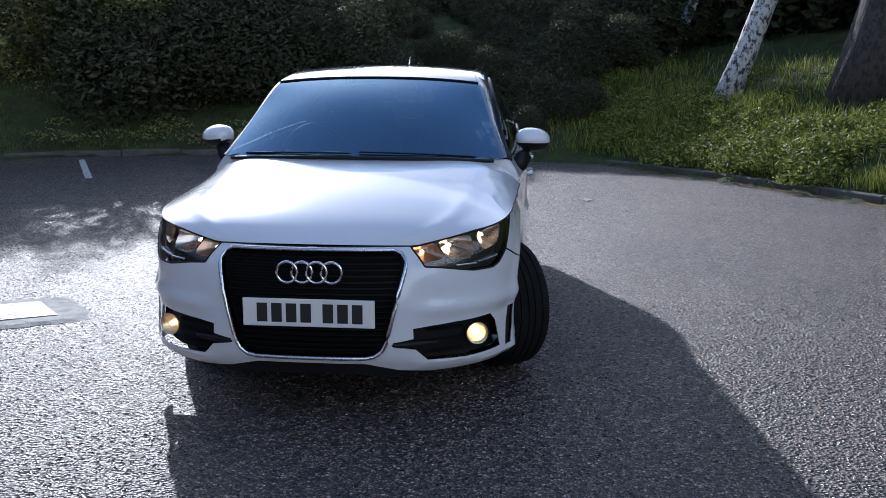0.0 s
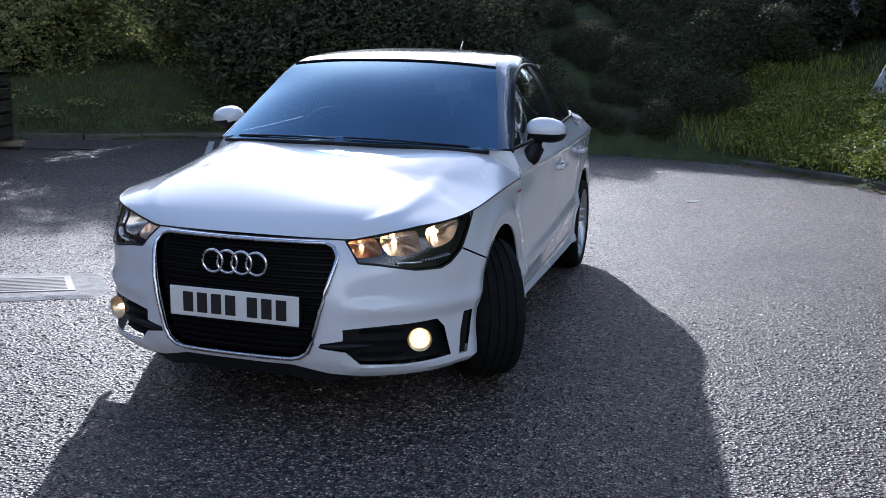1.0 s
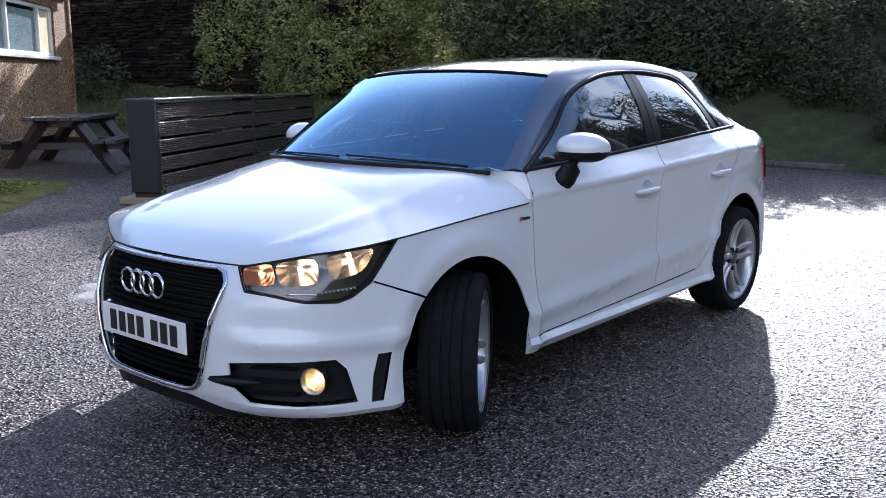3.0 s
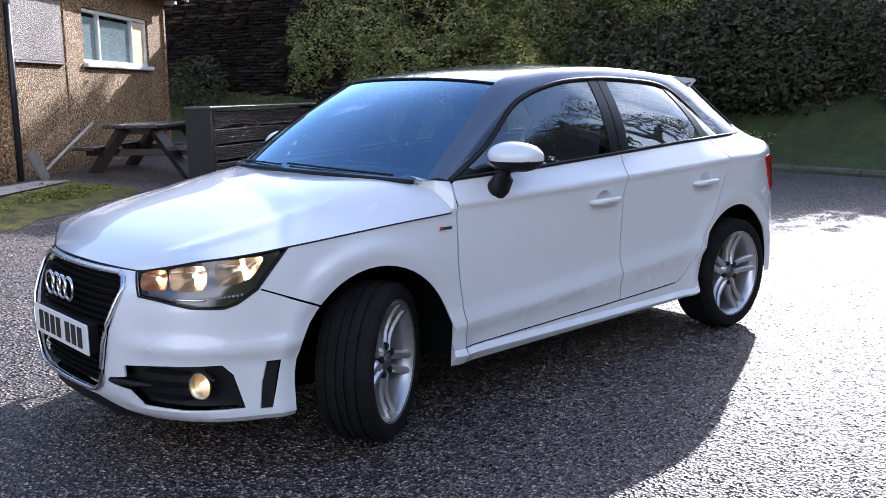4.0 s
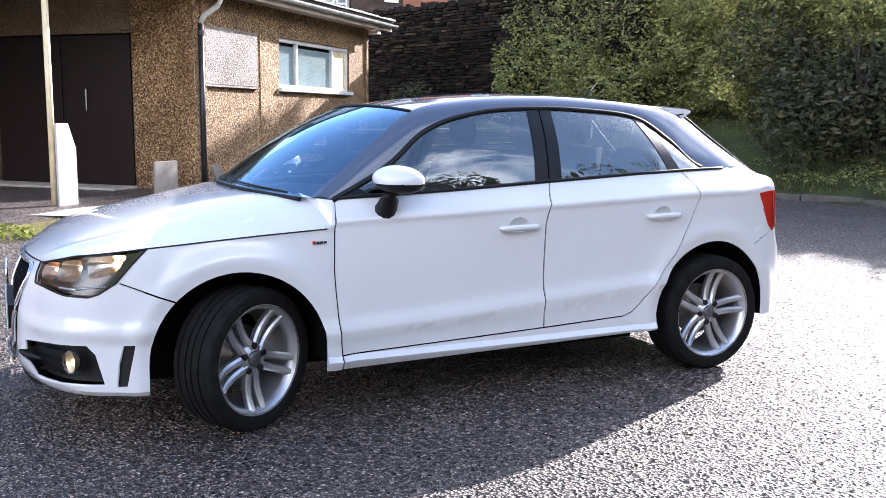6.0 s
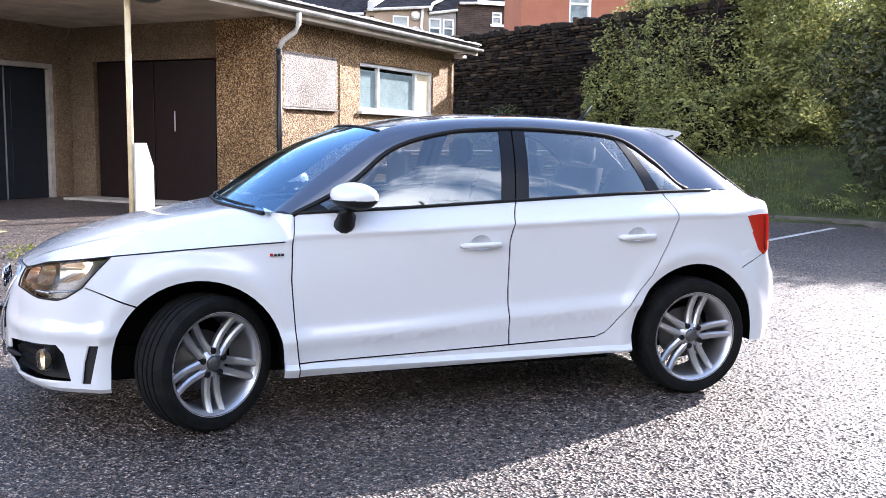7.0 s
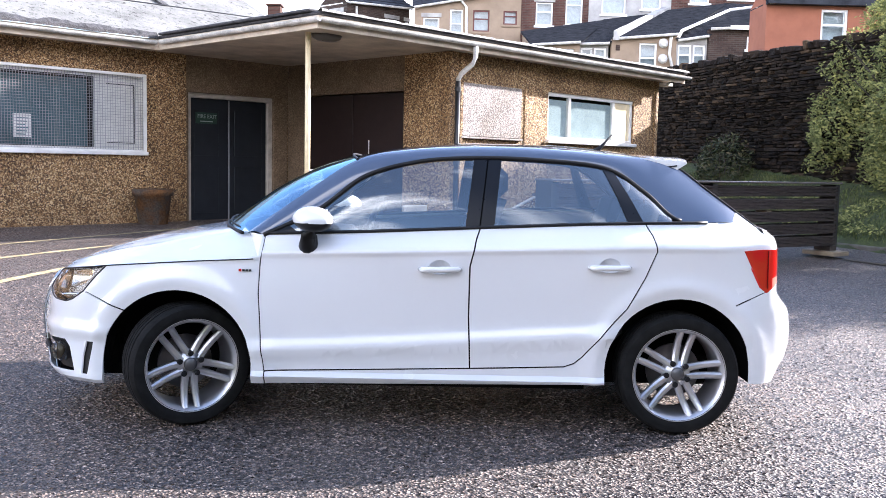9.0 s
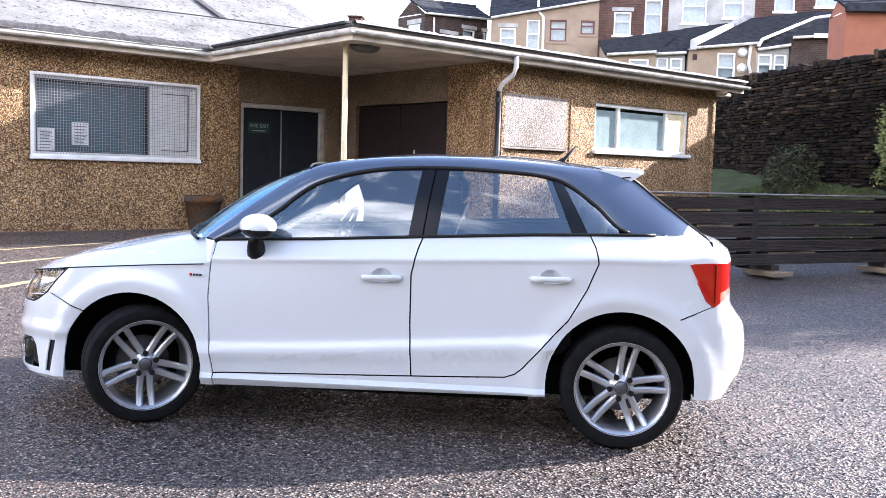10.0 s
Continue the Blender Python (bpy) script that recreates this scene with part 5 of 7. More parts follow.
# mossy, gritty strip between the tarmac and the path
def moss_mat(name="yellow_green_moss", low=(0.09, 0.075, 0.045), mid=(0.2, 0.18, 0.06), high=(0.28, 0.27, 0.07)):
    m = Mat(name, 0.95, spec=0.2)
    a = m.ramp(m.noise(5.0, 6.0, 0.7), [(0.32, low), (0.5, mid), (0.68, high)])
    m.color(m.mix(1.0, a, m.ramp(m.noise(70.0, 3.0), [(0.3, (0.4, 0.4, 0.4)), (0.7, (1.3, 1.3, 1.25))]), "MULTIPLY"))
    m.bump(m.noise(60.0, 4.0), 0.02)
    return m.m


moss_bm = bmesh.new()
rows = []
for i in range(64):
    u = 2.4 + i * 0.072
    lo, hi = 3.1 + 0.7 * max(0.0, 1 - i / 14) ** 2 + 0.35 * noise.noise((u * 0.9, 0, 7)) + 0.1 * noise.noise((u * 4, 0, 2)), 4.03
    row = []
    for j in range(9):
        v = lo + (hi - lo) * j / 8
        wx, wy = (-u - v) * 0.7071, (u - v) * 0.7071
        row.append((wx, wy, yard(wx, wy) + 0.004 + (0.012 * j / 8 if j else 0) + (0.006 * noise.noise((u * 5, v * 5, 1)) if 0 < j else 0)))
    rows.append(row)
grid(moss_bm, rows)
bmesh.ops.recalc_face_normals(moss_bm, faces=moss_bm.faces)
tagged(link_mesh("moss_strip", moss_bm, moss_mat(), True), "yellow-green moss and grit along the path edge", "moss", kind="structure")

KERB_LINE = [Vector((6.2, 3.7, 0)), Vector((4.8, 6.2, 0)), Vector((3.5, 8.6, 0)), Vector((2.1, 10.5, 0))]
dirt = bmesh.new()
rows = []
for a, b in zip(KERB_LINE, KERB_LINE[1:]):
    way = (b - a).normalized()
    out = Vector((-way.y, way.x, 0))
    for k in range(26):
        p = a.lerp(b, k / 26) + out * 0.05
        wide = 0.16 + 0.22 * max(0.0, noise.noise((p.x * 1.6, p.y * 1.6, 4))) + 0.05 * noise.noise((p.x * 7, p.y * 7, 1))
        rows.append([(*(p + out * wide * f).xy, yard(*(p + out * wide * f).xy) + (0.004, 0.014, 0.012, 0.002)[n]) for n, f in enumerate((0, 0.3, 0.7, 1))])
grid(dirt, rows)
bmesh.ops.recalc_face_normals(dirt, faces=dirt.faces)
tagged(link_mesh("kerb_dirt", dirt, moss_mat("brown_kerb_moss", (0.1, 0.07, 0.045), (0.2, 0.13, 0.065), (0.19, 0.18, 0.06)), True), "orange-brown dirt and moss gathered along the kerb", "moss", kind="structure")

# gully with its pale concrete surround
GX, GY = -2.12, 0.5
tip_x, tip_y = (yard(GX + 0.3, GY) - yard(GX - 0.3, GY)) / 0.6, (yard(GX, GY + 0.3) - yard(GX, GY - 0.3)) / 0.6
lie = Vector((0, 0, 1)).rotation_difference(Vector((-tip_x, -tip_y, 1))).to_matrix().to_4x4()
gully = thing("gully_grate", "iron gully grate set in pale worn concrete", "drain", Matrix.Translation((GX, GY, yard(GX, GY) + 0.002)) @ lie @ pose(0, 0, 0, 0, 0, 42))
sur = bmesh.new()
rows = []
rng = random.Random(3)
for i in range(5):
    r = (0.001, 0.16, 0.26, 0.35, 0.4)[i]
    rows.append([])
    for a in np.linspace(0, math.tau, 49):
        square = (math.cos(a) ** 4 + math.sin(a) ** 4) ** -0.25
        worn = 1 + (0.2 * noise.noise((math.cos(a) * 2.2, math.sin(a) * 2.2, 1)) + 0.06 * noise.noise((math.cos(a) * 9, math.sin(a) * 9, 4)) if i > 2 else 0)
        rows[-1].append((1.15 * r * square * worn * math.cos(a), 0.88 * r * square * worn * math.sin(a), 0.012 if i < 4 else 0.001))
grid(sur, rows)
part("surround", sur, plain("worn_gully_concrete", (0.33, 0.31, 0.285), 0.85, vary=0.55, scale=11.0, bump=0.006), gully)
part("grate_frame", boxed(-0.25, 0.25, -0.2, 0.2, 0.0, 0.017, 0.002), METAL_GRATE, gully)
for k in range(9):
    part("grate_slot", boxed(-0.21, 0.21, -0.165 + k * 0.038, -0.15 + k * 0.038, 0.0168, 0.0185), BLACK_PIPE, gully)


def scrap(name, label, x, y, sx, sy, h, yaw, material, z=None):
    t = thing(name, label, "litter", pose(x, y, (yard(x, y) if z is None else z), 0, 0, yaw))
    bm = bmesh.new()
    rows = []
    for i in range(5):
        rows.append([((i / 4 - 0.5) * sx, (j / 4 - 0.5) * sy, 0.004 + h * (0.5 + 0.5 * noise.noise((i * 0.9, j * 0.9, x)))) for j in range(5)])
    grid(bm, rows)
    bmesh.ops.solidify(bm, geom=bm.faces[:], thickness=0.003)
    part("sheet", bm, material, t)
    return t


scrap("paper_scrap", "scrap of white litter on the grass by the kerb", 2.95, 9.85, 0.22, 0.1, 0.05, 20, WHITE_PAINT, ground_z(2.95, 9.85) + 0.05)
scrap("paper_scrap", "flattened pale litter on the tarmac", 1.5, 6.05, 0.16, 0.09, 0.012, 70, WHITE_PAINT)
scrap("plank", "pale broken plank lying by the screen", -7.3, 7.35, 0.9, 0.12, 0.02, 20, PALE_WOOD)


# ---- the car: nose to -y, front axle at y = 0, its left side at +x ----
CAR_WHITE = carpaint("white_car_paint", (0.72, 0.73, 0.75))
CAR_ROOF = carpaint("dark_grey_roof_paint", (0.062, 0.082, 0.13), 0.12)
BLACK_TRIM = plain("black_plastic_trim", (0.007, 0.007, 0.008), 0.55, spec=0.3)
BLACK_GLOSS = plain("black_gloss_trim", (0.005, 0.005, 0.006), 0.3, bump=0, spec=0.25)
CAR_DARK = plain("dark_underbody", (0.006, 0.006, 0.006), 0.9, spec=0.08)
CABIN = plain("charcoal_cabin_plastic", (0.02, 0.02, 0.022), 0.7)
SEAT_CLOTH = plain("dark_seat_cloth", (0.028, 0.028, 0.032), 0.9, bump=0.002)
CHROME = plain("polished_chrome", (0.8, 0.8, 0.82), 0.08, 1.0, vary=0.05, bump=0)
SATIN = plain("satin_chrome", (0.72, 0.73, 0.76), 0.26, 1.0, vary=0.05, bump=0)
ALLOY = plain("silver_alloy", (0.56, 0.56, 0.58), 0.36, 0.85, vary=0.08, bump=0.0002)


def tyre_mat():
    """Black rubber with slanting cuts round the tread."""
    m = Mat("tyre_rubber", 0.85, spec=0.18)
    m.color(m.ramp(m.noise(20.0), [(0.3, (0.005, 0.005, 0.005)), (0.7, (0.011, 0.011, 0.011))]))
    at = m.t.nodes.new("ShaderNodeSeparateXYZ")
    m.link(m.co, at.inputs[0])

    def calc(how, a, b):
        n = m.t.nodes.new("ShaderNodeMath")
        n.operation = how
        for val, sock in ((a, n.inputs[0]), (b, n.inputs[1])):
            if hasattr(val, "links"):
                m.link(val, sock)
            else:
                sock.default_value = val
        return n.outputs[0]

    turn = calc("ARCTAN2", at.outputs["Z"], at.outputs["Y"])
    wave = calc("SINE", calc("ADD", calc("MULTIPLY", turn, 68.0), calc("MULTIPLY", calc("ABSOLUTE", at.outputs["X"], 0.0), 90.0)), 0.0)
    radius = calc("SQRT", calc("ADD", calc("MULTIPLY", at.outputs["Y"], at.outputs["Y"]), calc("MULTIPLY", at.outputs["Z"], at.outputs["Z"])), 0.0)
    m.bump(calc("MULTIPLY", calc("GREATER_THAN", wave, 0.75), calc("GREATER_THAN", radius, 0.286)), -0.006)
    return m.m


RUBBER = tyre_mat()
DISC = plain("brake_disc_steel", (0.22, 0.2, 0.19), 0.4, 0.9, vary=0.2)
LENS_RED = Mat("red_lamp_lens", 0.08, 0, 1.0).color((0.5, 0.012, 0.01)).m
LENS_PALE = Mat("pale_lamp_lens", 0.1, 0, 1.0).color((0.75, 0.28, 0.22)).m
LENS_DARK = Mat("dark_red_lens_rib", 0.2).color((0.12, 0.004, 0.004)).m
LAMP_GLASS = glass("clear_lamp_lens", (0.93, 0.95, 0.96), 0.0, 0.018)
TINTED = glass("tinted_car_glass", (0.9, 0.94, 0.94), 0.0, 0.17, (0.92, 0.98, 1.0))
# the sky's blue reflection is put into the windscreen's gloss colour
SCREEN_GLASS = glass("windscreen_glass", (0.45, 0.56, 0.62), 0.0, 0.28, (0.5, 0.75, 1.0))


def ribbed_reflector(name, c, rough, ribs, depth):
    """Bright lamp metal with upright flutes."""
    m = Mat(name, rough, 0.95)
    w = m.t.nodes.new("ShaderNodeTexWave")
    w.wave_type, w.bands_direction = "BANDS", "X"
    w.inputs["Scale"].default_value = ribs
    m.link(m.co, w.inputs["Vector"])
    m.color(c)
    m.bump(w.outputs["Fac"], depth)
    return m.m


AMBER = ribbed_reflector("amber_reflector", (0.7, 0.44, 0.28), 0.3, 14.0, 0.0005)
GOLD_BOWL = Mat("warm_lamp_reflector", 0.2, 0.95).color((0.74, 0.63, 0.52)).m
BULB = Mat("hot_bulb", 0.4).color((0.9, 0.8, 0.6)).emit((1.0, 0.7, 0.4), 4.5).m
FOG_BOWL = Mat("warm_fog_reflector", 0.3, 0.9).color((0.85, 0.66, 0.38)).m
BEZEL = plain("smoked_lamp_bezel", (0.1, 0.092, 0.088), 0.16, 0.8, bump=0)
PLATE_WHITE = plain("white_number_plate", (0.78, 0.77, 0.73), 0.35, vary=0.04)
PLATE_BLACK = plain("plate_black", (0.015, 0.015, 0.015), 0.5)

# plan of the body at bumper height, from the middle of the nose round the left side to the tail
PLAN = [(0, -0.885), (0.15, -0.88), (0.30, -0.86), (0.42, -0.825), (0.55, -0.765), (0.65, -0.695), (0.73, -0.60), (0.785, -0.48), (0.815, -0.35), (0.828, -0.15),
        (0.835, 0.1), (0.838, 0.4), (0.845, 1.0), (0.848, 1.5), (0.846, 2.1), (0.84, 2.5), (0.827, 2.7), (0.797, 2.86), (0.738, 2.985), (0.61, 3.075), (0.4, 3.12), (0, 3.14)]


def spline(points, per=12):
    """A soft curve through points, as a dense list."""
    pts = [Vector(p) for p in points]
    out = []
    for i in range(len(pts) - 1):
        p0, p1, p2, p3 = pts[max(i - 1, 0)], pts[i], pts[i + 1], pts[min(i + 2, len(pts) - 1)]
        for k in range(per):
            t = k / per
            out.append(0.5 * (2 * p1 + (p2 - p0) * t + (2 * p0 - 5 * p1 + 4 * p2 - p3) * t * t + (3 * p1 - p0 - 3 * p2 + p3) * t**3))
    return out + [pts[-1]]


DENSE = spline([(x, y, 0) for x, y in PLAN], 14)
LENS = [0.0]
for a, b in zip(DENSE, DENSE[1:]):
    LENS.append(LENS[-1] + (b - a).length)
TOTAL = LENS[-1]


def plan_at(s):
    """Point and outward normal of the plan at arc length s."""
    i = min(max(int(np.searchsorted(LENS, s)) - 1, 0), len(DENSE) - 2)
    u = (s - LENS[i]) / (LENS[i + 1] - LENS[i])
    p = DENSE[i].lerp(DENSE[i + 1], u)
    a, b = plan_tangent(i), plan_tangent(i + 1)
    d = a.lerp(b, u).normalized()
    return p, Vector((d.y, -d.x, 0))


def plan_tangent(i):
    d = (DENSE[min(i + 1, len(DENSE) - 1)] - DENSE[max(i - 1, 0)]).normalized()
    if i == 0:
        return Vector((1, 0, 0))
    if i == len(DENSE) - 1:
        return Vector((-1, 0, 0))
    return d


def s_of_y(y, rear=False):
    """Arc length where the flank passes y."""
    best = None
    for i in range(len(DENSE) - 1):
        a, b = DENSE[i].y, DENSE[i + 1].y
        if a <= y <= b and b > a and DENSE[i].x > 0.3:
            best = LENS[i] + (LENS[i + 1] - LENS[i]) * (y - a) / (b - a)
    return best


CREASE = [(-0.9, 0.36), (0.4, 0.39), (0.94, 0.418), (1.41, 0.451), (1.95, 0.487), (3.0, 0.52)]
TORNADO = [(-0.9, 0.845), (0.4, 0.866), (0.94, 0.889), (2.3, 0.938), (2.75, 0.94), (3.1, 0.93)]
BELT = [(0.38, 0.957), (0.92, 0.98), (1.45, 1.01), (2.0, 1.038), (2.28, 1.046), (2.66, 1.052), (2.85, 1.02), (2.95, 0.99), (3.1, 0.985)]
BELT_IN = [(0.38, 0.062), (0.7, 0.07), (1.0, 0.085), (1.5, 0.08), (2.1, 0.095), (2.5, 0.15), (2.69, 0.185), (2.9, 0.13), (3.0, 0.10)]
HOODLINE = [(0.0, 0.702), (0.36, 0.705), (0.44, 0.702), (0.72, 0.752), (1.05, 0.787), (1.5, 0.82), (2.05, 0.852)]    # by arc length
NOSE_IN = [(0.16, 0.08), (0.22, 0.035), (0.27, 0.01), (0.34, 0.0), (0.47, 0.0), (0.56, 0.012), (0.62, 0.03), (0.66, 0.05), (0.705, 0.085)]
TAIL_IN = [(0.2, 0.12), (0.26, 0.09), (0.32, 0.035), (0.47, 0.0), (0.6, 0.012), (0.66, 0.05), (0.72, 0.085), (0.93, 0.09), (1.0, 0.115)]
ARCHES = [(-0.03, 0.312, 0.366), (2.447, 0.318, 0.366)]


def skin(s, z, out=0.0):
    """A point of the lower body's skin."""
    p, n = plan_at(s)
    y = p.y
    c, t, b = lerp(CREASE, y), lerp(TORNADO, y), lerp(BELT, y)
    if y < 0.36:
        t = min(t, lerp(HOODLINE, s) + 0.01)
        b = t + 0.1
    bi = lerp(BELT_IN, y)
    side = curve_at([(0.16, 0.07), (0.235, 0.03), (0.262, 0.012), (0.285, 0.03), (c - 0.03, 0.02), (c - 0.006, 0.008), (c + 0.008, 0.010), (c + 0.075, 0.027), ((c + t) / 2 + 0.05, 0.019), (t - 0.03, 0.008), (t - 0.004, 0.0),
                     (t + 0.008, 0.004), (t + 0.02, 0.016), (b - 0.01, bi - 0.012), (b + 0.01, bi)], z)
    plain_w = lerp([(-0.4, 1.0), (-0.1, 0.85), (0.34, 0.0), (2.6, 0.0), (2.82, 1.0)], y)
    if plain_w > 0:
        simple = curve_at([(0.16, 0.07), (0.2, 0.03), (0.225, 0.01), (0.26, 0.014), (0.4, 0.02), (0.448, 0.006), (0.458, 0.003), (0.505, 0.016), (0.6, 0.012), (0.75, 0.016), (0.95, 0.03), (1.06, bi)], z)
        if y > 1.5:
            simple = curve_at([(0.16, 0.07), (0.2, 0.03), (0.225, 0.014), (0.26, 0.011), (0.42, 0.008), (0.6, 0.008), (0.75, 0.016), (0.95, 0.03), (1.06, bi)], z)
        side += (simple - side) * plain_w
    side += 0.042 * curve_at([(0.5, 0), (0.68, 0.25), (0.86, 1.0)], z) * lerp([(-0.9, 1.0), (0.2, 1.0), (0.4, 0.93), (1.0, 0.0)], y)
    for yc, zc, r in ARCHES:
        d = math.hypot(y - yc, z - zc) - r
        side -= 0.014 * math.exp(-((d - 0.055) / 0.045) ** 2)
    w = n.y * n.y
    w = w * w * (3 - 2 * w)
    end = curve_at(NOSE_IN if n.y < 0 else TAIL_IN, z)
    if n.y < 0:                 # shelf over the side intakes and a flange along the lower edge
        end += lerp([(0.39, 0.0), (0.5, 1.0)], s) * curve_at([(0.2, 0.0), (0.22, -0.012), (0.242, -0.012), (0.262, 0.004), (0.3, 0.008), (0.4, 0.012), (0.448, 0.002), (0.458, 0.0), (0.505, 0.014), (0.6, 0.004), (0.66, 0.0)], z)
    d = side * (1 - w) + end * w - out
    return Vector((p.x - n.x * d, p.y - n.y * d, z))


def bottom(s, y):
    if y < 0.3:
        return lerp([(0.0, 0.245), (0.22, 0.243), (0.36, 0.208), (0.5, 0.192), (0.8, 0.2), (1.2, 0.205), (2.2, 0.222)], s)
    return lerp([(0.3, 0.222), (2.1, 0.25), (2.8, 0.262), (3.1, 0.262)], y)


SEAM_F = [(0.2, 0.405), (0.284, 0.403), (0.416, 0.387), (0.666, 0.371), (0.82, 0.378), (0.955, 0.395)]      # (z, y)


def column(s, top, n=30):
    """One upright row of skin points at arc length s, from its lower edge to top(s)."""
    p, _ = plan_at(s)
    lo = bottom(s, p.y)
    for yc, zc, r in ARCHES:
        if abs(p.y - yc) < r:
            lo = max(lo, zc + math.sqrt(r * r - (p.y - yc) ** 2))
    hi = top(s)
    c, t = lerp(CREASE, p.y), lerp(TORNADO, p.y)
    if p.y < 0.36:
        t = lerp(HOODLINE, s) + 0.01
    keys = [lo, 0.262, 0.285, c - 0.006, c + 0.008, c + 0.075, (c + t) / 2 + 0.05, t - 0.03, t - 0.004, t + 0.008, t + 0.02, hi]
    for k in range(len(keys)):
        keys[k] = min(max(keys[k], lo), hi)
    zs = [lo]
    for a, b, m in zip(keys, keys[1:], (3, 2, 3, 1, 5, 9, 14, 4, 2, 1, 5)):
        zs += [a + (b - a) * k / m for k in range(1, m + 1)]
    return [skin(s, z) for z in zs]


def arch_cols(yc, r, n=26):
    return [s_of_y(yc - r * 0.9999 * math.cos(math.pi * k / n)) for k in range(n + 1)]


def tidy(bm):
    """Merges rows that fall together along the wheel arches."""
    bmesh.ops.remove_doubles(bm, verts=bm.verts, dist=0.0002)
    bmesh.ops.dissolve_degenerate(bm, edges=bm.edges, dist=0.0001)
    return bm


def skin_front():
    s_arch = s_of_y(ARCHES[0][0] - ARCHES[0][2] - 0.0005)
    cols = [s_arch * k / 46 for k in range(47)] + arch_cols(ARCHES[0][0], ARCHES[0][2])
    s0 = s_of_y(ARCHES[0][0] + ARCHES[0][2] + 0.0005)
    rows = [column(s, lambda q: lerp(HOODLINE, q)) for s in cols]
    last = []
    for q in column(s0, lambda q: 0.851):      # up to the shut line before the door
        last.append((s0, s_of_y(lerp(SEAM_F, q.z) - 0.003), q.z))
    for f in (0.0, 0.5, 1.0):
        rows.append([skin(a + (b - a) * f, z) for a, b, z in last])
    return tidy(grid(bmesh.new(), rows))


def skin_rear():
    """From the front door's shut line to the middle of the tail."""
    rows = []
    top = lambda q: lerp(BELT, plan_at(q)[0].y)
    a0 = s_of_y(ARCHES[1][0] - ARCHES[1][2] - 0.0005)
    s_b = s_of_y(0.46)
    for f in (0.0, 0.5, 1.0):
        col = []
        for q in column(s_b, lambda q: 0.958 + 0.003 * f):
            col.append(skin(s_of_y(lerp(SEAM_F, q.z) + 0.003) * (1 - f) + s_b * f, q.z))
        rows.append(col)
    cols = [s_b + (a0 - s_b) * k / 76 for k in range(1, 77)] + arch_cols(ARCHES[1][0], ARCHES[1][2])
    s1 = s_of_y(ARCHES[1][0] + ARCHES[1][2] + 0.0005)
    cols += [s1 + (TOTAL - s1) * k / 30 for k in range(31)]
    rows += [column(s, top) for s in cols]
    return tidy(grid(bmesh.new(), rows))


def cut(bm, a, b, way):
    """Scores the mesh along the line a-b seen along way."""
    no = (Vector(b) - Vector(a)).cross(Vector(way))
    bmesh.ops.bisect_plane(bm, geom=bm.verts[:] + bm.edges[:] + bm.faces[:], dist=1e-5, plane_co=a, plane_no=no.normalized())


def inside(poly, x, y):
    hit = False
    for (ax, ay), (bx, by) in zip(poly, poly[1:] + poly[:1]):
        if (ay > y) != (by > y) and x < (bx - ax) * (y - ay) / (by - ay) + ax:
            hit = not hit
    return hit


def take(bm, poly, way, keep=lambda c: True):
    """Cuts the outline poly (3D points, seen along way) out of bm; returns the piece as a mesh of its own."""
    way = Vector(way).normalized()
    poly = [Vector(p) for p in poly]
    for a, b in zip(poly, poly[1:] + poly[:1]):
        cut(bm, a, b, way)
    ax = way.cross(Vector((0, 0, 1))).normalized() if abs(way.z) < 0.9 else Vector((1, 0, 0))
    ay = way.cross(ax)
    flat_poly = [(p.dot(ax), p.dot(ay)) for p in poly]
    got = [f for f in bm.faces if keep(f.calc_center_median()) and inside(flat_poly, f.calc_center_median().dot(ax), f.calc_center_median().dot(ay))]
    out = bmesh.new()
    seen = {}
    for f in got:
        vs = []
        for v in f.verts:
            if v not in seen:
                seen[v] = out.verts.new(v.co)
            vs.append(seen[v])
        out.faces.new(vs)
    bmesh.ops.delete(bm, geom=got, context="FACES")
    return out


def shut_line(bm, path, way, width=0.0075):
    """Opens a narrow gap along a path of 3D points."""
    way = Vector(way).normalized()
    pts = [Vector(p) for p in path]
    for a, b in zip(pts, pts[1:]):
        d = (b - a).normalized()
        s = d.cross(way).normalized() * width / 2
        take(bm, [a - s - d * 0.001, b - s + d * 0.001, b + s + d * 0.001, a + s - d * 0.001], way)


def islands(bm):
    """Splits a mesh into its loose pieces."""
    left, out = set(bm.faces), []
    while left:
        todo, grp = [left.pop()], []
        while todo:
            f = todo.pop()
            grp.append(f)
            for e in f.edges:
                for g in e.link_faces:
                    if g in left:
                        left.remove(g)
                        todo.append(g)
        nb, seen = bmesh.new(), {}
        for f in grp:
            vs = []
            for v in f.verts:
                if v not in seen:
                    seen[v] = nb.verts.new(v.co)
                vs.append(seen[v])
            nb.faces.new(vs)
        out.append(nb)
    return out


def middle(bm):
    n = max(len(bm.verts), 1)
    c = Vector((0, 0, 0))
    for v in bm.verts:
        c += v.co
    return c / n


def mirrored(bm):
    out = bm.copy()
    for v in out.verts:
        v.co.x = -v.co.x
    bmesh.ops.reverse_faces(out, faces=out.faces)
    return out


def both(bm):
    """Left half and its mirror image as one mesh."""
    me = bpy.data.meshes.new("half")
    other = mirrored(bm)
    other.to_mesh(me)
    other.free()
    bm.from_mesh(me)
    bpy.data.meshes.remove(me)
    bmesh.ops.remove_doubles(bm, verts=bm.verts, dist=0.0012)
    return bm


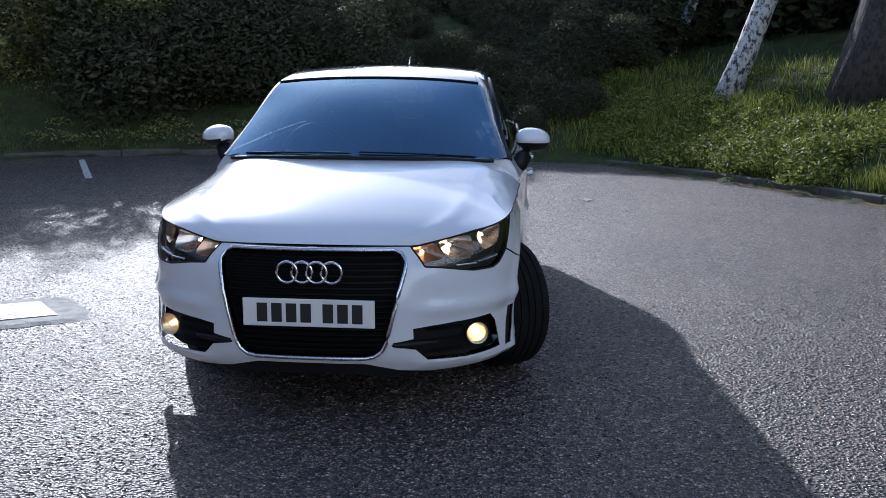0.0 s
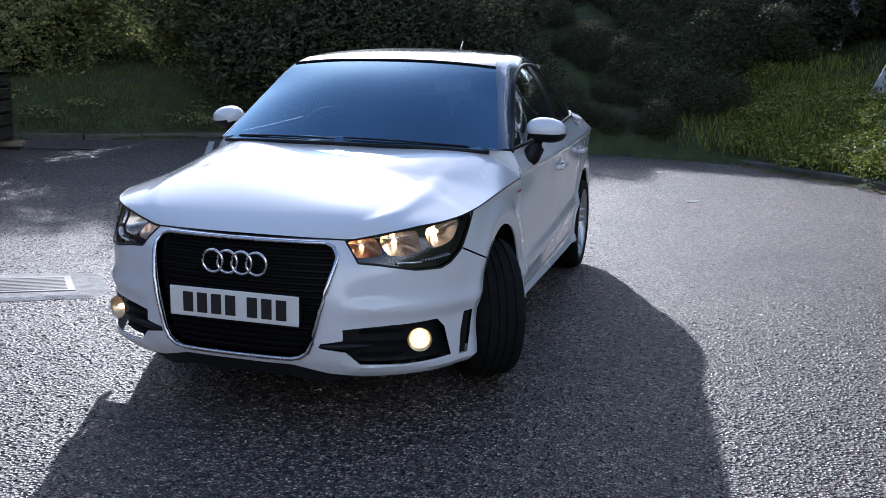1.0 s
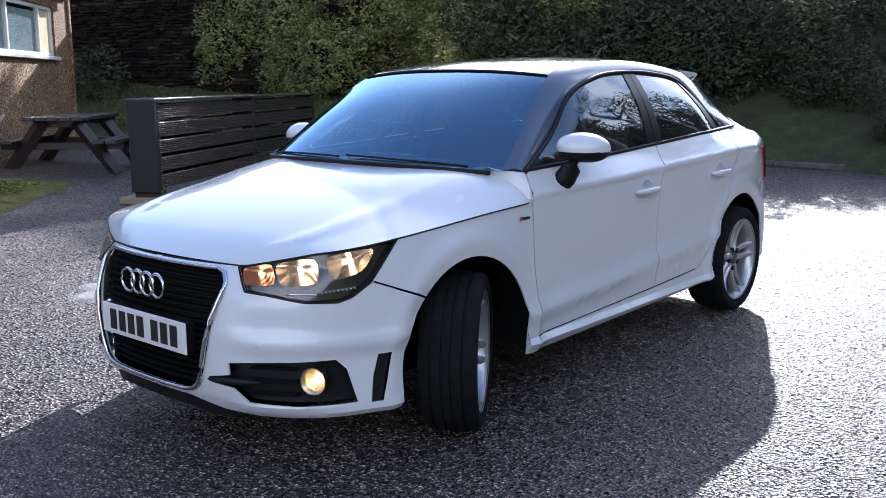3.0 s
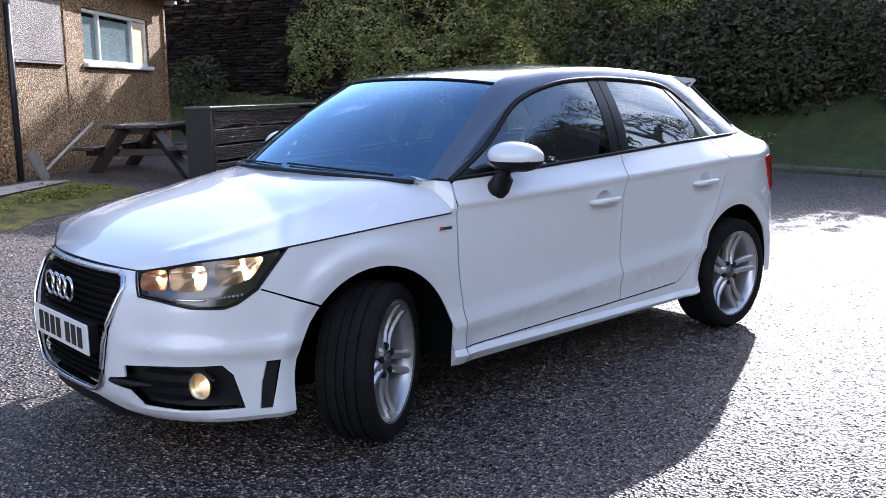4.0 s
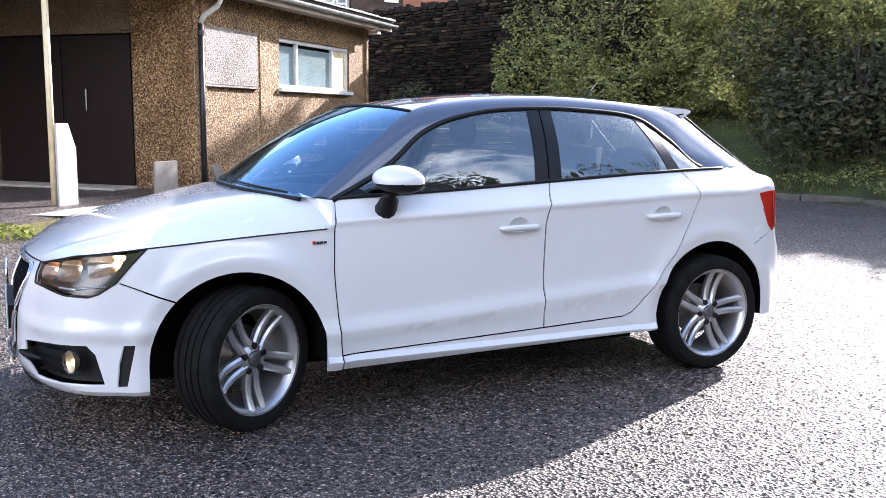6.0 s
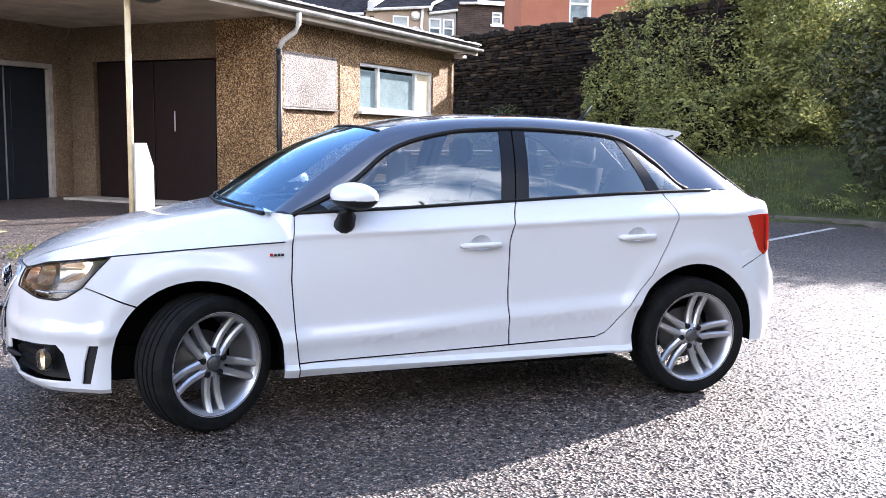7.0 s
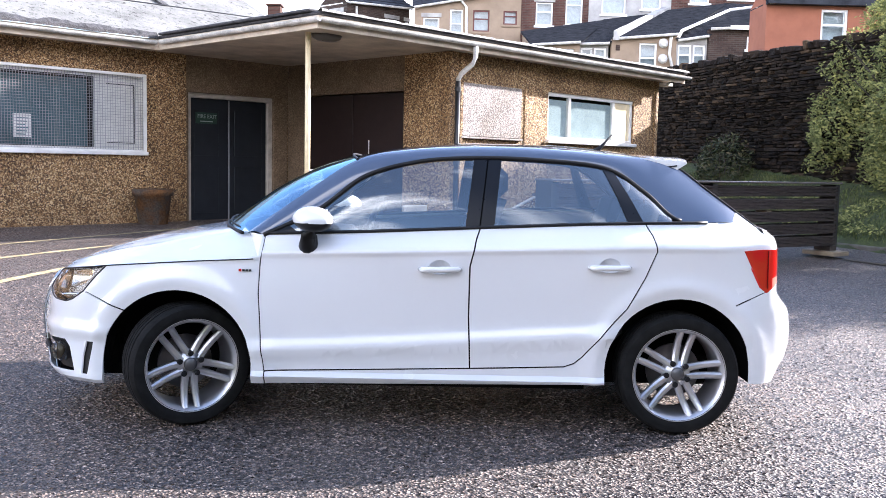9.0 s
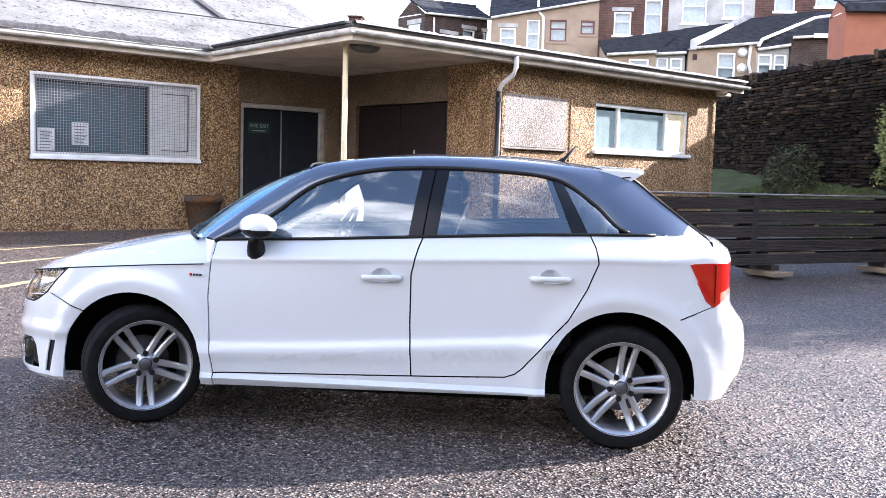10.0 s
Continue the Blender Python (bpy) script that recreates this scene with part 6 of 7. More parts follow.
def thicken(bm, depth):
    """Turns the open edges inwards so that a panel shows its thickness."""
    bmesh.ops.recalc_face_normals(bm, faces=bm.faces)
    edge_loop = [e for e in bm.edges if e.is_boundary]
    c = Vector((0, 1.1, 0.55))
    got = bmesh.ops.extrude_edge_only(bm, edges=edge_loop)
    for v in [g for g in got["geom"] if isinstance(g, bmesh.types.BMVert)]:
        d = Vector((c.x - v.co.x, (c.y - v.co.y) * (1.0 if v.co.y < -0.4 or v.co.y > 2.8 else 0.1), 0))
        v.co += d.normalized() * depth
    return bm


def facing(bm):
    """Makes the faces look away from the car's middle."""
    bmesh.ops.recalc_face_normals(bm, faces=bm.faces)
    total = sum((f.normal.dot(f.calc_center_median() - Vector((0, 1.1, 0.6))) * f.calc_area() for f in bm.faces))
    if total < 0:
        bmesh.ops.reverse_faces(bm, faces=bm.faces)
    return bm


def panel(name, bm, material, parent, label="", depth=0.007):
    facing(bm)
    if depth:
        thicken(bm, depth)
    ob = part(name, bm, material, parent, label, True)
    sharp = ob.data
    sharp.set_sharp_from_angle(angle=radians(32))
    return ob


def pair(name, bm, material, parent, label="", depth=0.007):
    other = mirrored(bm)
    a = panel(name, bm, material, parent, label, depth)
    b = panel(name, other, material, parent, label, depth)
    return a, b


car = thing("hatchback_car", "white five-door hatchback with dark roof arch, parked with lit lamps", "car")

# lower body, left half, cut along its shut lines
front, rear = skin_front(), skin_rear()
X = (-1, 0, 0)
F = (0, 1, 0)
HL = [(0.413, -0.784, 0.715), (0.415, -0.784, 0.695), (0.44, -0.773, 0.627), (0.512, -0.738, 0.619), (0.618, -0.668, 0.599), (0.69, -0.585, 0.598), (0.712, -0.545, 0.612), (0.74, -0.485, 0.655),
      (0.768, -0.385, 0.787), (0.75, -0.39, 0.83), (0.6, -0.66, 0.79)]
HL_WAY = Vector((-0.66, 0.75, 0))
lamp_skin = take(front, HL, HL_WAY, lambda c: c.x > 0.3)
FOG = [(0.398, -0.82, 0.386), (0.55, -0.75, 0.397), (0.702, -0.62, 0.405), (0.722, -0.59, 0.37), (0.742, -0.56, 0.252), (0.6, -0.7, 0.246), (0.462, -0.795, 0.25), (0.41, -0.815, 0.298), (0.32, -0.845, 0.315), (0.32, -0.845, 0.332), (0.4, -0.82, 0.345)]
fog_skin = take(front, FOG, (-0.6, 0.8, 0), lambda c: c.x > 0.25)
VENT = [(0.776, -0.437, 0.41), (0.768, -0.472, 0.245), (0.747, -0.51, 0.243), (0.752, -0.502, 0.33), (0.762, -0.484, 0.408)]
vent_skin = take(front, VENT, (-0.95, 0.3, 0), lambda c: c.x > 0.6)
GRILLE = [(-0.05, 0.694), (0.322, 0.694), (0.352, 0.682), (0.373, 0.652), (0.372, 0.62), (0.303, 0.335), (0.285, 0.3), (0.255, 0.279), (0.22, 0.272), (-0.05, 0.272)]
grille_skin = take(front, [(x, -0.85, z) for x, z in GRILLE], F)
shut_line(front, [(0.74, -0.49, 0.655), (0.79, -0.27, 0.566), (0.80, -0.2, 0.54)], X)
SEAM_B = [(1.457, 1.02), (1.434, 0.957), (1.404, 0.825), (1.403, 0.578), (1.415, 0.318)]
SEAM_R = [(2.27, 1.06), (2.303, 0.988), (2.317, 0.915), (2.266, 0.784), (2.18, 0.63), (2.075, 0.514), (1.968, 0.385), (1.93, 0.352), (1.88, 0.334)]
SEAM_S = [(0.38, 0.286), (0.9, 0.302), (1.415, 0.318), (1.88, 0.334)]
for path in (SEAM_S, SEAM_B, SEAM_R):
    shut_line(rear, [(0.8, y, z) for y, z in path], X)
RECESS = []                     # finger recesses over the door handles
for yh, zh in ((1.258, 0.806), (2.088, 0.83)):
    ring_r = [(yh + 0.056 * math.cos(a), zh + (0.05 if math.sin(a) > 0 else 0.022) * math.sin(a)) for a in np.linspace(0, math.tau, 21)[:-1]]
    take(rear, [(0.8, y, z) for y, z in ring_r], X, lambda c: c.x > 0.5).free()
    RECESS.append((yh, zh, ring_r + ring_r[:1]))
TAIL = [(0.72, 2.755, 0.925), (0.72, 2.85, 0.932), (0.72, 3.1, 0.926), (0.72, 3.1, 0.835), (0.72, 3.0, 0.8), (0.72, 2.885, 0.718), (0.72, 2.85, 0.745)]
tail_skin = take(rear, TAIL, X, lambda c: c.x > 0.45)
shut_line(rear, [(0.7, 2.88, 0.72), (0.78, 2.72, 0.655)], X)

for piece in islands(front):
    if len(piece.faces) < 6:
        piece.free()
        continue
    c = middle(piece)
    if c.y < -0.4 or min(v.co.x for v in piece.verts) < 0.1:
        panel("front_bumper", both(piece), CAR_WHITE, car, "white front bumper with side intakes")
    else:
        pair("front_wing", piece, CAR_WHITE, car, "white front wing")
doors = {}
for piece in islands(rear):
    if len(piece.faces) < 6:
        piece.free()
        continue
    c = middle(piece)
    lo, hi = min(v.co.y for v in piece.verts), max(v.co.y for v in piece.verts)
    if hi < 1.6 and max(v.co.z for v in piece.verts) > 0.5:
        doors["front"] = pair("front_door", piece, CAR_WHITE, car, "white front door")
    elif hi < 2.6 and lo > 1.2 and max(v.co.z for v in piece.verts) > 0.5:
        doors["rear"] = pair("rear_door", piece, CAR_WHITE, car, "white rear door")
    else:
        panel("rear_body", both(piece), CAR_WHITE, car, "white rear quarters, tailgate and bumper")

# dark lining behind the gaps, wheel housings, underbody
lining = bmesh.new()
rows = []
for k in range(60):
    s = TOTAL * k / 59
    p, _ = plan_at(s)
    hi = lerp(HOODLINE, s) - 0.02 if p.y < 0.39 else lerp(BELT, p.y) - 0.02
    lo = bottom(s, p.y) + 0.02
    for yc, zc, r in ARCHES:
        if abs(p.y - yc) < r + 0.02:
            lo = max(lo, zc + math.sqrt(max((r + 0.02) ** 2 - (p.y - yc) ** 2, 0)))
    inset = 0.035 if p.y > -0.35 else 0.13
    rows.append([skin(s, lo + (hi - lo) * j / 6, -inset) for j in range(7)])
grid(lining, rows)
part("inner_lining", both(lining), CAR_DARK, car, "", True)
under = bmesh.new()
box(under, -0.5, 0.5, -0.72, 2.85, 0.185, 0.34)
box(under, -0.72, 0.72, 0.52, 2.0, 0.2, 0.33)
part("underbody", under, CAR_DARK, car)
for yc, zc, r in ARCHES:
    for sx in (1, -1):
        well = bmesh.new()
        rows = []
        for k in range(25):
            a = radians(-9 + 198 * k / 24)
            yy, zz = yc + (r + 0.012) * math.cos(a), zc + (r + 0.012) * math.sin(a)
            rim_x = skin(s_of_y(yy), max(zz, 0.25)).x - 0.016
            rows.append([(sx * x, yy, zz) for x in (0.45, 0.6, 0.7, rim_x)])
        grid(well, rows)
        cap = [well.verts.new((sx * 0.452, yc + (r + 0.012) * math.cos(radians(-9 + 198 * k / 24)), zc + (r + 0.012) * math.sin(radians(-9 + 198 * k / 24)))) for k in range(25)]
        well.faces.new(cap)
        part("wheel_housing", well, CAR_DARK, car)
# lower lip under the nose
lip = bmesh.new()
rows = []
for k in range(24):
    s = 0.5 * k / 23
    q = skin(s, bottom(s, -0.8))
    drop = lerp([(0, 0.05), (0.3, 0.05), (0.42, 0.018), (0.5, 0.0)], s)
    rows.append([q + Vector((0, 0.006, 0.004)), q + Vector((0, 0.02, -drop)), q + Vector((0, 0.12, -drop))])
grid(lip, rows)
panel("front_lip", both(lip), BLACK_TRIM, car, "black lower front lip", 0)

# bonnet
C_LINE = [(0.0, (-0.802, 0.712)), (0.1, (-0.74, 0.752)), (0.25, (-0.62, 0.806)), (0.45, (-0.40, 0.872)), (0.7, (-0.13, 0.93)), (0.85, (0.03, 0.957)), (1.0, (0.18, 0.979))]
cl_y, cl_z = [(v, q[0]) for v, q in C_LINE], [(v, q[1]) for v, q in C_LINE]
S_TIP, S_END = 0.455, s_of_y(0.366)


def bonnet_at(u, v):
    s = S_TIP + (S_END - S_TIP) * v**0.9
    e = skin(s, lerp(HOODLINE, s) + 0.003)
    yc, zc = curve_at(cl_y, v), curve_at(cl_z, v)
    if v < 0.0001:
        e.z = 0.705
    p = lerp([(0, 2.0), (0.2, 2.6), (0.6, 3.4), (1, 7.5)], v)
    x = e.x * u
    y = yc + (e.y - yc) * (u ** lerp([(0, 2.2), (0.3, 1.8), (1, 2.2)], v))
    z = e.z + (zc - e.z) * (1 - u**p)
    z += 0.007 * math.exp(-((u - 0.74) / 0.05) ** 2) * math.sin(math.pi * min(v * 1.1, 1))
    return Vector((x, y, z))


bn = bmesh.new()
US = [k / 30 for k in range(25)] + [0.8 + 0.2 * (1 - (1 - k / 16) ** 1.6) for k in range(1, 17)]
grid(bn, [[bonnet_at(u, k / 44) for u in US] for k in range(45)])
panel("bonnet", both(bn), CAR_WHITE, car, "white bonnet with sky reflections", 0.02)
# thin black tube added to stand in for the dark gap round the bonnet
for sx in (1, -1):
    gap = bmesh.new()
    tube(gap, [Vector((sx * q.x, q.y, q.z)) for q in (skin(s_, lerp(HOODLINE, s_) + 0.001, 0.001) for s_ in np.linspace(0.02, S_END, 50))], 0.0032, 5)
    part("bonnet_gap_line", gap, BLACK_TRIM, car)

# corner between bonnet, wing and pillar
wc = bmesh.new()
rows = []
for k in range(9):
    f = k / 8
    a, b = bonnet_at(0.72 + 0.28 * f, 1.0), Vector((0.69, 0.27, 0.966)).lerp(Vector((0.747, 0.386, 0.953)), f)
    rows.append([a, a.lerp(b, 0.4) + Vector((0.006, 0, 0.012)), a.lerp(b, 0.75) + Vector((0.004, 0, 0.006)), b])
rows.append([skin(s_of_y(lerp(SEAM_F, z) - 0.001), z) for z in (0.851, 0.892, 0.928, 0.953)])
grid(wc, rows)
pair("wing_corner", wc, CAR_WHITE, car, "", 0)

# glasshouse curves: DLO is the top edge of the side windows, RAIL the outer edge of roof and screens
DLO = spline([(0.745, 0.385, 0.952), (0.688, 0.65, 1.082), (0.638, 0.875, 1.25), (0.607, 1.14, 1.328), (0.588, 1.42, 1.353), (0.568, 1.75, 1.35), (0.545, 2.1, 1.315), (0.588, 2.295, 1.2), (0.645, 2.455, 1.064), (0.652, 2.67, 1.056)], 10)
RAIL = spline([(0.702, 0.30, 0.96), (0.632, 0.565, 1.155), (0.556, 0.83, 1.332), (0.522, 1.1, 1.39), (0.505, 1.45, 1.413), (0.49, 1.8, 1.41), (0.468, 2.2, 1.382), (0.452, 2.45, 1.348), (0.51, 2.66, 1.2), (0.588, 2.88, 1.03)], 10)
arch = bmesh.new()
rows = []
for a, b in zip(DLO, RAIL):
    out = Vector((0.6, 0, 0.8)) * min(0.016, (b - a).length * 0.16)
    rows.append([a + (b - a) * t + out * 4 * t * (1 - t) for t in (0, 0.06, 0.2, 0.4, 0.6, 0.8, 0.94, 1)])
grid(arch, rows)
pair("roof_arch", arch, CAR_ROOF, car, "dark grey contrasting roof arch and pillars", 0)
for sx in (1, -1):
    seam = tube(bmesh.new(), [Vector((sx * (p.x + 0.002), p.y, p.z + 0.002)) for p in RAIL[68:91]], 0.005, 6)
    part("tailgate_seal", seam, BLACK_TRIM, car, "", True)


def rail_rows(i0, i1, crown, n=22):
    rows = []
    for i in range(i0, i1 + 1):
        e = RAIL[i]
        z = curve_at(crown, e.y)
        rows.append([Vector((e.x * u - 0.002 * u, e.y, e.z + (z - e.z) * (1 - u**2.2))) for u in (k / n for k in range(n + 1))])
    return rows


roof = grid(bmesh.new(), rail_rows(20, 70, [(0.83, 1.362), (1.1, 1.412), (1.45, 1.438), (1.8, 1.438), (2.2, 1.41), (2.45, 1.372)]))
panel("roof", both(roof), CAR_ROOF, car, "glossy dark roof panel")


def screen_point(u, v):
    e = RAIL[0].lerp(RAIL[10], v * 2) if v < 0.5 else RAIL[10].lerp(RAIL[20], v * 2 - 1)
    i = v * 20
    k = min(int(i), 19)
    e = RAIL[k].lerp(RAIL[k + 1], i - k)
    yc, zc = 0.10 + (0.775 - 0.10) * v, 0.985 + (1.36 - 0.985) * v + 0.045 * math.sin(math.pi * v)
    return Vector((e.x * u, yc + (e.y - yc) * u**2.4, zc + (e.z - zc) * u**2.4))


ws = both(grid(bmesh.new(), [[screen_point(u / 20, v / 24) for u in range(21)] for v in range(25)]))
panel("windscreen", ws, SCREEN_GLASS, car, "raked tinted windscreen", 0)
seal = bmesh.new()
edge = [screen_point(u / 20, 0) for u in range(20, -1, -1)] + [Vector((-p.x, p.y, p.z)) for p in (screen_point(u / 20, 0) for u in range(1, 21))]
tube(seal, [p + Vector((0, -0.01, -0.008)) for p in edge[1:-1]], 0.009, 8)
part("screen_cowl", seal, BLACK_TRIM, car, "black plastic cowl", True)
for x0, x1 in ((0.58, 0.02), (-0.02, -0.58)):
    w = bmesh.new()
    pts = []
    for f in np.linspace(0, 1, 9):
        x = x0 + (x1 - x0) * f
        q = screen_point(abs(x) / 0.68, 0.012 + 0.012 * f)
        pts.append((x, q.y - 0.006, q.z + 0.007))
    tube(w, pts, 0.0045, 6)
    part("wiper", w, BLACK_TRIM, car, "parked black wiper")
top_seal = bmesh.new()
tube(top_seal, [Vector((sg2 * p.x, p.y, p.z + 0.003)) for sg2, p in [(1, screen_point(u / 20, 1)) for u in range(20, -1, -1)] + [(-1, screen_point(u / 20, 1)) for u in range(1, 21)]], 0.006, 6)
part("screen_seal", top_seal, BLACK_TRIM, car)


def hatch_point(u, v):
    i = 70 + v * 20
    k = min(int(i), 89)
    e = RAIL[k].lerp(RAIL[k + 1], i - k)
    return Vector((e.x * u, e.y + 0.05 * (1 - u**2), e.z + 0.012 * (1 - u**2)))


panel("tailgate_glass", both(grid(bmesh.new(), [[hatch_point(u / 14, v / 14) for u in range(15)] for v in range(15)])), TINTED, car, "dark tailgate window", 0)
tg = bmesh.new()
rows = []
for k in range(15):
    u = k / 14
    a = hatch_point(u, 1)
    s = s_of_y(2.9) + (TOTAL - s_of_y(2.9)) * (1 - u)
    b = skin(s, lerp(BELT, plan_at(s)[0].y))
    rows.append([a, a.lerp(b, 0.5) + Vector((0, 0.008, 0.01)), b])
grid(tg, rows)
panel("tailgate_shoulder", both(tg), CAR_WHITE, car, "", 0)
# shoulder between side glass and rear skin behind the window line
sh = bmesh.new()
rows = []
for k in range(12):
    y = 2.66 + (2.9 - 2.66) * k / 11
    b = skin(s_of_y(y), lerp(BELT, y) - 0.002)
    if y < 2.67:
        t = min(DLO[80:], key=lambda p: abs(p.y - y))
    else:
        t = min(RAIL[85:], key=lambda p: abs(p.y - y))
    rows.append([b, b.lerp(t, 0.5), t])
grid(sh, rows)
pair("rear_shoulder", sh, CAR_WHITE, car, "", 0)
sp = bmesh.new()
rows = []
for k in range(-14, 15):
    u = k / 14
    x = 0.47 * u
    zt = 1.351 + 0.024 * (1 - u * u)
    y0, y1 = 2.28, 2.605 - 0.065 * u * u
    rows.append([(x, y0, zt + 0.02), (x, (y0 + y1) / 2, zt + 0.016), (x, y1 - 0.02, zt + 0.01), (x, y1, zt + 0.005), (x, y1 + 0.003, zt - 0.003), (x, y1 - 0.03, zt - 0.024), (x, y1 - 0.09, zt - 0.064), (x, y0 + 0.1, zt - 0.06), (x, y0, zt - 0.05)])
grid(sp, rows)
for row in (rows[0], rows[-1]):
    sp.faces.new([sp.verts.new(c) for c in row])
spoiler = panel("roof_spoiler", sp, CAR_WHITE, car, "white roof spoiler", 0)
for sx in (1, -1):
    part("spoiler_slot", tube(bmesh.new(), [(sx * 0.471, 2.39, 1.322), (sx * 0.471, 2.49, 1.337)], 0.004, 6), BLACK_TRIM, spoiler)


def dlo_at(y):
    for a, b in zip(DLO, DLO[1:]):
        if a.y <= y <= b.y:
            return a.lerp(b, (y - a.y) / max(b.y - a.y, 1e-6))
    return DLO[-1]


def belt_at(y):
    return skin(s_of_y(y), lerp(BELT, y) - 0.001)


def side_sheet(y_low, y_high, out=0.0, n=16, m=10):
    """A piece of side glazing between two slanted edges, (y at belt, y at top) each."""
    rows = []
    for k in range(n + 1):
        yb, yt = y_low[0] + (y_high[0] - y_low[0]) * k / n, y_low[1] + (y_high[1] - y_low[1]) * k / n
        b, t = belt_at(yb), dlo_at(yt)
        rows.append([b + (t - b) * (j / m) + Vector((0.9, 0, 0.3)) * (0.055 * (t - b).length * math.sin(math.pi * j / m) + out) for j in range(m + 1)])
    return grid(bmesh.new(), rows)


pair("front_side_glass", side_sheet((0.40, 0.41), (1.385, 1.43), n=24), TINTED, car, "tinted front door window", 0)
pair("rear_side_glass", side_sheet((1.51, 1.553), (2.2, 2.09)), TINTED, car, "tinted rear door window", 0)
pair("quarter_glass", side_sheet((2.26, 2.125), (2.425, 2.415), n=10), TINTED, car, "small tinted quarter light", 0)
pair("door_pillar", side_sheet((1.378, 1.424), (1.446, 1.491), 0.004, 4), BLACK_GLOSS, car, "gloss black door pillar", 0)
pair("door_pillar", side_sheet((1.453, 1.498), (1.52, 1.563), 0.004, 4), BLACK_GLOSS, car, "gloss black door pillar", 0)
pair("pillar_gap", side_sheet((1.44, 1.485), (1.46, 1.505), -0.006, 2), CAR_DARK, car, "", 0)
pair("rear_divider", side_sheet((2.19, 2.08), (2.27, 2.135), 0.004, 4), BLACK_GLOSS, car, "gloss black window divider", 0)
pair("sail_panel", side_sheet((0.40, 0.405), (0.56, 0.50), 0.004, 5), BLACK_GLOSS, car, "black mirror sail panel", 0)
for sx in (1, -1):
    st = bmesh.new()
    tube(st, [Vector((sx * (p.x + 0.003), p.y, p.z)) for p in DLO[:82]], 0.012, 6)
    part("window_surround", st, BLACK_TRIM, car, "", True)
    st = bmesh.new()
    tube(st, [Vector((sx * (belt_at(y).x + 0.002), y, belt_at(y).z + 0.004)) for y in np.linspace(0.41, 2.6, 40)], 0.0085, 6)
    part("belt_moulding", st, BLACK_TRIM, car, "black belt moulding", True)

# door mirrors
for sx in (1, -1):
    cap, foot = bmesh.new(), bmesh.new()
    rows, low = [], []
    for i in range(19):
        a = math.pi * i / 18 - math.pi / 2
        row, lrow = [], []
        for j in range(25):
            b = math.tau * j / 24
            r = math.cos(a) ** 0.75
            bx, by, bz = math.sin(a), r * math.cos(b), r * math.sin(b)
            by = by * (0.1 if by < 0 else 0.092)
            wz = 0.06 if bz > 0 else 0.062
            row.append(Vector((sx * (0.863 + 0.092 * bx), 0.645 + by + 0.03 * bx, 1.043 + bz * wz - 0.008 * bx)))
        rows.append(row)
    full = grid(bmesh.new(), rows)
    bmesh.ops.remove_doubles(full, verts=full.verts, dist=0.0005)
    cut(full, (0.7, 0.6, 1.03), (1.0, 0.6, 1.024), (0, 1, 0))
    dark = [f for f in full.faces if f.calc_center_median().z < 1.027]
    holder = part("door_mirror", tube(foot, [(sx * 0.77, 0.61, 0.895), (sx * 0.80, 0.615, 0.92), (sx * 0.822, 0.62, 0.96), (sx * 0.832, 0.63, 1.005)], [0.05, 0.046, 0.04, 0.04], 12), BLACK_TRIM, car, "door mirror with white cap", True)
    lowbm, seen = bmesh.new(), {}
    for f in dark:
        vs = []
        for v in f.verts:
            if v not in seen:
                seen[v] = lowbm.verts.new(v.co)
            vs.append(seen[v])
        lowbm.faces.new(vs)
    bmesh.ops.delete(full, geom=dark, context="FACES")
    for bmx, mt, nm in ((full, CAR_WHITE, "mirror_cap"), (lowbm, BLACK_TRIM, "mirror_base")):
        bmesh.ops.recalc_face_normals(bmx, faces=bmx.faces)
        part(nm, bmx, mt, holder, "", True)

# door handles with their recesses
for key, y0, z0 in (("front", 1.155, 0.808), ("rear", 1.985, 0.832)):
    for sx, door in zip((1, -1), doors[key]):
        s = s_of_y(y0 + 0.1)
        xs = skin(s_of_y(y0 - 0.02), z0).x
        hb = bmesh.new()
        pts = []
        for k in range(13):
            f = k / 12
            bow = 0.03 * min(1.0, 6 * f, 6 * (1 - f)) ** 0.6
            pts.append((sx * (xs + bow), y0 + 0.205 * f, z0 + 0.004 * f))
        tube(hb, pts, [0.008] + [0.0145] * 11 + [0.008], 10)
        part("door_handle", hb, CAR_WHITE, door, "white grab handle", True)
        yh, zh, ring_r = RECESS[0 if key == "front" else 1]
        cup = bmesh.new()
        rows = []
        for k in range(7):
            r = 1.0 - k / 6 * 0.96
            pts = [(skin(s_of_y(yh + (y - yh) * r), zh + (z - zh) * r, -0.002 - 0.027 * (1 - r**2.5)), 0) for y, z in ring_r]
            rows.append([Vector((sx * q.x, q.y, q.z)) for q, _ in pts])
        grid(cup, rows)
        part("handle_recess", cup, CAR_WHITE, door, "", True)

# grille, emblem, plate
gr = grille_skin
for v in gr.verts:
    v.co.y += 0.05
grille = panel("grille", both(gr), BLACK_TRIM, car, "black single-frame grille with chrome surround", 0)


def nose_y(x, z):
    lo, hi = 0.0, 0.8
    for _ in range(24):
        mid = (lo + hi) / 2
        if skin(mid, z).x < abs(x):
            lo = mid
        else:
            hi = mid
    return skin(lo, z).y


half = [(x, z) for x, z in GRILLE[1:-1]]
loop = half + [(0.0, 0.272)] + [(-x, z) for x, z in half[::-1]] + [(0.0, 0.694)]
ring = []
for (ax, az), (bx, bz) in zip(loop, loop[1:] + loop[:1]):
    n = max(1, int(math.hypot(bx - ax, bz - az) / 0.03))
    ring += [(ax + (bx - ax) * k / n, az + (bz - az) * k / n) for k in range(n)]
ring.append(ring[0])
cr = bmesh.new()
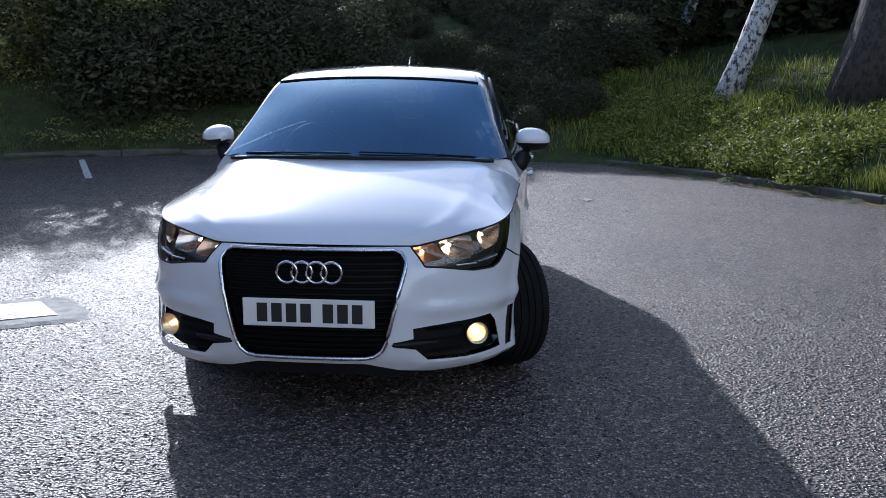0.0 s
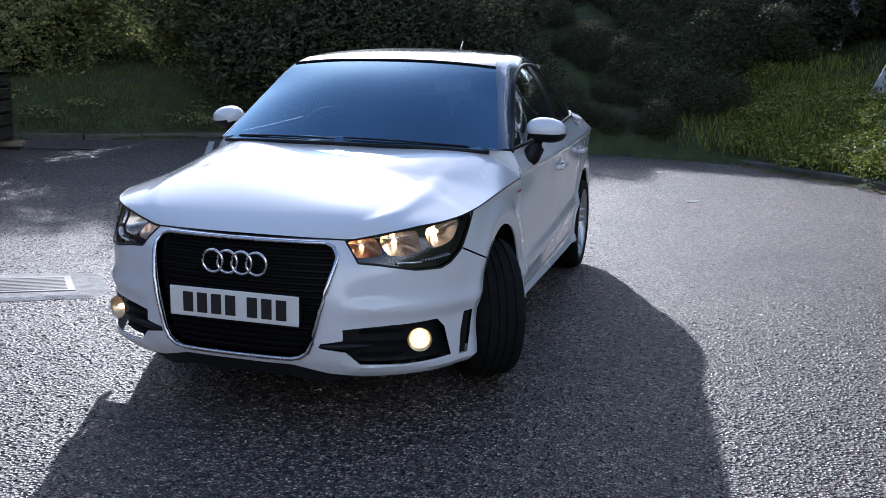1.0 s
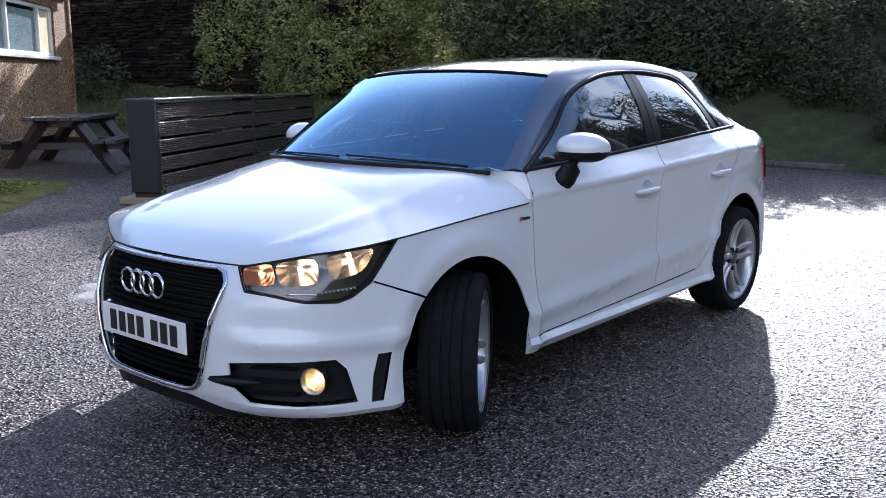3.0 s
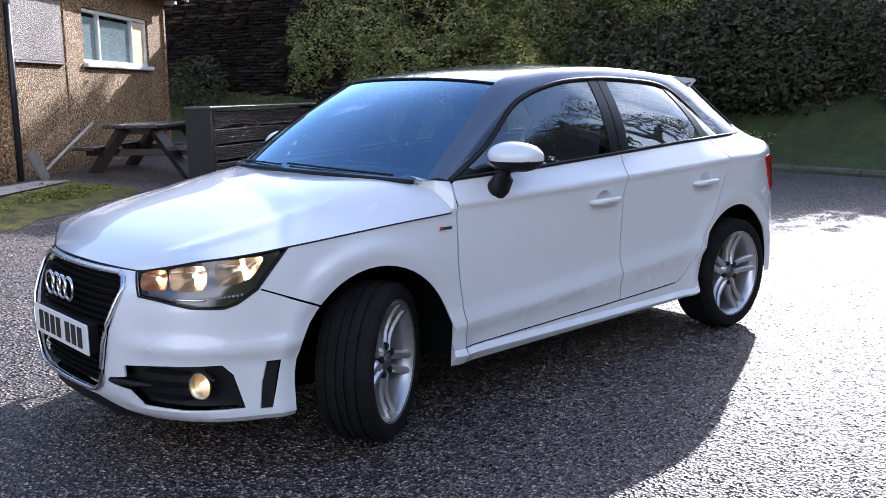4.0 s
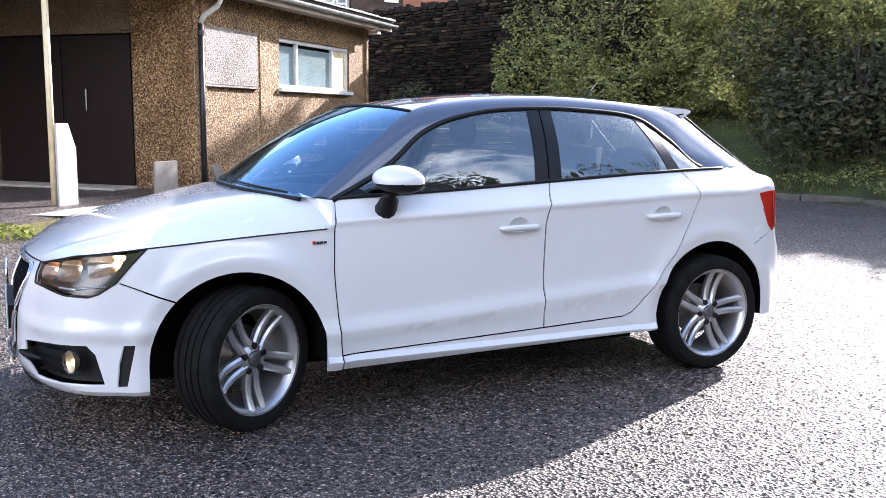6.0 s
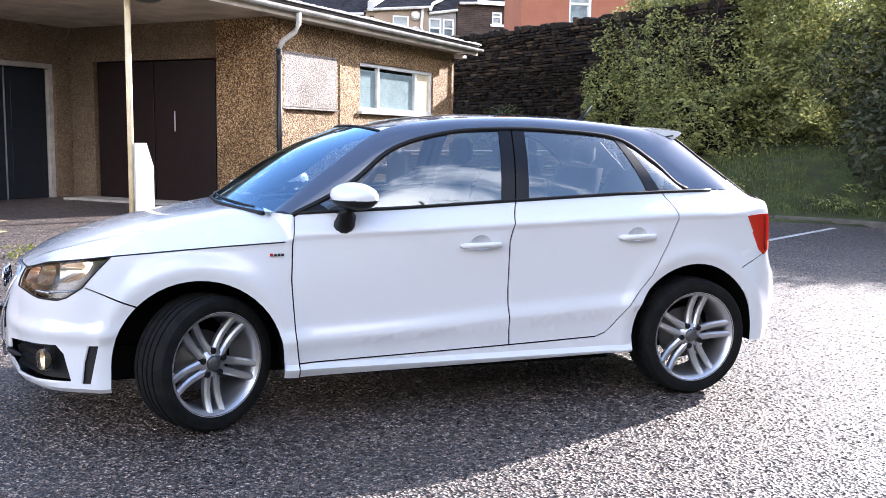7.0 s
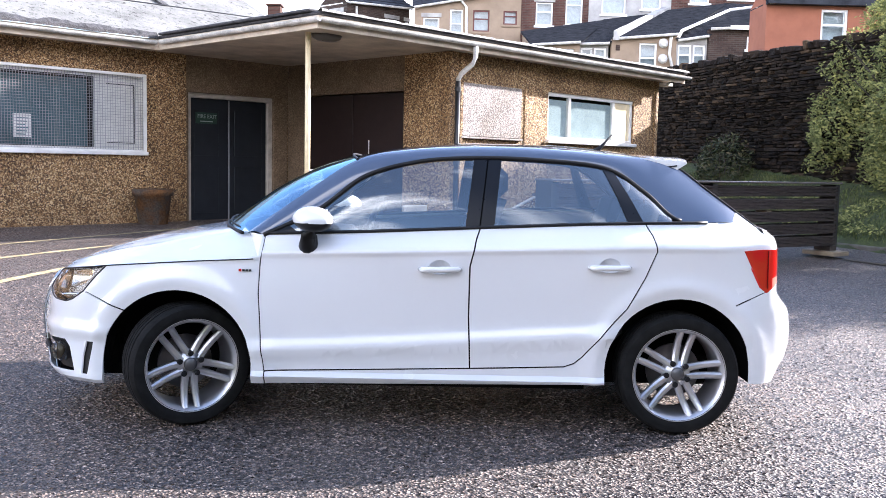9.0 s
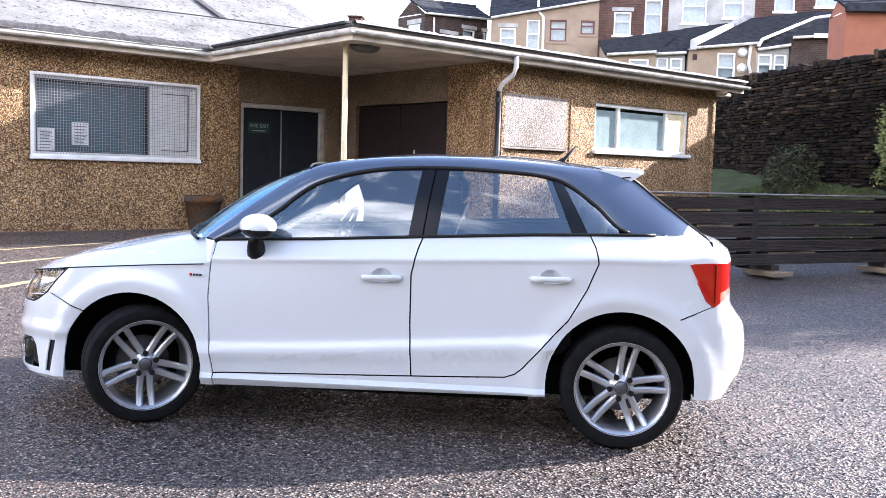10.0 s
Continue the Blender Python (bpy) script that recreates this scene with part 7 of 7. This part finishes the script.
depths = [nose_y(x, 0.45) + (0.085 * ((z - 0.45) / 0.25) ** 2 if z > 0.45 else 0.012 * ((0.45 - z) / 0.18) ** 2) for x, z in ring[:-1]]
depths.append(depths[0])
tube(cr, [(x, y - 0.014, z) for (x, z), y in zip(ring, depths)], 0.0085, 8, False)
part("grille_surround", cr, SATIN, grille, "chrome grille surround", True)
for k in range(17):
    z = 0.296 + k * 0.0235
    hw = lerp([(0.272, 0.2), (0.3, 0.27), (0.335, 0.295), (0.62, 0.362), (0.694, 0.33)], z) - 0.008
    sl = bmesh.new()
    rows = []
    for j in range(25):
        x = -hw + 2 * hw * j / 24
        y = nose_y(x, z) + 0.02
        rows.append([(x, y + 0.035, z + 0.006), (x, y + 0.004, z + 0.005), (x, y, z), (x, y + 0.004, z - 0.005), (x, y + 0.035, z - 0.006)])
    grid(sl, rows)
    part("grille_slat", sl, CAR_DARK, grille)
for k in range(4):
    rb = bmesh.new()
    cx = -0.083 + 0.0585 * k
    tube(rb, [(cx + 0.041 * math.cos(a), -0.884 + 0.0015 * (k % 2), 0.615 + 0.041 * math.sin(a)) for a in np.linspace(0, math.tau, 33)], 0.0058, 8, False)
    part("badge_ring", rb, CHROME, grille, "chrome ring", True)
plate = part("number_plate", boxed(-0.262, 0.262, -0.893, -0.886, 0.399, 0.511, 0.003), PLATE_WHITE, car, "white front number plate with dark bars")
for k in range(7):
    x = -0.205 + k * 0.058 + (0.03 if k > 3 else 0)
    part("plate_bar", boxed(x, x + 0.042, -0.8955, -0.8935, 0.417, 0.493, 0.001), PLATE_BLACK, plate)
part("plate_backing", boxed(-0.255, 0.255, -0.886, -0.85, 0.405, 0.505), BLACK_TRIM, plate)

# side intakes, fog lamps, vents
for sx in (1, -1):
    fg = fog_skin.copy()
    for v in fg.verts:
        v.co += Vector((-0.6, 0.8, 0)) * 0.05
        v.co.x *= sx
    intake = panel("side_intake", fg, BLACK_TRIM, car, "black side air intake", 0)
    for k in range(3):
        z = 0.275 + k * 0.045
        bar = bmesh.new()
        rows = []
        for j in range(15):
            s = 0.47 + (0.64 - 0.47) * j / 14
            q = skin(s, z, -0.016)
            rows.append([(sx * q.x, q.y + 0.03, z + 0.008), (sx * q.x, q.y, z), (sx * q.x, q.y + 0.03, z - 0.008)])
        grid(bar, rows)
        part("intake_slat", bar, BLACK_TRIM, intake)
    wing = bmesh.new()
    tube(wing, [(sx * skin(s, 0.322, -0.006).x, skin(s, 0.322, -0.006).y, 0.322) for s in np.linspace(0.315, 0.52, 10)], [0.004, 0.01, 0.012, 0.013, 0.013, 0.013, 0.012, 0.011, 0.008, 0.004], 8)
    part("intake_blade", wing, BLACK_TRIM, intake, "", True)
    aim = pose(sx * 0.648, -0.668, 0.334, 0, 0, 180 + sx * 18)
    fl = part("fog_lamp", lathe(bmesh.new(), [(0.0, 0.03), (0.03, 0.028), (0.043, 0.018), (0.046, 0.0), (0.05, 0.0), (0.05, -0.04), (0.0, -0.04)], 28, "y"), LAMP_GLASS, car, "lit round fog lamp", True, aim)
    part("reflector", lathe(bmesh.new(), [(0.0, -0.03), (0.022, -0.024), (0.036, -0.01), (0.044, 0.006), (0.046, 0.006)], 28, "y"), FOG_BOWL, fl, "", True)
    part("bulb", lathe(bmesh.new(), [(0.0, 0.002), (0.009, -0.002), (0.011, -0.016), (0.006, -0.028)], 16, "y"), BULB, fl, "", True)
    vt = vent_skin.copy()
    for v in vt.verts:
        v.co += Vector((-1, 0.2, 0)) * 0.012
        v.co.x *= sx
    panel("vent_slot", vt, BLACK_TRIM, car, "black vertical vent slot", 0)
fog_skin.free()
vent_skin.free()

# headlamps: clear lens, smoked bezel, three fluted bowls, a row of small diodes
def lamp_point(p, z, deep):
    """Point behind the lamp's lens, p metres across it as seen square on."""
    lo, hi = 0.38, 1.15
    for _ in range(22):
        mid = (lo + hi) / 2
        q = skin(mid, z)
        if 0.75 * q.x + 0.66 * q.y < p:
            lo = mid
        else:
            hi = mid
    return skin(lo, z) + HL_WAY * deep


def lamp_rim(quad, n=28, power=5.0):
    """A rounded four-sided outline from its corners (p, z), counted from inner top to inner bottom."""
    out = []
    for k in range(n):
        a = math.tau * k / n
        c, s_ = math.cos(a), math.sin(a)
        r = (abs(c) ** power + abs(s_) ** power) ** (-1 / power)
        u, v = 0.5 + 0.5 * r * c, 0.5 + 0.5 * r * s_
        top = [quad[0][i] + (quad[1][i] - quad[0][i]) * u for i in (0, 1)]
        low = [quad[3][i] + (quad[2][i] - quad[3][i]) * u for i in (0, 1)]
        out.append((low[0] + (top[0] - low[0]) * v, low[1] + (top[1] - low[1]) * v))
    return out


BOWLS = [([(-0.2, 0.694), (-0.094, 0.712), (-0.078, 0.645), (-0.186, 0.637)], 0.045, AMBER),
         ([(-0.09, 0.713), (0.058, 0.738), (0.066, 0.65), (-0.066, 0.642)], 0.075, GOLD_BOWL),
         ([(0.08, 0.742), (0.255, 0.766), (0.21, 0.686), (0.104, 0.66)], 0.075, GOLD_BOWL)]
bezel_skin = lamp_skin.copy()
for v in bezel_skin.verts:
    v.co += HL_WAY * 0.03
for quad, deep, mt in BOWLS:
    take(bezel_skin, [lamp_point(p, z, 0.03) for p, z in lamp_rim(quad, 16)], HL_WAY).free()
lens_edges = [tuple(v.co.copy() for v in e.verts) for e in lamp_skin.edges if e.is_boundary]
for sx in (1, -1):
    lens = lamp_skin.copy()
    bez = bezel_skin.copy()
    for v in lens.verts:
        v.co -= HL_WAY * 0.001
        v.co.x *= sx
    for v in bez.verts:
        v.co.x *= sx
    head = panel("headlamp", lens, LAMP_GLASS, car, "swept-back headlamp with lit bulbs", 0)
    panel("bezel", bez, BEZEL, head, "smoked grey bezel", 0)
    rim_bm = bmesh.new()
    for e in lens_edges:
        tube(rim_bm, [Vector((sx * q.x, q.y, q.z)) for q in e], 0.004, 5, False)
    part("lamp_edge", rim_bm, BLACK_TRIM, head, "", True)
    for quad, deep, mt in BOWLS:
        rim = lamp_rim(quad)
        cp, cz = sum(p for p, z in rim) / len(rim), sum(z for p, z in rim) / len(rim)
        rows = []
        for k in range(9):
            r = 1.0 - k / 8 * 0.97
            rows.append([lamp_point(cp + (p - cp) * r, cz + (z - cz) * r, 0.029 + deep * (1 - r**2.2)) for p, z in rim + rim[:1]])
        bowl = bmesh.new()
        grid(bowl, [[Vector((sx * q.x, q.y, q.z)) for q in row] for row in rows])
        rf = part("reflector", bowl, mt, head, "", True)
        q = lamp_point(cp, cz, 0.03 + deep)
        tip = lamp_point(cp, cz, 0.03 + deep * 0.72)
        part("bulb", tube(bmesh.new(), [Vector((sx * c.x, c.y, c.z)) for c in (q, q.lerp(tip, 0.3), tip)], [0.006, 0.0085, 0.006], 10), BULB, rf, "", True)
    for k in range(9):
        c = lamp_point(0.075 + 0.0135 * k, 0.626 + 0.0014 * k, 0.02)
        bm = lathe(bmesh.new(), [(0.0, 0.006), (0.0035, 0.004), (0.005, 0.0), (0.005, -0.01)], 8, "y")
        part("diode", bm, CHROME, head, "", True, pose(sx * c.x, c.y, c.z, 0, 0, 180 + sx * 41))
    run = bmesh.new()
    tube(run, [Vector((sx * q.x, q.y, q.z)) for q in (lamp_point(p, 0.621, 0.02) for p in np.linspace(-0.04, 0.06, 8))], 0.0045, 8)
    part("light_strip", run, CHROME, head, "", True)
    tl = tail_skin.copy()
    for v in tl.verts:
        v.co.x = (v.co.x + 0.006) * sx
    rear_lens = take(tl, [(0.7 * sx, 2.915, 0.72), (0.7 * sx, 2.915, 0.79), (0.7 * sx, 3.1, 0.845), (0.7 * sx, 3.1, 0.72)], (-sx, 0, 0))
    lamp_back = panel("tail_lamp", tl, LENS_RED, car, "red wrap-around tail lamp", 0.02)
    panel("reversing_lens", rear_lens, LENS_PALE, lamp_back, "pale pink lower lens", 0)
    part("lens_rib", tube(bmesh.new(), [(sx * (skin(s_of_y(2.885), z_).x + 0.007), 2.885, z_) for z_ in (0.74, 0.8, 0.86, 0.925)], 0.0035, 6), LENS_DARK, lamp_back)
lamp_skin.free()
bezel_skin.free()
tail_skin.free()

# side badge, aerial
badge = part("side_badge", boxed(0.0, 0.004, 0.008, 0.022, -0.007, 0.006, 0.001), LENS_RED, car, "small red and dark side badge", False, pose(0.8075, 0.268, 0.783, 0, 0, 1))
for k in range(3):
    part("badge_bar", boxed(0.0, 0.004, 0.026 + k * 0.016, 0.038 + k * 0.016, -0.006, 0.004), PLATE_BLACK, badge)
part("roof_aerial", tube(bmesh.new(), [(0, 2.14, 1.405), (0, 2.17, 1.43), (0, 2.235, 1.505)], [0.02, 0.01, 0.004], 8), BLACK_TRIM, car, "short raked roof aerial", True)


# wheels
def wheel(name, m, spin, label):
    """A wheel, outer face to +x, with tyre, twin-spoke rim, bolts and brake disc."""
    tread = [(0.3005, -0.062), (0.294, -0.061), (0.294, -0.053), (0.302, -0.052), (0.302, -0.022), (0.295, -0.021), (0.295, -0.012), (0.302, -0.011), (0.302, 0.011), (0.295, 0.012), (0.295, 0.021), (0.302, 0.022),
             (0.302, 0.052), (0.294, 0.053), (0.294, 0.061), (0.3005, 0.062)]
    prof = [(0.222, -0.092), (0.236, -0.102), (0.262, -0.108), (0.285, -0.104), (0.297, -0.088)] + tread + [(0.297, 0.088), (0.285, 0.104), (0.262, 0.108), (0.24, 0.103), (0.228, 0.095)]
    w = part(name, lathe(bmesh.new(), prof, 72, "x"), RUBBER, car, label, True, m)
    w.data.set_sharp_from_angle(angle=radians(40))
    rim = part("rim", lathe(bmesh.new(), [(0.2, -0.1), (0.205, -0.02), (0.207, 0.05), (0.213, 0.078), (0.222, 0.088), (0.228, 0.094), (0.233, 0.1), (0.236, 0.094), (0.233, 0.088)], 72, "x"), ALLOY, w, "silver twin-spoke alloy rim", True)
    for k in range(5):
        for side_ in (-1, 1):
            bm = bmesh.new()
            rows = []
            for j in range(9):
                f = j / 8
                r = 0.045 + (0.214 - 0.045) * f
                off = side_ * (0.021 + 0.011 * f)
                hw = 0.0175 - 0.002 * f
                h = 0.062 + 0.024 * f**2 - 0.012 * math.sin(math.pi * f)
                sec = [(off - hw, h - 0.03), (off - hw, h - 0.009), (off - hw * 0.45, h), (off + hw * 0.45, h), (off + hw, h - 0.009), (off + hw, h - 0.03)]
                a = radians(spin + 72 * k)
                rows.append([(hh, r * math.cos(a) - o * math.sin(a), r * math.sin(a) + o * math.cos(a)) for o, hh in sec])
            grid(bm, rows)
            bmesh.ops.recalc_face_normals(bm, faces=bm.faces)
            part("spoke", bm, ALLOY, rim)
    part("hub", lathe(bmesh.new(), [(0.0, 0.066), (0.024, 0.066), (0.027, 0.062), (0.03, 0.058), (0.06, 0.056), (0.068, 0.04), (0.068, 0.0)], 32, "x"), ALLOY, rim, "", True)
    part("hub_cap", lathe(bmesh.new(), [(0.0, 0.072), (0.028, 0.071), (0.033, 0.064), (0.034, 0.05)], 28, "x"), plain("hub_cap_grey", (0.12, 0.12, 0.125), 0.35, 0.5), rim, "dark grey hub cap", True)
    for k in range(5):
        a = radians(spin + 36 + 72 * k)
        part("wheel_bolt", lathe(bmesh.new(), [(0.0, 0.069), (0.011, 0.069), (0.0145, 0.065), (0.0145, 0.04)], 10, "x"), BLACK_TRIM, rim, "", False, pose(0, 0.056 * math.cos(a), 0.056 * math.sin(a)))
    part("brake_disc", lathe(bmesh.new(), [(0.03, -0.01), (0.07, -0.01), (0.07, -0.03), (0.135, -0.03), (0.135, -0.05), (0.03, -0.05)], 40, "x"), DISC, w, "steel brake disc", True)
    return w


STEER = 31.0
wheel("front_wheel", pose(0.718, 0, 0.302, 0, 0, STEER), -90, "front wheel turned outwards, black tyre")
wheel("rear_wheel", pose(0.725, 2.455, 0.302), 80, "rear wheel, black tyre")
wheel("front_wheel", pose(-0.718, 0, 0.302, 0, 0, 180 + STEER), -60, "front wheel turned, black tyre")
wheel("rear_wheel", pose(-0.725, 2.455, 0.302, 0, 0, 180), 20, "rear wheel, black tyre")

# cabin
dash = bmesh.new()
grid(dash, [[(x, y, z - 0.05 * (x / 0.7) ** 2) for x in np.linspace(-0.68, 0.68, 13)] for y, z in ((0.3, 0.94), (0.5, 0.965), (0.72, 0.95), (0.78, 0.9), (0.75, 0.6))])
part("dashboard", dash, CABIN, car, "charcoal dashboard", True)
part("cabin_floor", boxed(-0.66, 0.66, 0.42, 2.04, 0.34, 0.4), CAR_DARK, car)


def seat(x, y, wide=0.25):
    st = part("seat", boxed(x - wide, x + wide, y - 0.24, y + 0.26, 0.42, 0.62, 0.05), SEAT_CLOTH, car, "dark cloth seat")
    bk = bmesh.new()
    rows = []
    for k in range(9):
        f = k / 8
        hw = wide * (0.95 - 0.25 * f**3)
        yy, zz = y + 0.2 + 0.2 * f, 0.58 + 0.56 * f
        rows.append([(x - hw, yy + 0.05, zz), (x - hw, yy - 0.05, zz), (x - hw * 0.7, yy - 0.06, zz), (x + hw * 0.7, yy - 0.06, zz), (x + hw, yy - 0.05, zz), (x + hw, yy + 0.05, zz), (x - hw, yy + 0.05, zz)])
    grid(bk, rows)
    part("seat_back", bk, SEAT_CLOTH, st, "", True)
    hd = part("head_rest", boxed(x - 0.125, x + 0.125, y + 0.37, y + 0.46, 1.15, 1.31, 0.04), SEAT_CLOTH, st, "", True)


for x in (0.36, -0.36):
    seat(x, 1.15)
for x in (0.35, -0.35):
    seat(x, 1.95, 0.3)
sw = bmesh.new()
ctr = Vector((-0.37, 0.83, 0.93))
tilt = Matrix.Rotation(radians(65), 3, "X")
tube(sw, [ctr + tilt @ Vector((0.18 * math.cos(a), 0.18 * math.sin(a), 0)) for a in np.linspace(0, math.tau, 33)], 0.015, 8, False)
for a in (0, math.pi, -math.pi / 2):
    tube(sw, [ctr, ctr + tilt @ Vector((0.18 * math.cos(a), 0.18 * math.sin(a), 0))], 0.02, 6)
part("steering_wheel", sw, CABIN, car, "dark steering wheel", True)
part("rear_view_mirror", boxed(-0.1, 0.1, 0.72, 0.75, 1.24, 1.3, 0.01), BLACK_TRIM, car)
